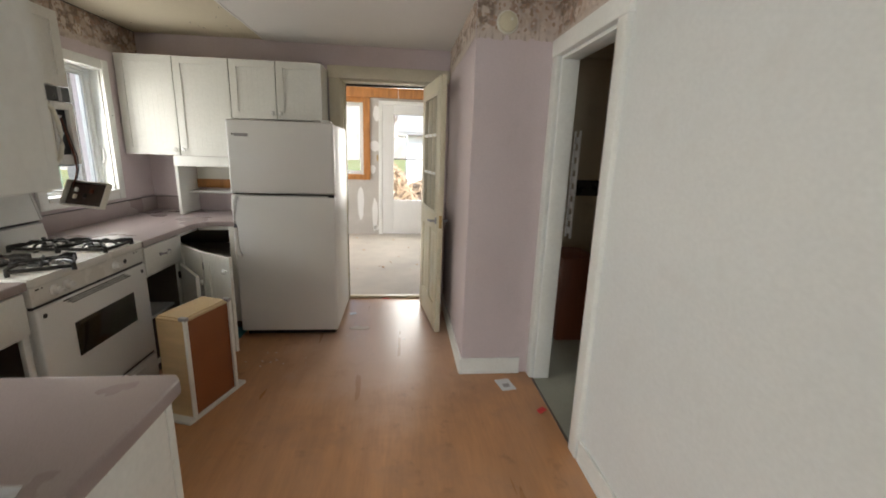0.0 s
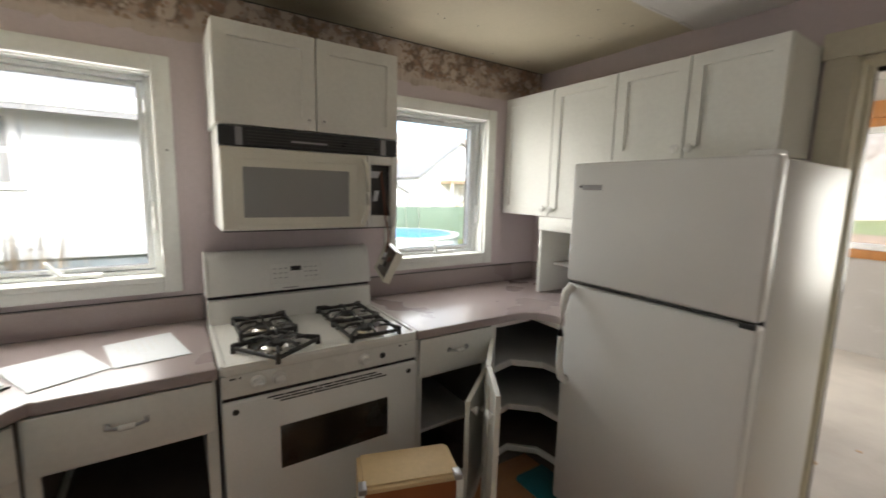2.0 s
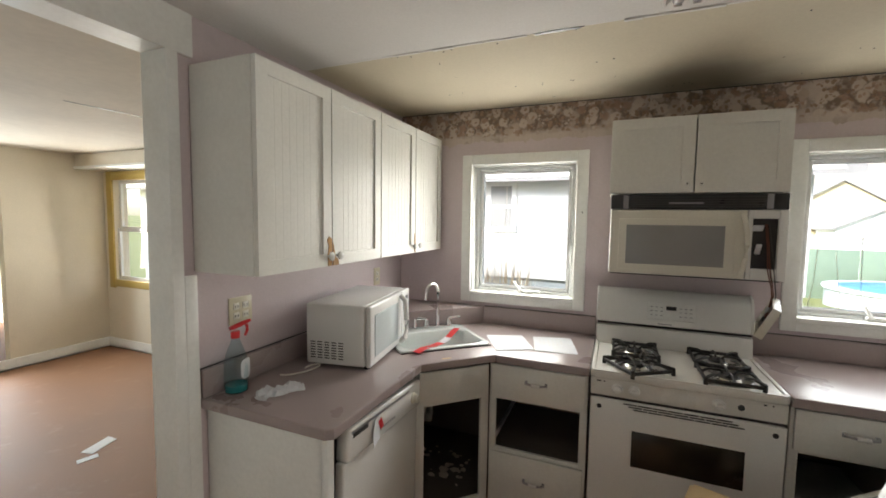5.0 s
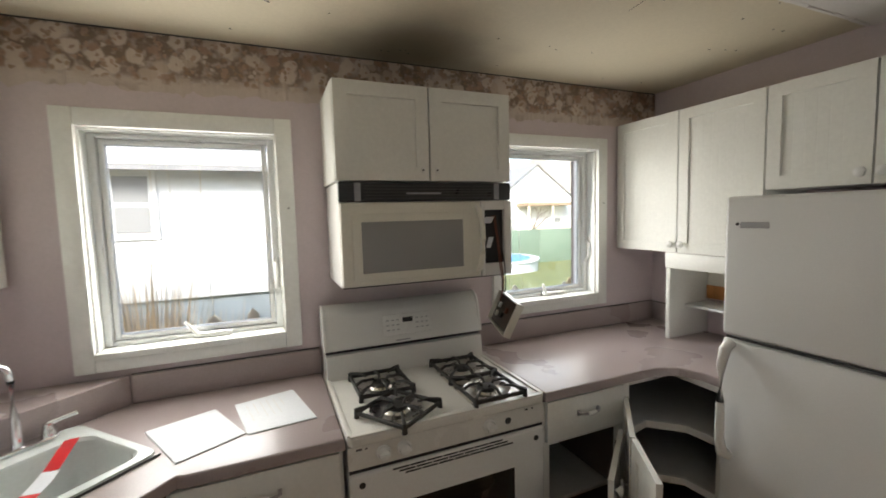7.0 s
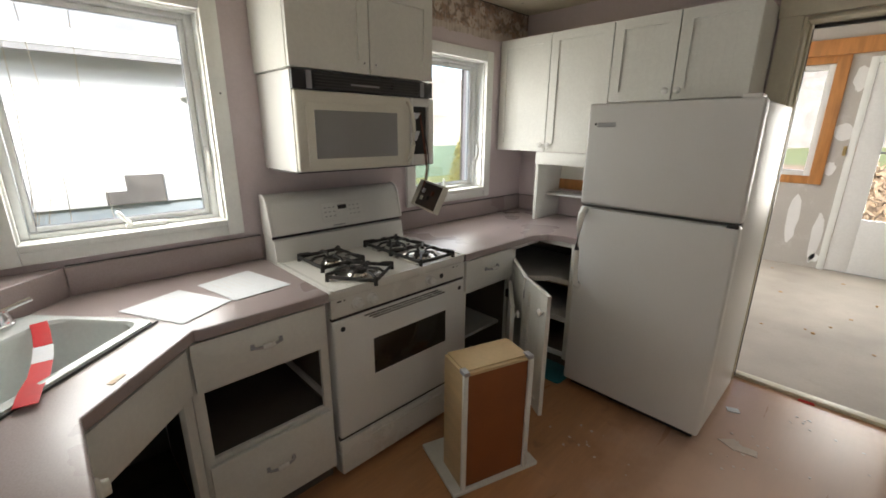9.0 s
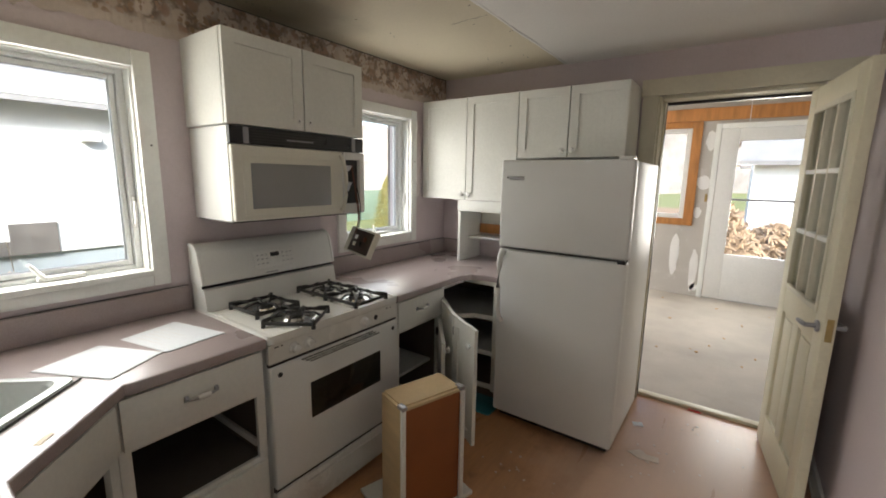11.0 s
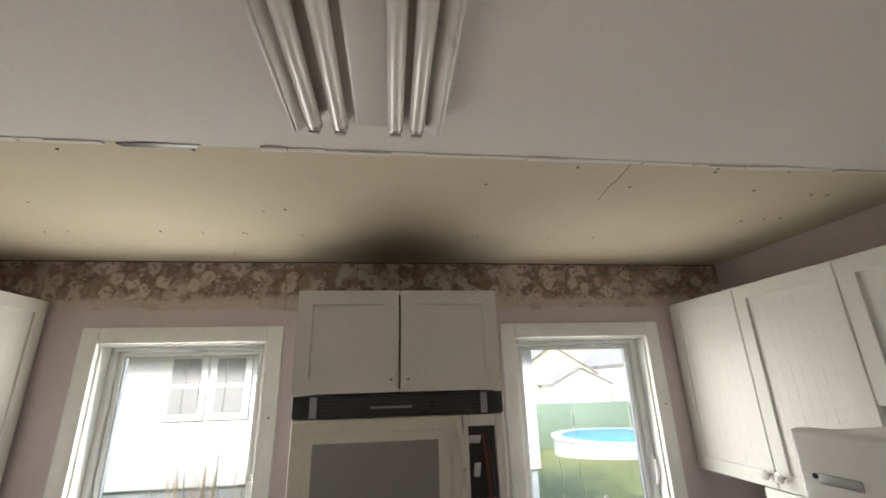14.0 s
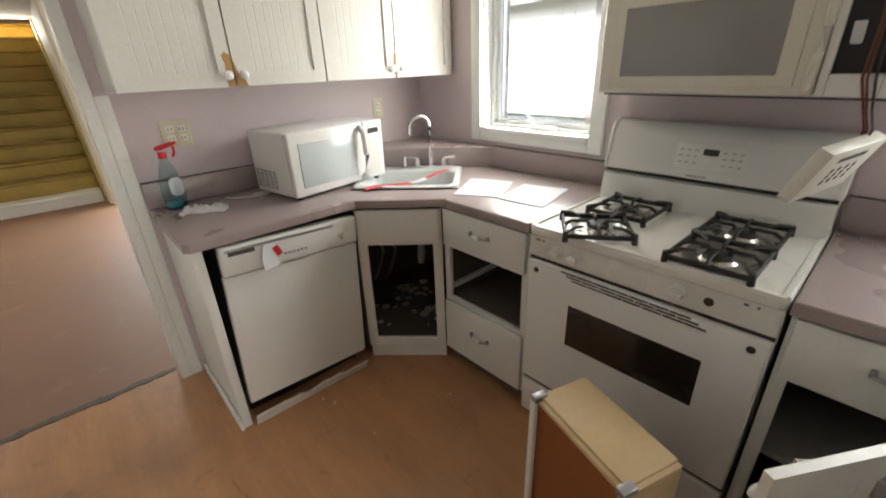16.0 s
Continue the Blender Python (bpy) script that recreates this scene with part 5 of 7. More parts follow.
    # loom and dangling panel
    for k, (mt, dy) in enumerate(((M_MAROON, 0.0), (M_RUBBER, 0.010), (M_MAROON, -0.006))):
        pts = [(xf + 0.012, 4.43 + dy, 1.62), (xf + 0.022, 4.44 + dy, 1.52), (xf + 0.042, 4.445 + dy * 1.5, 1.40), (xf + 0.03, 4.462 + dy, 1.33), (xf + 0.005, 4.475 + dy, 1.28), (xf - 0.015, 4.470 + dy * 0.5, 1.225)]
        part("wire", tube(pts, 0.0028, 6), mt, s)
    back = Vector((-0.22, -0.88, 0.42)).normalized()
    up = Vector((-0.97, 0.24, 0.06))
    up = (up - back * back.dot(up)).normalized()
    side = back.cross(up)
    m = Matrix.Translation((-0.352, 4.443, 1.190)) @ Matrix((side, back, up)).transposed().to_4x4()
    tray = box(-0.074, 0.074, -0.013, -0.008, -0.135, 0.135, 0.002)
    for q in ((-0.074, -0.068, -0.135, 0.135), (0.068, 0.074, -0.135, 0.135), (-0.068, 0.068, -0.135, -0.129), (-0.068, 0.068, 0.129, 0.135)):
        box(q[0], q[1], -0.009, 0.020, q[2], q[3], 0.0015, bm=tray)
    cpan = part("control_panel", moved(tray, m), M_BISQUE, s, "cream control panel hanging from its wires")
    part("panel_back", moved(box(-0.064, 0.064, 0.004, 0.009, -0.122, 0.110, 0.001), m), M_DARKBOARD, cpan, "dark circuit board in its back")
    for k, (px, pz) in enumerate(((-0.02, 0.055), (0.012, -0.01), (-0.018, -0.045), (0.020, 0.052))):
        part("board_chip", moved(box(px - 0.012, px + 0.012, 0.011, 0.021, pz - 0.009, pz + 0.009, 0.001), m), (M_PAPER, M_BLACK, M_MAROON, M_BISQUE)[k], cpan)
    kb = bmesh.new()
    box(-0.050, -0.038, -0.0142, -0.0129, -0.07, 0.066, bm=kb)
    for i in range(4):
        for j in range(3):
            box(-0.016 + j * 0.018, -0.004 + j * 0.018, -0.0142, -0.0129, -0.055 + i * 0.036, -0.043 + i * 0.036, bm=kb)
    part("keys", moved(kb, m), M_RUBBER, cpan)


hood_microwave()


def dishwasher():
    s = thing("dishwasher", "white built-in dishwasher with a paper tag on its front", "dishwasher", (0.50, 2.6, 0))
    x0, x1, yf = 0.212, 0.806, 2.90
    part("tub", box(x0 + 0.01, x1 - 0.01, 2.36, yf - 0.03, 0.10, 0.86), M_RUBBER, s)
    d = part("door", box(x0, x1, yf - 0.03, yf + 0.012, 0.12, 0.735, 0.008, 3), M_APPL, s)
    c = part("control_panel", box(x0, x1, yf - 0.03, yf + 0.026, 0.740, 0.868, 0.012, 3), M_APPL, s)
    part("handle_recess", box(x0 + 0.12, x1 - 0.02, yf + 0.0245, yf + 0.0275, 0.842, 0.853, 0.001), M_SILVER, c)
    k = lathe([(0.026, 0), (0.026, 0.006), (0.020, 0.010), (0.017, 0.024), (0.002, 0.025)], (0, 0, 0), 20)
    part("dial", moved(k, pose(x0 + 0.075, yf + 0.026, 0.80, -90, 0, 0)), M_BISQUE, c, "cream timer dial")
    bars = bmesh.new()
    for i in range(6):
        box(x0 + 0.25 + i * 0.018, x0 + 0.262 + i * 0.018, yf + 0.0255, yf + 0.0268, 0.775, 0.785, bm=bars)
    part("name_mark", bars, M_SILVER, c)
    part("vent", box(x1 - 0.13, x1 - 0.03, yf + 0.0255, yf + 0.027, 0.825, 0.842), M_RUBBER, c)
    tag = part("paper_tag", moved(prism([(-0.045, -0.02), (-0.02, -0.055), (0.03, -0.06), (0.045, 0.0), (0.04, 0.05), (-0.04, 0.045)], 0.0, 0.0015), pose(x1 - 0.19, yf + 0.030, 0.785, -90, 0, 12)), M_PAPER, s, "torn white paper tag")
    part("red_tape", moved(box(-0.012, 0.012, -0.022, 0.022, 0.0016, 0.003), pose(x1 - 0.215, yf + 0.031, 0.805, -90, 0, 0) @ pose(0, 0, 0, 0, 0, 25)), M_RED, tag, "piece of red tape")
    rk = random.Random(5)
    low = [(x0 + 0.01 + i * (x1 - x0 - 0.015) / 14, 0.003) for i in range(15)]
    kick = prism(low + [(x, 0.082 + rk.uniform(-0.016, 0.014)) for x, _ in reversed(low)], -0.004, 0.004)
    moved(kick, pose(0, yf + 0.012, 0.0, 68, 0, 0) @ pose(0, 0, 0, 0, 0, -1.2))
    part("kick_plate", kick, M_GREASY, s, "loose dented kick plate with grime")
    # black sheet paints the shade of the recess behind the kick plate
    part("kick_shade_sheet", box(x0 + 0.01, x1 - 0.01, yf - 0.10, yf - 0.09, 0.01, 0.12), M_BLACK, s)
    p = Matrix.Translation((x1, 2.6, 0.0))
    s.matrix_basis = p @ Matrix.Rotation(radians(-2.5), 4, "Y") @ p.inverted() @ s.matrix_basis


dishwasher()


def counter_microwave():
    s = thing("countertop_microwave", "white countertop microwave oven on the worktop", "microwave", (0.118, 2.556, CT), rot=9)
    w, d, h = 0.56, 0.33, 0.305
    # local: width along -x to +x, front towards +y
    part("body", box(-w / 2, w / 2, -d / 2, d / 2 - 0.03, 0.015, h, 0.012, 3), M_APPL, s)
    for a in (-1, 1):
        for b in (-1, 1):
            part("foot", cyl((a * 0.24, b * 0.13, 0), (a * 0.24, b * 0.13, 0.016), 0.014), M_BLACK, s)
    f = part("door", box(-w / 2 + 0.13, w / 2, d / 2 - 0.028, d / 2, 0.016, h, 0.010, 3), M_APPL, s)
    part("door_window", box(-w / 2 + 0.19, w / 2 - 0.05, d / 2 - 0.004, d / 2 + 0.0025, 0.055, h - 0.05, 0.0015), M_PALEGLASS, f, "pale grey glass window")
    hx = -w / 2 + 0.155
    part("door_handle", tube([(hx, d / 2, h - 0.02), (hx, d / 2 + 0.03, h - 0.045), (hx, d / 2 + 0.038, h / 2), (hx, d / 2 + 0.03, 0.055), (hx, d / 2, 0.03)], [0.016, 0.015, 0.014, 0.015, 0.016], 12), M_APPL, f)
    c = part("control_panel", box(-w / 2, -w / 2 + 0.127, d / 2 - 0.028, d / 2, 0.016, h, 0.008, 3), M_APPL, s)
    part("display", box(-w / 2 + 0.03, -w / 2 + 0.10, d / 2 - 0.002, d / 2 + 0.0015, h - 0.06, h - 0.035), M_BLACK, c)
    kb = bmesh.new()
    for i in range(6):
        for j in range(3):
            box(-w / 2 + 0.03 + j * 0.026, -w / 2 + 0.048 + j * 0.026, d / 2 - 0.002, d / 2 + 0.001, 0.05 + i * 0.028, 0.066 + i * 0.028, bm=kb)
    part("keys", kb, M_BISQUE, c)
    v = bmesh.new()
    for i in range(5):
        for j in range(7):
            box(w / 2 - 0.001, w / 2 + 0.0012, -d / 2 + 0.025 + i * 0.036, -d / 2 + 0.050 + i * 0.036, 0.045 + j * 0.0125, 0.050 + j * 0.0125, bm=v)
    part("vent_grille", v, M_RUBBER, s)


counter_microwave()

# ---- sink ----


def rounded(x0, x1, y0, y1, r, n=5):
    pts = []
    for cx, cy, a in ((x1 - r, y1 - r, 0), (x0 + r, y1 - r, 90), (x0 + r, y0 + r, 180), (x1 - r, y0 + r, 270)):
        pts += [(cx + r * math.cos(radians(a + 90 * i / n)), cy + r * math.sin(radians(a + 90 * i / n))) for i in range(n + 1)]
    return pts


def sink():
    s = thing("sink", "white enamel single-bowl sink set diagonally in the corner worktop", "sink", (SINK[0], SINK[1], CT), rot=SINK[2])
    # local: x along the front edge, -y towards the room
    own = bmesh.new()
    loops = []
    for (a, b, c, d, r), z in (((-0.265, 0.265, -0.215, 0.240, 0.04), 0.0015), ((-0.263, 0.263, -0.213, 0.238, 0.04), 0.012), ((-0.252, 0.252, -0.202, 0.227, 0.04), 0.016), ((-0.236, 0.236, -0.186, 0.125, 0.05), 0.014), ((-0.228, 0.228, -0.178, 0.117, 0.05), 0.004), ((-0.215, 0.215, -0.165, 0.105, 0.05), -0.11), ((-0.195, 0.195, -0.145, 0.085, 0.05), -0.145), ((-0.15, 0.15, -0.10, 0.04, 0.05), -0.152)):
        loops.append([own.verts.new((x, y, z)) for x, y in rounded(a, b, c, d, r)])
    for p, q in zip(loops, loops[1:]):
        for k in range(len(p)):
            own.faces.new((p[k], p[(k + 1) % len(p)], q[(k + 1) % len(q)], q[k]))
    own.faces.new(loops[-1])
    part("basin", own, M_SINK, s)
    part("drain", lathe([(0.04, 0), (0.042, 0.003), (0.03, 0.003), (0.028, 0.001)], (0.0, -0.03, -0.1515), 20), M_CHROME, s)
    part("dark_caulk", box(-0.262, 0.262, -0.2195, -0.2155, 0.0003, 0.006, 0.0005, 1), M_RUBBER, s)


sink()


def faucet():
    f = thing("faucet", "chrome gooseneck kitchen faucet with two lever handles", "faucet", (-0.455, 2.744, CT + 0.0165), rot=130)
    part("base_plate", moved(prism(rounded(-0.10, 0.10, -0.024, 0.024, 0.022), 0, 0.012, 0.003), pose(0, 0, 0)), M_CHROME, f)
    pts = [(0, 0, 0.012), (0, 0, 0.10), (0, 0, 0.225)] + [tuple(p) for p in arc((0, -0.058, 0.225), 0.058, 0, math.pi, (0, 1, 0), (0, 0, 1), 10)][1:] + [(0, -0.118, 0.190)]
    part("spout", moved(tube(pts, [0.015, 0.012] + [0.0105] * (len(pts) - 3) + [0.012], 14), pose(0, 0, 0, 0, 0, -55)), M_CHROME, f)
    for s in (-1, 1):
        part("handle_base", lathe([(0.02, 0), (0.019, 0.02), (0.014, 0.035), (0.015, 0.042), (0.002, 0.046)], (s * 0.075, 0, 0.011), 16), M_CHROME, f)
        part("lever", tube([(s * 0.075, 0, 0.05), (s * 0.10, -0.01, 0.058), (s * 0.145, -0.025, 0.066)], [0.009, 0.007, 0.008], 10), M_CHROME, f)
    part("sprayer", lathe([(0.016, 0), (0.014, 0.02), (0.011, 0.04), (0.013, 0.055), (0.002, 0.06)], (-0.15, 0.0, 0.001), 14), M_CHROME, f)


faucet()


def ribbon(name, pts, width, mat, label, category, across):
    """A thin strip that drapes along a run of points."""
    own = bmesh.new()
    a = Vector(across).normalized() * width / 2
    rows = [(own.verts.new(Vector(p) - a), own.verts.new(Vector(p) + a)) for p in pts]
    for (p, q), (r, s) in zip(rows, rows[1:]):
        own.faces.new((p, q, s, r))
    ex = bmesh.ops.extrude_face_region(own, geom=own.faces[:])
    bmesh.ops.translate(own, verts=[v for v in ex["geom"] if isinstance(v, bmesh.types.BMVert)], vec=(0, 0, 0.001))
    return grounded(name, own, mat, label, category)


# ---- back door leaf ----


def back_door():
    d = thing("door_back", "yellowed cream half-glazed door standing open against the wall", "door", (1.655, 5.865, 0), rot=-82.5)
    w, h, t = 0.745, 2.045, 0.042
    z0 = 0.012
    fr = bmesh.new()
    box(0, 0.115, -t, 0, z0, h, 0.003, bm=fr)
    box(w - 0.115, w, -t, 0, z0, h, 0.003, bm=fr)
    box(0.115, w - 0.115, -t + 0.0005, -0.0005, h - 0.12, h, 0.003, bm=fr)
    box(0.115, w - 0.115, -t + 0.0005, -0.0005, 0.86, 1.01, 0.003, bm=fr)
    box(0.115, w - 0.115, -t + 0.0005, -0.0005, z0, 0.22, 0.003, bm=fr)
    box(w / 2 - 0.045, w / 2 + 0.045, -t + 0.0007, -0.0007, 0.22, 0.86, 0.003, bm=fr)
    part("door_frame", fr, M_DOORCREAM, d)
    for a, b in ((0.115, w / 2 - 0.045), (w / 2 + 0.045, w - 0.115)):
        pn = box(a, b, -t + 0.014, -0.014, 0.22, 0.86)
        box(a + 0.03, b - 0.03, -t + 0.006, -0.006, 0.25, 0.83, 0.008, bm=pn)
        part("lower_panel", pn, M_DOORCREAM, d)
    a, b, lo, hi = 0.115, w - 0.115, 1.01, h - 0.12
    bd = bmesh.new()
    for s in (-t - 0.006, -0.012):
        box(a - 0.014, a + 0.012, s, s + 0.018, lo - 0.014, hi + 0.014, 0.004, bm=bd)
        box(b - 0.012, b + 0.014, s, s + 0.018, lo - 0.014, hi + 0.014, 0.004, bm=bd)
        box(a + 0.012, b - 0.012, s, s + 0.018, lo - 0.014, lo + 0.012, 0.004, bm=bd)
        box(a + 0.012, b - 0.012, s, s + 0.018, hi - 0.012, hi + 0.014, 0.004, bm=bd)
    part("glazing_bead", bd, M_TRIMY, d)
    for i in (1, 2):
        x = a + (b - a) * i / 3
        z = lo + (hi - lo) * i / 3
        part("muntin", box(x - 0.011, x + 0.011, -t - 0.002, 0.002, lo, hi, 0.004), M_TRIMY, d)
        part("muntin", box(a, b, -t - 0.0015, 0.0015, z - 0.011, z + 0.011, 0.004), M_TRIM, d)
    g = part("pane", box(a, b, -t / 2 - 0.002, -t / 2 + 0.002, lo, hi), M_GLASS, d, smooth=False)
    g.visible_shadow = False
    for s, y in ((-1, -t), (1, 0)):
        k = part("rose", cyl((w - 0.06, y, 0.95), (w - 0.06, y + s * 0.010, 0.95), 0.026, n=20, bev=0.003), M_SILVER, d)
        part("lever", tube([(w - 0.06, y + s * 0.008, 0.95), (w - 0.06, y + s * 0.045, 0.95), (w - 0.085, y + s * 0.052, 0.95), (w - 0.15, y + s * 0.050, 0.945)], [0.010, 0.010, 0.010, 0.008], 10), M_SILVER, k, "dull metal lever handle")
    part("latch_plate", box(w - 0.001, w + 0.002, -t + 0.009, -0.009, 0.90, 1.0), M_BRASS, d)
    for z in (0.25, 1.05, 1.85):
        part("hinge", cyl((-0.004, 0.004, z - 0.045), (-0.004, 0.004, z + 0.045), 0.007, n=10), M_BRASS, d)
    part("sticker", box(w - 0.21, w - 0.18, -t / 2 - 0.0035, -t / 2 - 0.0022, 1.06, 1.10), M_PAPER, d, "small blue-white sticker")


back_door()

ws = thing("weatherstrip", "black rubber weatherstrip round the back doorway", "weatherstrip", (0.905, 5.95, 0))
part("head_strip", box(0.912, 1.642, 5.955, 5.975, 2.045, 2.063), M_BLACK, ws)
part("side_strip", box(0.898, 0.912, 5.962, 5.978, 0.02, 2.045), M_BLACK, ws)

# ---- ceiling light ----


def ceiling_light():
    f = thing("ceiling_light", "unlit four-tube fluorescent fixture without its cover", "ceiling light", (0.73, 4.05, CEIL - 0.008))
    x0, x1, y0, y1, zt = 0.415, 1.025, 3.895, 4.185, CEIL - 0.009
    own = bmesh.new()
    prof = [(y0 - 0.012, zt - 0.036), (y0, zt - 0.040), (y0 + 0.035, zt - 0.006), (4.05 - 0.03, zt - 0.016), (4.05 + 0.03, zt - 0.016), (y1 - 0.035, zt - 0.006), (y1, zt - 0.040), (y1 + 0.012, zt - 0.036), (y1, zt - 0.034), (y1 - 0.03, zt), (y0 + 0.03, zt), (y0, zt - 0.034)]
    fc = own.faces.new([own.verts.new((x0, y, z)) for y, z in prof])
    ex = bmesh.ops.extrude_face_region(own, geom=[fc])
    bmesh.ops.translate(own, verts=[v for v in ex["geom"] if isinstance(v, bmesh.types.BMVert)], vec=(x1 - x0, 0, 0))
    part("reflector", own, M_STEELW, f)
    part("ballast_cover", prism([(x0 + 0.02, 4.015), (x1 - 0.02, 4.015), (x1 - 0.02, 4.085), (x0 + 0.02, 4.085)], zt - 0.034, zt - 0.015, 0.006), M_STEELW, f)
    hood = bmesh.new()
    f0 = [hood.verts.new(v) for v in ((x1 - 0.035, y0 + 0.004, zt - 0.002), (x1 + 0.014, y0 - 0.004, zt - 0.002), (x1 + 0.014, y1 + 0.004, zt - 0.002), (x1 - 0.035, y1 - 0.004, zt - 0.002))]
    f1 = [hood.verts.new(v) for v in ((x1 - 0.033, y0 + 0.020, zt - 0.048), (x1 - 0.008, y0 + 0.050, zt - 0.052), (x1 - 0.008, y1 - 0.050, zt - 0.052), (x1 - 0.033, y1 - 0.020, zt - 0.048))]
    hood.faces.new(f0)
    hood.faces.new(f1)
    for i in range(4):
        hood.faces.new((f0[i], f0[(i + 1) % 4], f1[(i + 1) % 4], f1[i]))
    e = part("end_plate", hood, M_STEELW, f, "dented white end hood", smooth=False)
    for yy in (y0 - 0.010, y1 + 0.004):
        part("side_lip", box(x0, x1 + 0.010, yy, yy + 0.006, zt - 0.042, zt - 0.004, 0.002), M_STEELW, f)
    part("torn_edge", box(x1 - 0.038, x1 - 0.034, 4.03, 4.075, zt - 0.060, zt - 0.040), M_BLACK, e, "dark hole in the end hood")
    for k, y in enumerate((3.930, 3.983, 4.098, 4.143)):
        t = part("tube", cyl((x0 + 0.025, y, zt - 0.030), (x1 - 0.045, y, zt - 0.030), 0.0165, n=18), M_TUBE, f, "unlit white tube")
        part("tube_cap", cyl((x0 + 0.012, y, zt - 0.030), (x0 + 0.027, y, zt - 0.030), 0.0168, n=18), M_SILVER, t)
        part("tube_cap", cyl((x1 - 0.047, y, zt - 0.030), (x1 - 0.034, y, zt - 0.030), 0.0168, n=18), M_SILVER, t)
        part("lamp_holder", cyl((x1 - 0.046, y, zt - 0.034), (x1 - 0.031, y, zt - 0.034), 0.019, n=16, bev=0.004), M_GREEN, e, "round green lamp holder")
        part("lamp_holder", box(x0 + 0.004, x0 + 0.014, y - 0.012, y + 0.012, zt - 0.050, zt - 0.012, 0.003), M_STEELW, f)
        part("tube_label", cyl((x1 - 0.115 - 0.02 * (k % 2), y, zt - 0.030), (x1 - 0.095 - 0.02 * (k % 2), y, zt - 0.030), 0.0168, n=18), M_RAWWOOD if k > 1 else M_BISQUE, t, "brown scorched label")


ceiling_light()

# ceiling seam: curled joint tape, a gap, and nail heads
seam = bmesh.new()
rnd = random.Random(9)
y = YS + 0.02
while y < YB - 0.05:
    ln = rnd.uniform(0.04, 0.16)
    if not 3.42 < y < 3.66:
        d = rnd.uniform(0.001, 0.006)
        box(0.268, 0.279 + rnd.uniform(0, 0.006), y, y + ln * 0.96, CEIL - 0.008 - d, CEIL - 0.0005, bm=seam)
    y += ln
solid("seam_tape", seam, M_CEIL, "structure", "ragged paper tape along the ceiling seam", "trim")
gap = bmesh.new()
prism([(0.262, 3.46), (0.275, 3.45), (0.283, 3.52), (0.279, 3.64), (0.266, 3.62)], CEIL - 0.0105, CEIL - 0.0085, bm=gap)
solid("ceiling_gap", gap, M_BLACK, "structure", "dark open gap in the ceiling seam", "trim")
heads = bmesh.new()
for _ in range(46):
    x, y = rnd.choice((-0.62, -0.36, -0.12, 0.10, 0.24)) + rnd.uniform(-0.02, 0.02), rnd.uniform(2.75, 5.6)
    cyl((x, y, CEIL - 0.0015), (x, y, CEIL + 0.001), rnd.uniform(0.0025, 0.005), n=7, bm=heads)
solid("nail_heads", heads, M_IRON, "stuff", "scattered dark nail heads in the ceiling", "nail heads")

# ---- pulled-out drawer on the floor ----
d = thing("loose_drawer", "wooden drawer box standing on its front on the floor", "drawer", (0.30, 4.035, 0), rot=72.0)
part("drawer_front", box(-0.045, 0.405, -0.015, 0.325, 0.0, 0.02, 0.005), M_CAB, d, "white painted drawer front lying on the floor")
L, H = 0.335, 0.175
part("side_board", box(0, 0.013, 0, H, 0.02, 0.575, 0.002), M_PLY, d)
part("side_board", box(L - 0.013, L, 0, H, 0.02, 0.575, 0.002), M_PLY, d)
bk = box(0.013, L - 0.013, 0.012, H, 0.585, 0.598, 0.002)
box(0.0, L, 0.0, H, 0.575, 0.590, 0.002, bm=bk)
part("back_board", bk, M_PLY, d)
part("bottom_panel", box(0.013, L - 0.013, 0.004, 0.010, 0.02, 0.575), M_HARDB, d, "red-brown hardboard bottom")
for x in (-0.006, L - 0.016):
    part("runner", box(x, x + 0.022, -0.012, 0.002, 0.02, 0.59, 0.002), M_TRIM, d, "white metal drawer runner")
for x in (0.0, L - 0.02):
    part("runner_bracket", box(x - 0.004, x + 0.022, -0.014, 0.03, 0.585, 0.604, 0.003), M_SILVER, d, "bent metal runner bracket")

# ---- on the worktop ----


def papers(name, pts, label, seed):
    rnd = random.Random(seed)
    p = thing(name, label, "paper", (pts[0][0], pts[0][1], CT), "papers on the worktop")
    for k in range(3):
        jx, jy = rnd.uniform(-0.004, 0.004), rnd.uniform(-0.004, 0.004)
        part("sheet", prism([(x + jx, y + jy) for x, y in pts], CT + 0.0008 + k * 0.0012, CT + 0.0016 + k * 0.0012), M_PAPER, p, smooth=False)
    o, u, v = Vector((*pts[0], 0)), Vector((pts[1][0] - pts[0][0], pts[1][1] - pts[0][1], 0)), Vector((pts[3][0] - pts[0][0], pts[3][1] - pts[0][1], 0))
    tx = bmesh.new()
    for r in range(6):
        a = 0.15 + r * 0.11
        e = rnd.uniform(0.4, 0.85)
        q = [o + u * 0.12 + v * a, o + u * e + v * a, o + u * e + v * (a + 0.012), o + u * 0.12 + v * (a + 0.012)]
        prism([(c.x, c.y) for c in q], CT + 0.0041, CT + 0.0044, bm=tx)
    part("print_lines", tx, M_STEELW, p)


papers("papers", [(-0.446, 3.075), (-0.185, 3.21), (-0.285, 3.39), (-0.53, 3.275)], "white printed sheets lying on the worktop", 1)
papers("papers", [(-0.535, 3.345), (-0.275, 3.40), (-0.30, 3.62), (-0.59, 3.555)], "white printed sheets lying on the worktop", 2)

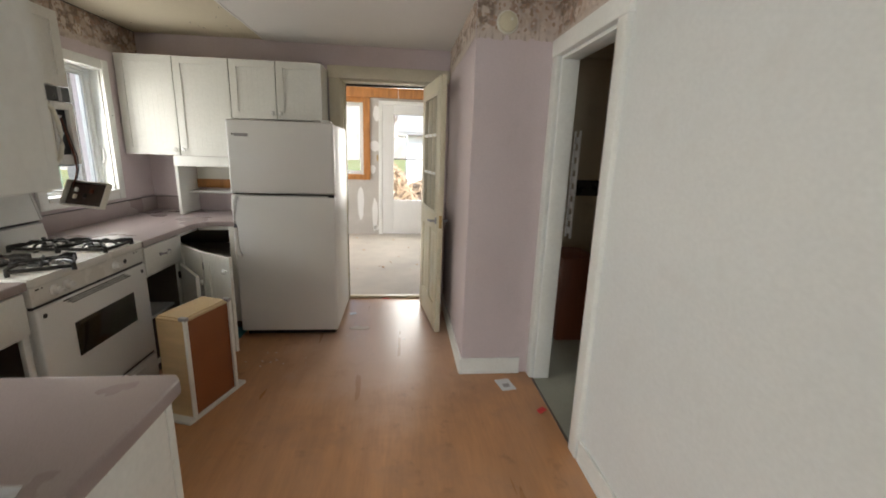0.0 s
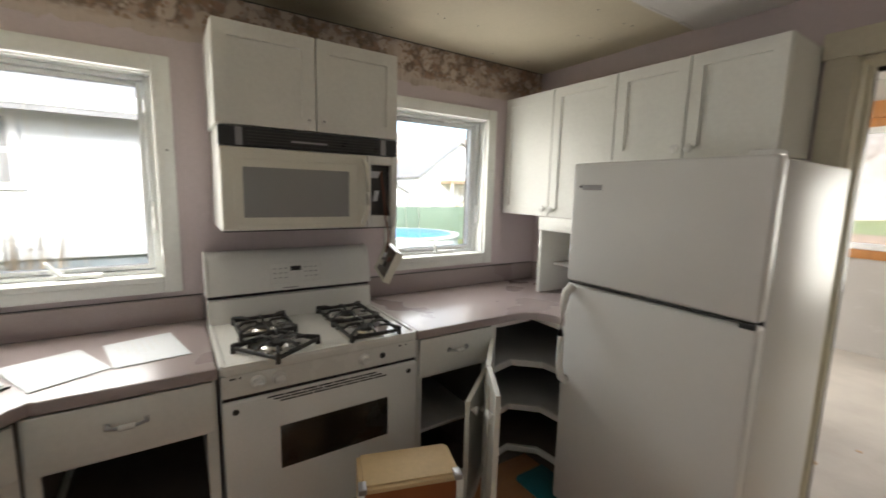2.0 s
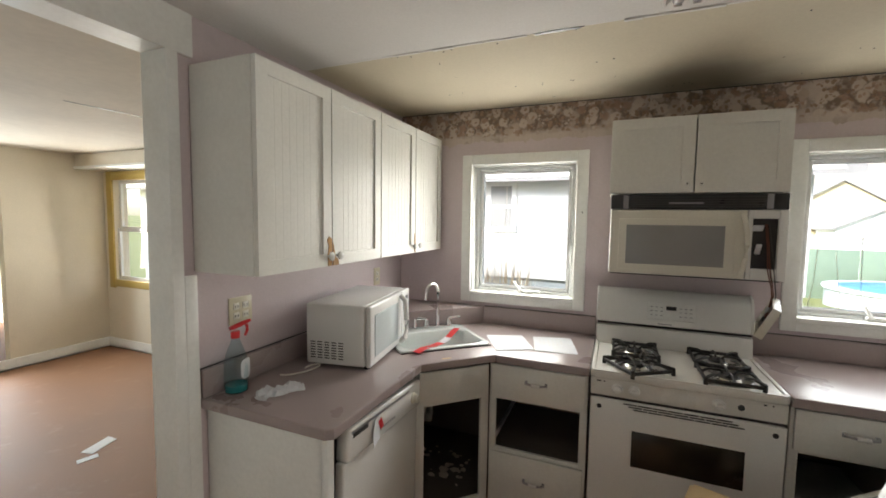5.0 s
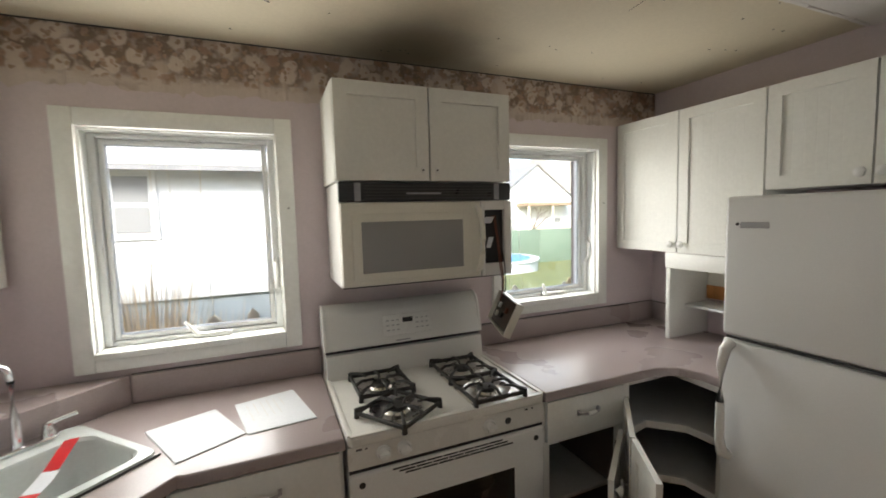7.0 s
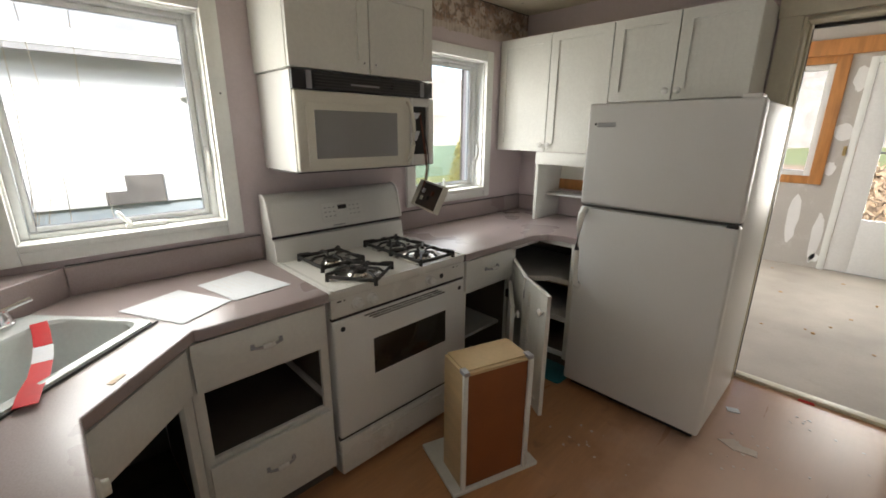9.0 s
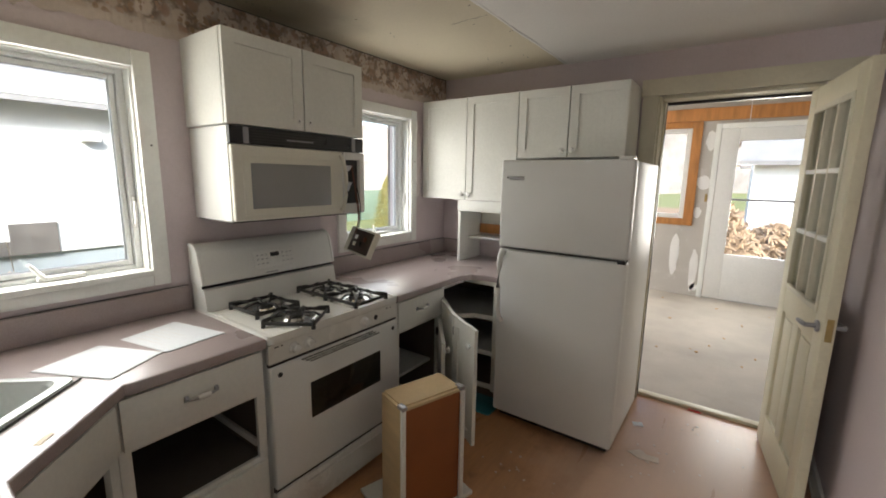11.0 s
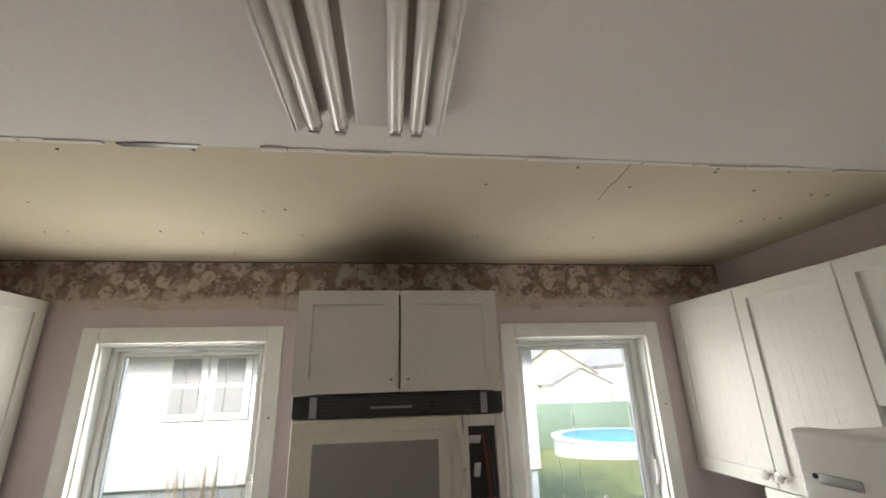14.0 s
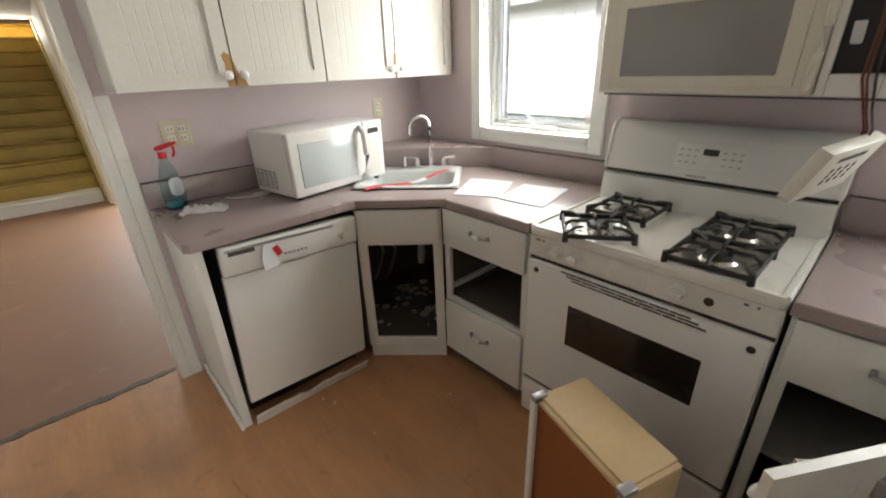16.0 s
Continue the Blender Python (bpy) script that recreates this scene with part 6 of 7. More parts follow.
ribbon("warning_tape", [(0.06, 2.845, CT + 0.012), (0.0, 2.855, CT + 0.018), (-0.09, 2.868, CT + 0.006), (-0.20, 2.875, CT - 0.004)], 0.045, M_RED, "red plastic tape draped across the sink", "tape", (0.15, 1, 0))
ribbon("warning_tape", [(-0.20, 2.875, CT - 0.003), (-0.25, 2.878, CT - 0.003), (-0.30, 2.88, CT + 0.002)], 0.045, M_PAPER, "white stretch of the tape across the sink", "tape", (0.1, 1, 0.0))
ribbon("warning_tape", [(-0.30, 2.88, CT + 0.003), (-0.38, 2.88, CT + 0.016), (-0.46, 2.875, CT + 0.020)], 0.042, M_RED, "red plastic tape over the sink rim", "tape", (0.1, 1, 0.1))
grounded("yellow_sticker", moved(prism([(-0.026, -0.009), (0.02, -0.008), (0.028, 0.004), (0.010, 0.009), (-0.024, 0.007)], 0, 0.0008), pose(0.045, 3.01, CT + 0.0005, 0, 0, 135)), M_PLY, "scrap of pale yellow sticker on the worktop edge", "sticker")

b = thing("spray_bottle", "clear spray bottle with a red trigger and blue-green liquid", "bottle", (0.77, 2.385, CT))
BX, BY, BZ = 0.77, 2.385, CT + 0.001
part("bottle", lathe([(0.032, 0.0), (0.044, 0.005), (0.046, 0.06), (0.044, 0.12), (0.034, 0.165), (0.018, 0.205), (0.014, 0.222)], (BX, BY, BZ), 24), M_CLEAR, b)
part("liquid", lathe([(0.030, 0.003), (0.041, 0.007), (0.0425, 0.030), (0.041, 0.033)], (BX, BY, BZ), 24), M_BLUELIQ, b)
lab = moved(prism(rounded(-0.027, 0.027, -0.040, 0.040, 0.020), 0.0, 0.0012), pose(BX - 0.012, BY + 0.0455, BZ + 0.100, 90, 0, 180))
for v in lab.verts:
    v.co.y -= 9.5 * (v.co.x - BX) ** 2
part("label", lab, M_PAPER, b, "small white oval label")
part("collar", cyl((BX, BY, BZ + 0.220), (BX, BY, BZ + 0.248), 0.017, n=18, bev=0.002), M_RED, b)
part("trigger_head", tube([(BX + 0.022, BY - 0.004, BZ + 0.262), (BX, BY, BZ + 0.266), (BX - 0.036, BY + 0.010, BZ + 0.276), (BX - 0.060, BY + 0.016, BZ + 0.282)], [0.007, 0.010, 0.009, 0.006], 10), M_RED, b)
part("trigger", tube([(BX - 0.045, BY + 0.012, BZ + 0.268), (BX - 0.046, BY + 0.014, BZ + 0.243), (BX - 0.036, BY + 0.012, BZ + 0.222)], [0.007, 0.006, 0.005], 8), M_RED, b)

gl = bmesh.new()
rnd = random.Random(12)
rows = [[gl.verts.new((0.70 + (i / 13 - 0.5) * (0.20 - 0.05 * abs(j / 7 - 0.5)) + rnd.uniform(-0.004, 0.004), 2.545 + (j / 7 - 0.5) * (0.085 + 0.03 * math.sin(i * 0.9)) + 0.03 * math.sin(i * 0.45) + rnd.uniform(-0.004, 0.004),
                       CT + 0.0015 + (0.0 if i in (0, 13) or j in (0, 7) else max(0.0, 0.012 * math.sin(i * 1.7 + j) + rnd.uniform(0.0, 0.020))))) for j in range(8)] for i in range(14)]
for i in range(13):
    for j in range(7):
        gl.faces.new((rows[i][j], rows[i + 1][j], rows[i + 1][j + 1], rows[i][j + 1]))
ex = bmesh.ops.extrude_face_region(gl, geom=gl.faces[:])
bmesh.ops.translate(gl, verts=[v for v in ex["geom"] if isinstance(v, bmesh.types.BMVert)], vec=(0, 0, 0.0012))
grounded("crumpled_tissue", gl, M_PAPER, "crumpled white paper tissue on the worktop", "tissue", smooth=False)
cord = [(0.47 + 0.10 * math.cos(a) * (1 - a * 0.05), 2.42 + 0.05 * math.sin(a) + 0.02 * a, CT + 0.005) for a in [i * 0.35 for i in range(14)]]
grounded("power_cord", tube(cord, 0.0042, 8), M_BISQUE, "cream power cord coiled behind the microwave", "cord")


def outlet(x, y, z, w, label):
    o = thing("wall_outlet", label, "outlet", (x, y, z))
    part("plate", box(x - w / 2, x + w / 2, y, y + 0.006, z - 0.058, z + 0.058, 0.003), M_OUTLET, o)
    n = 2 if w > 0.1 else 1
    for i in range(n):
        cx = x + (i - (n - 1) / 2) * 0.046
        for s in (-0.02, 0.02):
            r = part("socket", box(cx - 0.016, cx + 0.016, y + 0.005, y + 0.008, z + s - 0.014, z + s + 0.014, 0.003), M_BISQUE, o)
            sl = box(cx - 0.008, cx - 0.005, y + 0.0075, y + 0.0085, z + s - 0.006, z + s + 0.005)
            box(cx + 0.005, cx + 0.008, y + 0.0075, y + 0.0085, z + s - 0.006, z + s + 0.005, bm=sl)
            part("slot", sl, M_BLACK, r)


outlet(0.68, YS, 1.225, 0.118, "almond double outlet plate on the lilac wall")
outlet(-0.415, YS, 1.235, 0.072, "almond outlet plate beside the corner")

sd = thing("smoke_alarm", "round off-white smoke alarm on the wallpaper border", "smoke alarm", (2.02, 4.48, 2.225))
part("base", moved(lathe([(0.062, 0), (0.064, 0.006), (0.060, 0.018)], (0, 0, 0), 32), pose(2.02, 4.476, 2.225, 90, 0, 0)), M_BISQUE, sd)
part("cover", moved(lathe([(0.055, 0.018), (0.052, 0.030), (0.030, 0.036), (0.002, 0.037)], (0, 0, 0), 32), pose(2.02, 4.476, 2.225, 90, 0, 0)), M_OUTLET, sd)
part("test_button", moved(cyl((0.018, 0.01, 0.034), (0.018, 0.01, 0.039), 0.008, n=14), pose(2.02, 4.476, 2.225, 90, 0, 0)), M_BISQUE, sd)

# supply hoses and dirt under the sink
for k, (hx, hy) in enumerate(((-0.20, 2.62), (-0.14, 2.58))):
    hose = tube([(hx, hy, 0.74), (hx + 0.02, hy, 0.6), (hx - 0.03, hy + 0.02, 0.45), (hx, hy - 0.02, 0.3), (hx - 0.02, hy - 0.1, 0.22)], 0.008, 8)
    grounded("supply_hose", hose, M_SILVER, "grey water supply hose under the sink", "hose")
rnd = random.Random(17)
dirt = bmesh.new()
for _ in range(60):
    x, y, r = rnd.uniform(-0.5, 0.05), rnd.uniform(2.5, 3.0), rnd.uniform(0.006, 0.03)
    if x + y < 2.85:
        k = rnd.randint(5, 7)
        prism([(x + r * rnd.uniform(0.5, 1.4) * math.cos(6.283 * i / k), y + r * rnd.uniform(0.5, 1.4) * math.sin(6.283 * i / k)) for i in range(k)], KICK + 0.0185, KICK + 0.0185 + rnd.uniform(0.001, 0.006), bm=dirt)
solid("cabinet_dirt", dirt, M_DUST, "stuff", "flaked debris on the cabinet floor", "debris")

# ---- on the floor ----
grounded("paper_note", moved(prism([(-0.05, -0.065), (0.05, -0.07), (0.052, 0.065), (-0.048, 0.07)], 0, 0.001), pose(2.12, 4.32, 0.0008, 0, 0, 12)), M_PAPER, "small white printed note on the floor", "paper")
grounded("paper_mark", moved(prism([(-0.022, -0.02), (0.022, -0.02), (0.022, 0.02), (-0.022, 0.02)], 0, 0.0006), pose(2.125, 4.31, 0.0021, 0, 0, 12)), M_SILVER, "blue-grey print on the floor note", "paper")
grounded("red_scrap", moved(prism([(-0.035, -0.015), (0.03, -0.02), (0.035, 0.015), (-0.02, 0.02)], 0, 0.004), pose(2.27, 4.03, 0.0008, 0, 0, 40)), M_RED, "red plastic scrap by the doorway", "scrap")
grounded("red_scrap", moved(prism([(-0.04, -0.012), (0.04, -0.015), (0.035, 0.012), (-0.03, 0.014)], 0, 0.003), pose(1.27, 5.975, 0.0008, 0, 0, 5)), M_RED, "red plastic scrap on the threshold", "scrap")
grounded("paper_scrap", moved(prism([(-0.03, -0.02), (0.03, -0.025), (0.035, 0.02), (-0.025, 0.025)], 0, 0.003), pose(0.985, 5.57, 0.0008, 0, 0, 30)), M_PAPER, "torn white paper scrap beside the fridge", "scrap")
tb = prism(rounded(-0.06, 0.165, 5.06, 5.30, 0.03), 0.0, 0.012, 0.003)
grounded("teal_mat", tb, M_TEAL, "teal plastic tray lying on the floor", "tray")
dust = bmesh.new()
rnd = random.Random(21)
for cx, cy, n, s in ((1.09, 5.24, 22, 0.07), (0.55, 4.72, 14, 0.10), (1.3, 5.6, 12, 0.16), (1.62, 4.9, 9, 0.12), (0.25, 3.15, 10, 0.18)):
    for _ in range(n):
        x, y, r = rnd.gauss(cx, s), rnd.gauss(cy, s), rnd.uniform(0.002, 0.009)
        k = rnd.randint(4, 6)
        if 0.98 < x < 1.82 or y < 5.0:
            prism([(x + r * rnd.uniform(0.6, 1.4) * math.cos(6.283 * i / k), y + r * rnd.uniform(0.6, 1.4) * math.sin(6.283 * i / k)) for i in range(k)], 0.0003, rnd.uniform(0.001, 0.003), bm=dust)
solid("floor_debris", dust, M_DUST, "stuff", "plaster crumbs and dust scattered on the floor", "debris")
grounded("plaster_flake", prism([(0.99, 5.24), (1.06, 5.21), (1.16, 5.23), (1.15, 5.28), (1.09, 5.27), (1.05, 5.30)], 0.0004, 0.003), M_DUST, "pale plaster flake on the floor", "flake")

# ---- the dark side room ----
grounded("red_cabinet", box(2.70, 3.02, 4.96, 5.40, 0.0, 0.70, 0.01), M_MAROON, "dark red wooden cabinet in the unlit side room", "cabinet")
solid("trim_dark_band", box(3.08, 3.99, 5.775, 5.799, 1.12, 1.27, 0.003), M_BLACK, "structure", "black band along the side room wall", "trim")
solid("baseboard_side_room", box(3.08, 3.99, 5.775, 5.799, 0.0, 0.16, 0.003), M_BLACK, "structure", "black baseboard of the side room", "baseboard")
bl = thing("wall_rack", "white ladder-like rack leaning inside the dark side room", "rack", (2.9, 5.42, 0.78))
for yy in (5.37, 5.47):
    part("side_rail", box(2.90, 2.918, yy - 0.008, yy + 0.008, 0.78, 1.70, 0.003), M_TRIM, bl)
for i in range(8):
    part("rung", box(2.903, 2.915, 5.378, 5.462, 0.82 + i * 0.11, 0.88 + i * 0.11, 0.003), M_PORC, bl)

# ---- living room ----
w = thing("window_3", "yellow framed double-hung living room window", "window", (LX, -1.44, 0.84))
w["kind"] = "structure"
y0, y1, z0, z1 = -1.78, -1.10, 0.84, 2.03
for n, q in (("casing_board", (y0 - 0.10, y0, z0 - 0.10, z1 + 0.10)), ("casing_board", (y1, y1 + 0.10, z0 - 0.10, z1 + 0.10)), ("casing_board", (y0, y1, z1, z1 + 0.10)), ("sill_board", (y0, y1, z0 - 0.08, z0))):
    part(n, box(LX - 0.002, LX + 0.022, *q, 0.004), M_YELLOW, w)
for a, b in ((z0, 1.46), (1.44, z1)):
    s = bmesh.new()
    for q in ((y0, y0 + 0.04, a, b), (y1 - 0.04, y1, a, b), (y0 + 0.04, y1 - 0.04, a, a + 0.04), (y0 + 0.04, y1 - 0.04, b - 0.04, b)):
        box(LX - (0.09 if a > 1 else 0.06), LX - (0.06 if a > 1 else 0.03), *q, 0.003, bm=s)
    sa = part("sash", s, M_PORC, w)
    g = part("pane", box(LX - (0.077 if a > 1 else 0.047), LX - (0.073 if a > 1 else 0.043), y0 + 0.035, y1 - 0.035, a + 0.035, b - 0.035), M_GLASS, sa, smooth=False)
    g.visible_shadow = False
solid("trim_living_soffit", box(LX + 0.001, LX + 0.28, -1.955, 2.19, 2.165, 2.2995, 0.004), M_CREAM, "structure", "yellowed cream soffit over the living room window", "trim")
solid("trim_living_shelf", box(LX + 0.001, LX + 0.30, -1.955, 2.19, 2.14, 2.164, 0.004), M_TRIM, "structure", "white shelf board under the soffit", "trim")
solid("ceiling_crack", prism([(-0.05, 0.712), (0.20, 0.708), (0.50, 0.700), (0.49, 0.709), (0.20, 0.718), (-0.04, 0.722)], CEIL - 0.0625, CEIL - 0.0605), M_BLACK, "structure", "dark open crack in the living room ceiling", "trim")

st = thing("staircase", "mustard yellow staircase with worn carpeted treads", "staircase", (1.5, -3.2, 0))
for i in range(12):
    ya = -2.25 - i * 0.235
    za = 0.0 if i == 0 else 0.155 + (i - 1) * 0.19
    zb = 0.155 + i * 0.19
    part("riser", box(0.86, 2.32, ya - 0.24, ya - 0.02, za, zb - 0.03, 0.004), M_TRIM if i == 0 else M_YELLOW, st, "white painted bottom step" if i == 0 else "")
    part("tread", box(0.86, 2.32, ya - 0.25, ya + 0.015, zb - 0.03, zb, 0.010, 3), M_TRIM if i == 0 else M_CARPET, st)
sk = bmesh.new()
f = sk.faces.new([sk.verts.new((0.83, y, z)) for y, z in ((-2.22, 0), (-2.22, 0.42), (-4.95, 2.60), (-4.95, 0))])
ex = bmesh.ops.extrude_face_region(sk, geom=[f])
bmesh.ops.translate(sk, verts=[v for v in ex["geom"] if isinstance(v, bmesh.types.BMVert)], vec=(0.025, 0, 0))
part("stringer", sk, M_YELLOW, st)
part("newel_stub", box(1.80, 1.86, -2.30, -2.24, 0.155, 0.42, 0.004), M_YELLOW, st)
solid("wall_stair_side", box(0.72, 0.83, -5.0, -2.06, 0, CEIL), M_CREAM, "structure", "cream wall beside the stairs", "wall")
grounded("paper_scrap", moved(prism([(-0.11, -0.04), (0.10, -0.05), (0.11, 0.04), (-0.08, 0.05)], 0, 0.003), pose(0.285, 0.487, 0.0008, 0, 0, 20)), M_PAPER, "torn white paper on the living room floor", "scrap")
grounded("paper_scrap", moved(prism([(-0.06, -0.02), (0.05, -0.03), (0.06, 0.02), (-0.05, 0.03)], 0, 0.003), pose(0.42, 0.60, 0.0008, 0, 0, -10)), M_PAPER, "torn white paper on the living room floor", "scrap")

# ---- sunroom ----
d = thing("storm_door", "white storm door with a large glass and a crossbar", "door", (1.55, SY, 0))
x0, x1, h = 1.085, 2.105, 2.235
fr = bmesh.new()
box(x0, x0 + 0.195, SY - 0.01, SY + 0.035, 0.01, h, 0.004, bm=fr)
box(x1 - 0.175, x1, SY - 0.01, SY + 0.035, 0.01, h, 0.004, bm=fr)
box(x0 + 0.195, x1 - 0.175, SY - 0.01, SY + 0.035, h - 0.155, h, 0.004, bm=fr)
box(x0 + 0.195, x1 - 0.175, SY - 0.01, SY + 0.035, 0.01, 0.625, 0.004, bm=fr)
part("door_frame", fr, M_PORC, d)
part("crossbar", box(x0 + 0.195, x1 - 0.175, SY - 0.004, SY + 0.03, 1.330, 1.353, 0.003), M_SILVER, d)
g = part("pane", box(x0 + 0.19, x1 - 0.17, SY + 0.008, SY + 0.012, 0.595, h - 0.15), M_GLASS, d, smooth=False)
g.visible_shadow = False
part("latch", box(x1 - 0.20, x1 - 0.15, SY - 0.035, SY - 0.01, 1.30, 1.42, 0.006), M_BLACK, d)
casing("trim_storm_door", [("jamb_board", 1.02, 1.083, SY - 0.022, SY + 0.002, 0, 2.30), ("jamb_board", 2.107, 2.175, SY - 0.022, SY + 0.002, 0, 2.30), ("head_board", 1.083, 2.107, SY - 0.022, SY + 0.002, 2.237, 2.30)], M_TRIM, "white casing round the storm door")
grounded("door_sensor", box(0.985, 1.015, SY - 0.03, SY, 1.30, 1.40, 0.004), M_BRASS, "small brass box on the sunroom wall", "fitting")
w = thing("window_4", "white sunroom window in an orange pine surround", "window", (0.4, SY, 1.06))
w["kind"] = "structure"
a0, a1, c0, c1 = 0.02, 0.76, 1.06, 2.26
s = bmesh.new()
for q in ((a0, a0 + 0.06, c0, c1), (a1 - 0.06, a1, c0, c1), (a0 + 0.06, a1 - 0.06, c0, c0 + 0.06), (a0 + 0.06, a1 - 0.06, c1 - 0.06, c1)):
    box(q[0], q[1], SY + 0.005, SY + 0.06, q[2], q[3], 0.004, bm=s)
part("sash", s, M_PORC, w)
g = part("pane", box(a0 + 0.055, a1 - 0.055, SY + 0.03, SY + 0.034, c0 + 0.055, c1 - 0.055), M_GLASS, w, smooth=False)
g.visible_shadow = False
part("casing_board", box(a1, a1 + 0.115, SY - 0.025, SY + 0.002, c0 - 0.09, 2.34, 0.004), M_PINE, w, "orange pine board")
part("casing_board", box(a0 - 0.115, a0, SY - 0.025, SY + 0.002, c0 - 0.09, 2.34, 0.004), M_PINE, w, "orange pine board")
part("casing_board", box(a0, a1, SY - 0.025, SY + 0.002, c0 - 0.09, c0, 0.004), M_PINE, w, "orange pine board")
part("casing_board", box(a0, a1, SY - 0.025, SY + 0.002, c1, 2.34, 0.004), M_PINE, w, "orange pine board")
grounded("pine_beam", box(-1.47, 3.97, SY - 0.05, SY - 0.001, 2.341, 2.50, 0.005), M_PINE, "orange pine beam along the sunroom wall", "beam")
rnd = random.Random(33)
for cx, cz, sx, sz in ((0.95, 0.35, 0.05, 0.30), (0.95, 1.55, 0.09, 0.10), (0.98, 0.12, 0.05, 0.05), (0.70, 0.55, 0.06, 0.28), (0.92, 1.15, 0.05, 0.08), (0.98, 2.1, 0.06, 0.13)):
    n = 16
    pl = bmesh.new()
    prism([(cx + sx * rnd.uniform(0.8, 1.15) * math.cos(6.283 * i / n), cz + sz * rnd.uniform(0.85, 1.1) * math.sin(6.283 * i / n)) for i in range(n)], 0, 0.003, bm=pl)
    moved(pl, pose(0, SY - 0.0005, 0, 90, 0, 0))
    solid("plaster_patch", pl, M_PLASTER, "structure", "white joint compound patch on drywall", "plaster patch")
grounded("pull_string", tube([(1.36, 8.6, 2.70), (1.36, 8.6, 2.45), (1.362, 8.6, 2.15)], 0.004, 6), M_PAPER, "white string hanging from the sunroom ceiling", "string")
deb = bmesh.new()
for _ in range(18):
    x, y, r = rnd.uniform(0.6, 2.2), rnd.uniform(6.3, 9.1), rnd.uniform(0.006, 0.022)
    k = rnd.randint(5, 7)
    prism([(x + r * rnd.uniform(0.5, 1.4) * math.cos(6.283 * i / k), y + r * rnd.uniform(0.5, 1.4) * math.sin(6.283 * i / k)) for i in range(k)], 0.0004, rnd.uniform(0.003, 0.012), bm=deb)
solid("sunroom_debris", deb, M_RAWWOOD, "stuff", "brown leaf and wood scraps on the sunroom floor", "debris")

# ---- outside ----


def ground_z(x):
    return -0.9 - 0.07 * max(0.0, -x - 4.0)


gr = bmesh.new()
xs = [-4000, -60, -40, -30, -20, -12, -8, -4.0, -1.3, 4.3, 40, 4000]
ys = [-4000, -60, -20, -8, 0, 6, 9.6, 14, 24, 60, 4000]
grid = [[gr.verts.new((x, y, ground_z(max(x, -60)))) for y in ys] for x in xs]
for i in range(len(xs) - 1):
    for j in range(len(ys) - 1):
        gr.faces.new((grid[i][j], grid[i + 1][j], grid[i + 1][j + 1], grid[i][j + 1]))
solid("ground", gr, M_GRASS, "structure", "patchy spring lawn sloping away from the house", "ground")
yd = bmesh.new()
prism([(-4.5, 10.2), (7, 9.9), (14, 24), (8, 48), (-9, 46), (-7.5, 24)], -0.9, -0.86, bm=yd)
solid("ground_yard", yd, M_DRYGROUND, "structure", "leaf-littered bare yard behind the house", "ground")


def gable_house(name, label, x0, x1, y0, y1, zb, eave, ridge, wall, axis, wins, found=0.0):
    """A plain house with a pitched roof, foundation and windows on its +x face."""
    h = thing(name, label, "house", ((x0 + x1) / 2, (y0 + y1) / 2, zb))
    if found:
        part("foundation", box(x0 + 0.05, x1 - 0.04, y0 + 0.05, y1 - 0.04, zb, found), M_FOUND, h, "grey-blue foundation")
    body = box(x0, x1, y0, y1, found or zb, eave)
    if axis == "x":
        c = (y0 + y1) / 2
        prism([(y0, eave), (y1, eave), (c, ridge)], 0, 1, bm=(tmp := bmesh.new()))
        for v in tmp.verts:
            v.co = Vector((x0 + v.co.z * (x1 - x0), v.co.x, v.co.y))
        join(body, tmp)
    part("wall", body, wall, h, smooth=False)
    rf = bmesh.new()
    t, o = 0.12, 0.35
    if axis == "x":
        c = (y0 + y1) / 2
        for s in (y0 - o, y1 + o):
            k = (ridge - eave) / (c - y0)
            q = [(s, eave - o * k + 0.02), (c, ridge + 0.02), (c, ridge + 0.02 + t), (s, eave - o * k + 0.02 + t)]
            prism(q, 0, 1, bm=(tmp := bmesh.new()))
            for v in tmp.verts:
                v.co = Vector((x0 - o + v.co.z * (x1 - x0 + 2 * o), v.co.x, v.co.y))
            join(rf, tmp)
    else:
        c = (x0 + x1) / 2
        for s in (x0 - o, x1 + o):
            k = (ridge - eave) / (c - x0)
            q = [(s, eave - o * k + 0.02), (c, ridge + 0.02), (c, ridge + 0.02 + t), (s, eave - o * k + 0.02 + t)]
            prism(q, 0, 1, bm=(tmp := bmesh.new()))
            for v in tmp.verts:
                v.co = Vector((v.co.x, y0 - o + v.co.z * (y1 - y0 + 2 * o), v.co.y))
            join(rf, tmp)
    part("roof", rf, M_ROOF, h, smooth=False)
    for wy, wz, ww, wh in wins:
        f = bmesh.new()
        box(x1 - 0.01, x1 + 0.035, wy - ww / 2 - 0.08, wy + ww / 2 + 0.08, wz - 0.08, wz + wh + 0.08, bm=f)
        wn_ = part("window", f, M_PORC, h)
        part("pane", box(x1 + 0.036, x1 + 0.042, wy - ww / 2, wy + ww / 2, wz, wz + wh / 2 - 0.025), M_GREYGLASS, wn_)
        part("pane", box(x1 + 0.036, x1 + 0.042, wy - ww / 2, wy + ww / 2, wz + wh / 2 + 0.025, wz + wh), M_GREYGLASS, wn_)
    return h


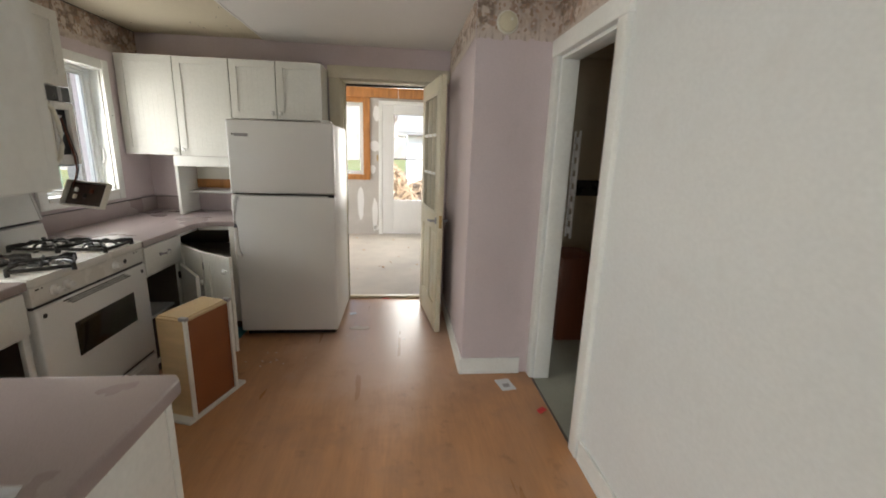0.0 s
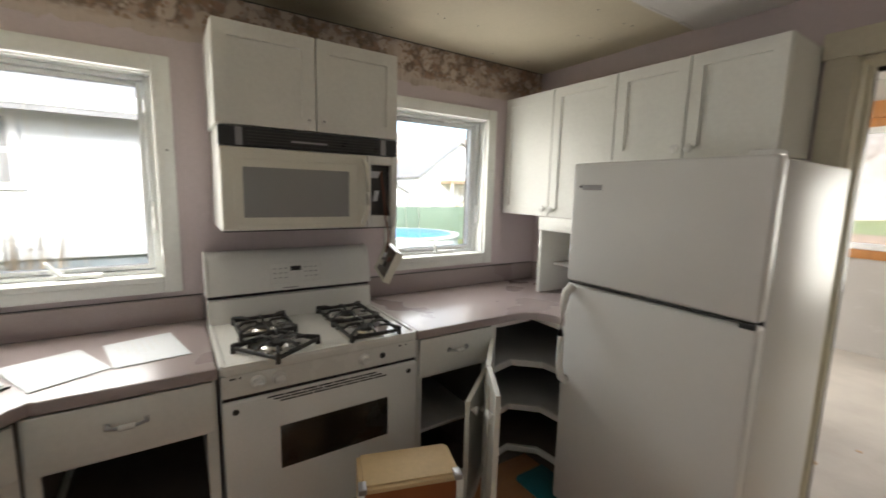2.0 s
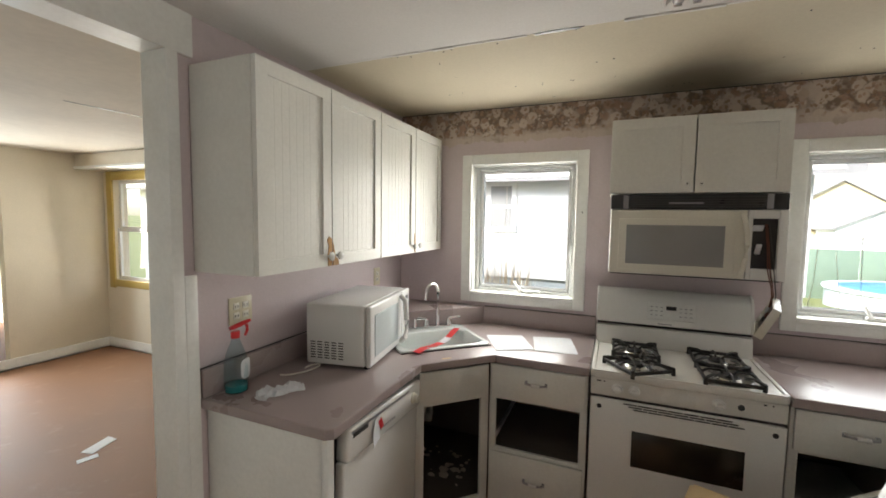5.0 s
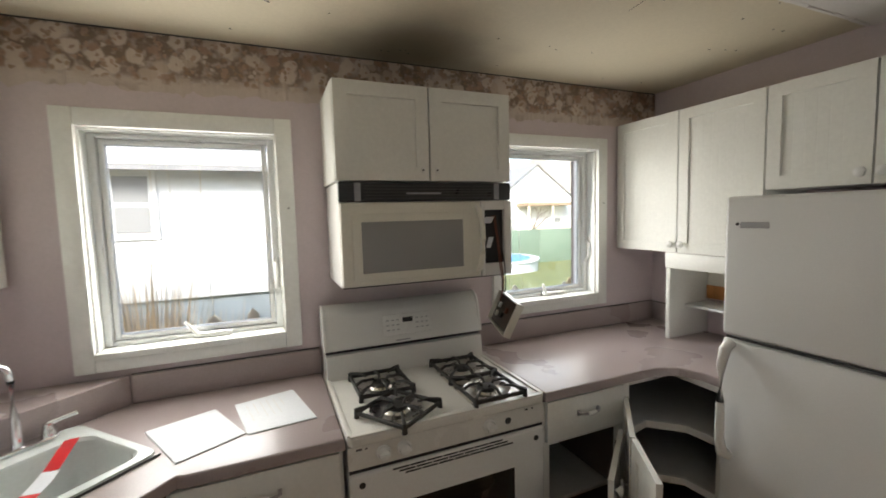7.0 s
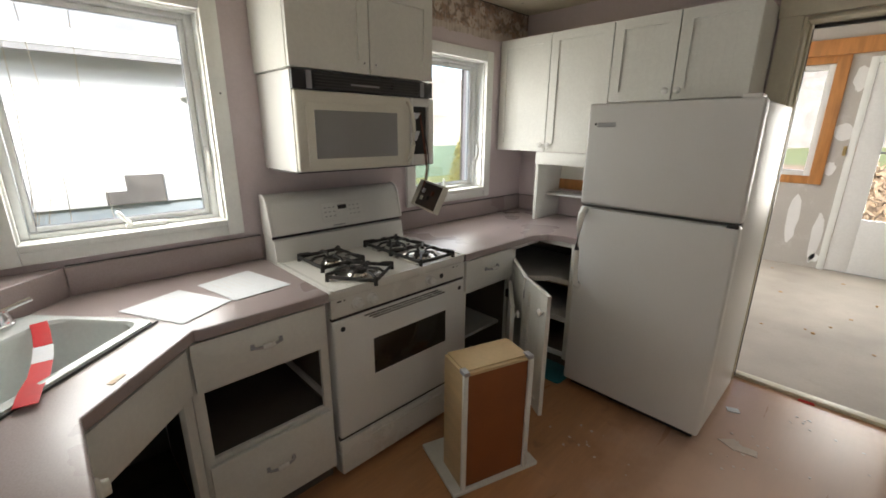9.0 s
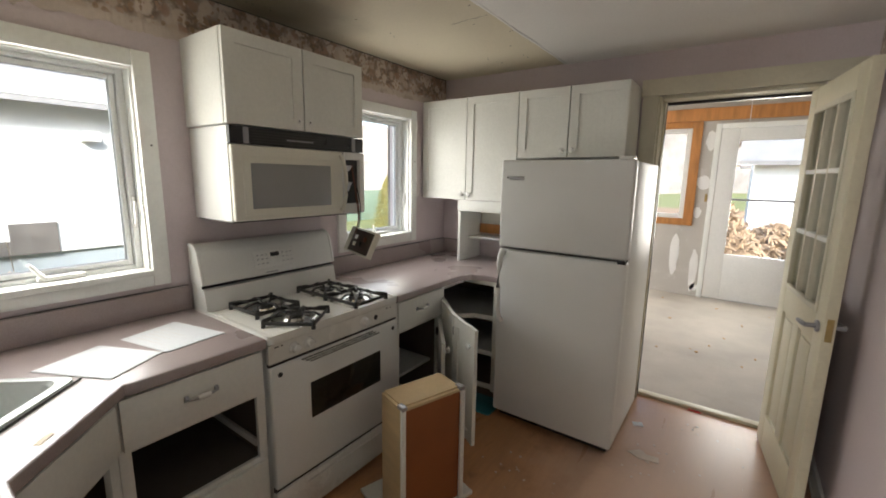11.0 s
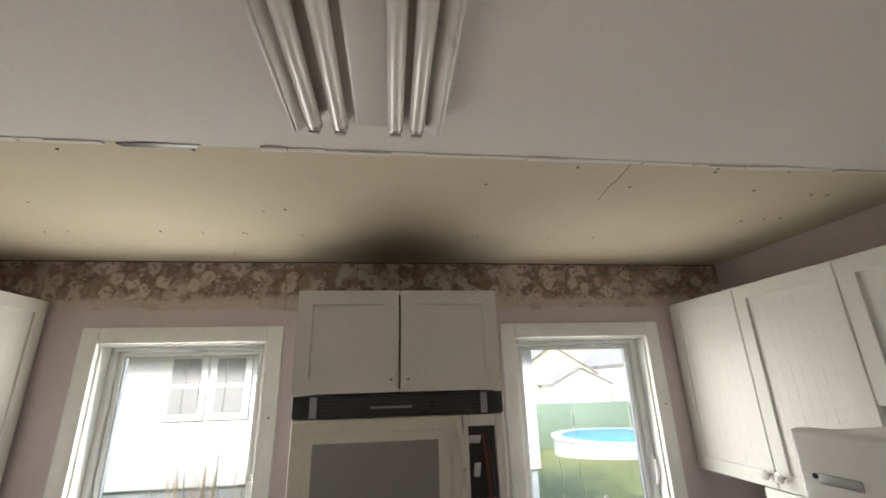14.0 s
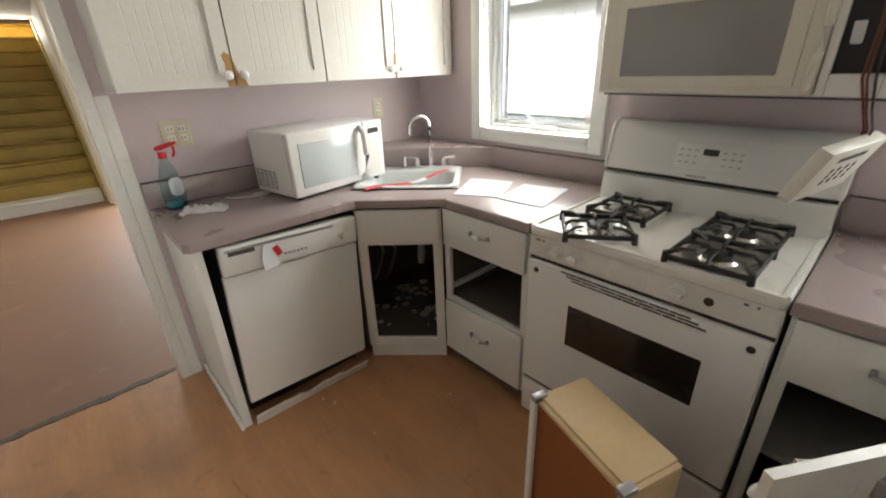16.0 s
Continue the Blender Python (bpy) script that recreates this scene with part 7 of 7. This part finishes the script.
nh = gable_house("neighbour_house", "white sided neighbouring house with a grey shingle roof", -12.0, -4.6, -7.0, 6.04, -0.95, 2.42, 4.9, M_SIDING, "y", [(1.54, 1.51, 0.34, 0.65), (2.07, 1.51, 0.34, 0.65), (-1.6, 1.47, 0.6, 0.8)], found=0.69)
lap = bmesh.new()
for i in range(16):
    z = 0.70 + i * 0.105
    prism([(0.0, 0.0), (0.010, 0.0), (0.003, 0.108)], -6.98, 6.03, bm=(tmp := bmesh.new()))
    for v in tmp.verts:
        v.co = Vector((-4.599 + v.co.x, v.co.z, z + v.co.y))
    join(lap, tmp)
part("siding", lap, M_SIDING, nh, smooth=False)
part("gutter", box(-4.36, -4.24, -7.2, 6.2, 2.26, 2.43, 0.01), M_PORC, nh)
part("vent_box", box(-4.575, -4.45, 4.30, 4.46, 1.88, 1.98, 0.01), M_PORC, nh, "white dryer vent hood")
part("bare_sheathing", box(-4.59, -4.565, 3.455, 3.65, 0.70, 0.845), M_TARBOARD, nh, "weathered boards bared by missing siding")
part("bare_sheathing", box(-4.59, -4.565, 3.652, 4.02, 0.70, 1.02), M_TARBOARD, nh, "weathered boards bared by missing siding")
gable_house("yellow_house", "pale yellow gabled house beyond the fence", -54, -45, 17.2, 26.8, -3.8, 2.4, 5.4, M_YSIDING, "x", [(19.4, 0.4, 1.0, 1.3), (24.5, 0.4, 1.0, 1.3), (21.9, 3.0, 0.8, 0.9)])
# separate block added in place of the yellow house's porch gable and white fence
gable_house("porch_gable_block", "low white gabled block added for the yellow house's porch gable", -44.5, -41, 20.2, 26.2, -3.6, 1.3, 2.8, M_SIDING, "x", [(21.8, 0.0, 0.7, 0.6)])
wh = gable_house("white_house", "white gabled house with a brown porch roof", -50, -40, 27.5, 38.5, -3.5, 3.2, 7.2, M_SIDING, "x", [(29.6, -0.6, 1.1, 1.5), (36.0, -0.6, 1.1, 1.5), (31.5, 3.4, 1.0, 1.4), (34.5, 3.4, 1.0, 1.4)])
part("porch_roof", prism([(-40.0, 30.2), (-37.6, 30.2), (-37.6, 37.2), (-40.0, 37.2)], 2.35, 2.75, 0.05), M_YARDBRUSH, wh, "brown porch roof")
for y in (30.4, 33.7, 37.0):
    part("porch_post", box(-37.85, -37.65, y - 0.1, y + 0.1, -3.5, 2.35, 0.02), M_FENCEWOOD, wh)
part("porch_rail", box(-37.82, -37.70, 30.5, 36.9, -0.6, 0.35, 0.02), M_FENCEWOOD, wh)
gable_house("far_house", "white low house behind the fence", -66, -58, 27, 36, -4.8, 0.8, 3.0, M_SIDING, "y", [(29, -1.5, 1.0, 1.3), (33, -1.5, 1.0, 1.3)])
gable_house("shed_house", "white outbuilding beyond the back yard", 1.6, 6.0, 17.5, 22.0, -0.95, 2.2, 3.4, M_SIDING, "x", [])

pk = thing("picket_fence", "weathered leaning picket fence between the houses", "fence", (-2.55, 3.6, -0.9))
rnd = random.Random(8)
for z in (-0.4, 0.45):
    part("rail", box(-2.60, -2.56, 0.2, 7.4, z, z + 0.08, 0.004), M_FENCEWOOD, pk)
for i in range(58):
    y = 0.25 + i * 0.123
    hh = rnd.uniform(0.76, 0.90)
    p = prism([(-0.045, -0.9), (0.045, -0.9), (0.045, hh - 0.05), (0.0, hh), (-0.045, hh - 0.05)], -0.009, 0.009)
    moved(p, pose(-2.545, y, 0, 90, 0, 90) @ pose(0, 0, 0, 0, 0, rnd.uniform(-2, 2)))
    part("picket", p, M_FENCEWOOD if rnd.random() < 0.8 else M_PLY, pk, smooth=False)
gf = thing("green_fence", "green screened garden fence", "fence", (-27, 22, -2.5))
for i in range(9):
    y = 4 + i * 4.0
    part("screen_panel", box(-27.03, -26.97, y + 0.05, y + 3.95, -2.52, 0.25, 0.01), M_GFENCE, gf)
    part("post", cyl((-26.95, y, -2.55), (-26.95, y, 0.31), 0.05, n=10), M_GFENCE, gf)
pl = thing("above_ground_pool", "above-ground pool with a blue cover and white rim", "pool", (-22.8, 16.6, -2.3))
part("pool_wall", lathe([(3.4, 0.0), (3.4, 0.95)], (-22.8, 16.6, -2.3), 40), M_POOLSIDE, pl)
part("pool_rim", lathe([(3.25, 0.93), (3.52, 0.93), (3.52, 1.02), (3.25, 1.02)], (-22.8, 16.6, -2.3), 40), M_PORC, pl)
part("pool_cover", lathe([(3.24, -0.02), (3.20, 0.01), (1.5, 0.14), (0.02, 0.22)], (-22.8, 16.6, -1.31), 40), M_POOL, pl, "bright blue cover")


def bare_tree(at, height, seed, name="bare_tree", label="leafless spring tree with thin branches"):
    rnd = random.Random(seed)
    t = thing(name, label, "tree", at)
    trunk, twigs = bmesh.new(), bmesh.new()

    def grow(bm, p, d, ln, r, depth):
        pts, rr, q = [p], [r], p
        for k in range(4):
            d = (d + Vector((rnd.uniform(-0.16, 0.16), rnd.uniform(-0.16, 0.16), rnd.uniform(-0.05, 0.10)))).normalized()
            q = q + d * ln / 4
            pts.append(q)
            rr.append(r * (1 - 0.13 * (k + 1)))
        tube(pts, rr, 6 if depth < 2 else 4, bm=bm)
        if depth < 4:
            for _ in range(3 if depth else 5):
                k = rnd.randint(2, 4)
                nd = (d + Vector((rnd.uniform(-0.9, 0.9), rnd.uniform(-0.9, 0.9), rnd.uniform(0.0, 0.6)))).normalized()
                grow(twigs, pts[k], nd, ln * rnd.uniform(0.5, 0.72), rr[k] * 0.6, depth + 1)

    grow(trunk, Vector(at), Vector((0, 0, 1)), height * 0.45, height * 0.02, 0)
    part("trunk", trunk, M_BARK, t)
    part("branches", twigs, M_BARK, t)


bare_tree((-40.0, 27.8, -3.5), 9.5, 1)
bare_tree((-36.0, 29.0, -3.2), 8.0, 2)
bare_tree((-1.5, 15.0, -0.9), 6.5, 4)
bare_tree((0.6, 24.0, -0.9), 8.0, 5)
vines = thing("dead_vines", "dry vine stems growing up outside the window", "vine", (-1.35, 3.0, -0.9))
for k, (yy, top) in enumerate(((2.93, 2.0), (3.02, 2.3), (3.2, 2.05), (4.93, 1.55), (5.06, 1.45), (5.2, 1.6))):
    pts = [(-1.35 + 0.03 * math.sin(i * 1.3 + k), yy + 0.025 * math.sin(i * 0.9 + k * 2), -0.9 + (top + 0.9) * i / 9) for i in range(10)]
    part("stem", tube(pts, 0.0018, 5), M_FENCEWOOD, vines)


def shrub(at, r, h, seed, mat, name, label):
    rnd = random.Random(seed)
    t = thing(name, label, "shrub", at)
    part("trunk", cyl(at, (at[0], at[1], at[2] + h * 0.4), 0.05, 0.03, 8), M_BARK, t)
    bm = bmesh.new()
    for _ in range(3200):
        z = rnd.random()
        rr = r * (1 - z) ** 0.6 * rnd.uniform(0.5, 1.1)
        a = rnd.uniform(0, 6.283)
        c = Vector((at[0] + rr * math.cos(a), at[1] + rr * math.sin(a), at[2] + 0.15 + z * h))
        u = Vector((rnd.gauss(0, 1), rnd.gauss(0, 1), rnd.gauss(0, 1))).normalized() * r * 0.085
        v = u.orthogonal().normalized() * r * 0.022
        bm.faces.new([bm.verts.new(c + q) for q in (-u, v, u, -v)])
    part("leaves", bm, mat, t, smooth=False)


M_EVERGREEN = node_mat("yellow_green_foliage", (0.20, 0.17, 0.03), 0.8, 0.3, 4, 40, 0.1)
M_BRUSH = node_mat("dry_brown_brush", (0.60, 0.50, 0.38), 0.9, 0.3, 4, 40, 0.1)
shrub((-12.5, 17.8, -1.5), 0.9, 3.0, 5, M_EVERGREEN, "evergreen_shrub", "yellow-green conical evergreen shrub")


def grass_clump(at, r, h, n, seed):
    """Tall dead ornamental grass: upright tapering blades fanning from one crown."""
    rnd = random.Random(seed)
    t = thing("dry_grass_clump", "tall dead ornamental grass clump beside the fence", "grass", at)
    for mat, share in ((M_STRAW, 0.6), (M_BRUSH, 0.4)):
        bm = bmesh.new()
        for _ in range(int(n * share)):
            a, q = rnd.uniform(0, 6.283), rnd.random() ** 0.6
            base = Vector((at[0] + 0.35 * r * q * math.cos(a), at[1] + 0.35 * r * q * math.sin(a), at[2]))
            tip = base + Vector((r * q * 0.9 * math.cos(a), r * q * 0.9 * math.sin(a), h * rnd.uniform(0.55, 1.0)))
            mid = (base + tip) / 2 + Vector((0, 0, 0.08 * h))
            w = Vector((-math.sin(a + rnd.uniform(-1, 1)), math.cos(a), 0)) * rnd.uniform(0.006, 0.014)
            v = [bm.verts.new(p) for p in (base - w, base + w, mid + w, tip, mid - w)]
            bm.faces.new(v)
        part("blades", bm, mat, t, smooth=False)["kind"] = "stuff"


M_STRAW = node_mat("bleached_straw", (0.70, 0.55, 0.36), 0.9, 0.3, 4, 40, 0.1)
grass_clump((-3.05, 2.50, -0.9), 0.50, 2.25, 420, 6)
grass_clump((-3.2, 3.05, -0.9), 0.35, 1.75, 200, 9)
shrub((0.9, 14.0, -0.9), 1.3, 2.0, 7, M_YARDBRUSH, "dry_shrub", "dry brown brush in the back yard")
shrub((2.2, 15.5, -0.9), 1.6, 1.3, 8, M_YARDBRUSH, "dry_shrub", "dry brown brush in the back yard")

hills = bmesh.new()
rnd = random.Random(40)
for a0, a1, rad, lo, h in ((20, 215, 170, -12, 36), (20, 215, 120, -10, 18)):
    n = 90
    ring = []
    for i in range(n + 1):
        a = radians(a0 + (a1 - a0) * i / n)
        top = lo + h + 3.0 * math.sin(i * 0.21) + rnd.uniform(-0.9, 0.9)
        ring.append((hills.verts.new((rad * math.cos(a), rad * math.sin(a), lo)), hills.verts.new((rad * math.cos(a) * 1.02, rad * math.sin(a) * 1.02, top))))
    for (p, q), (r, t) in zip(ring, ring[1:]):
        hills.faces.new((p, r, t, q))
M_WOODS = node_mat("hazy_leafless_woods", (0.27, 0.24, 0.225), 1.0, 0.25, 0.08, 0.6, 0.0, grain_var=0.2)
solid("backdrop", hills, M_WOODS, "structure", "hazy wooded hills in the distance", "backdrop")
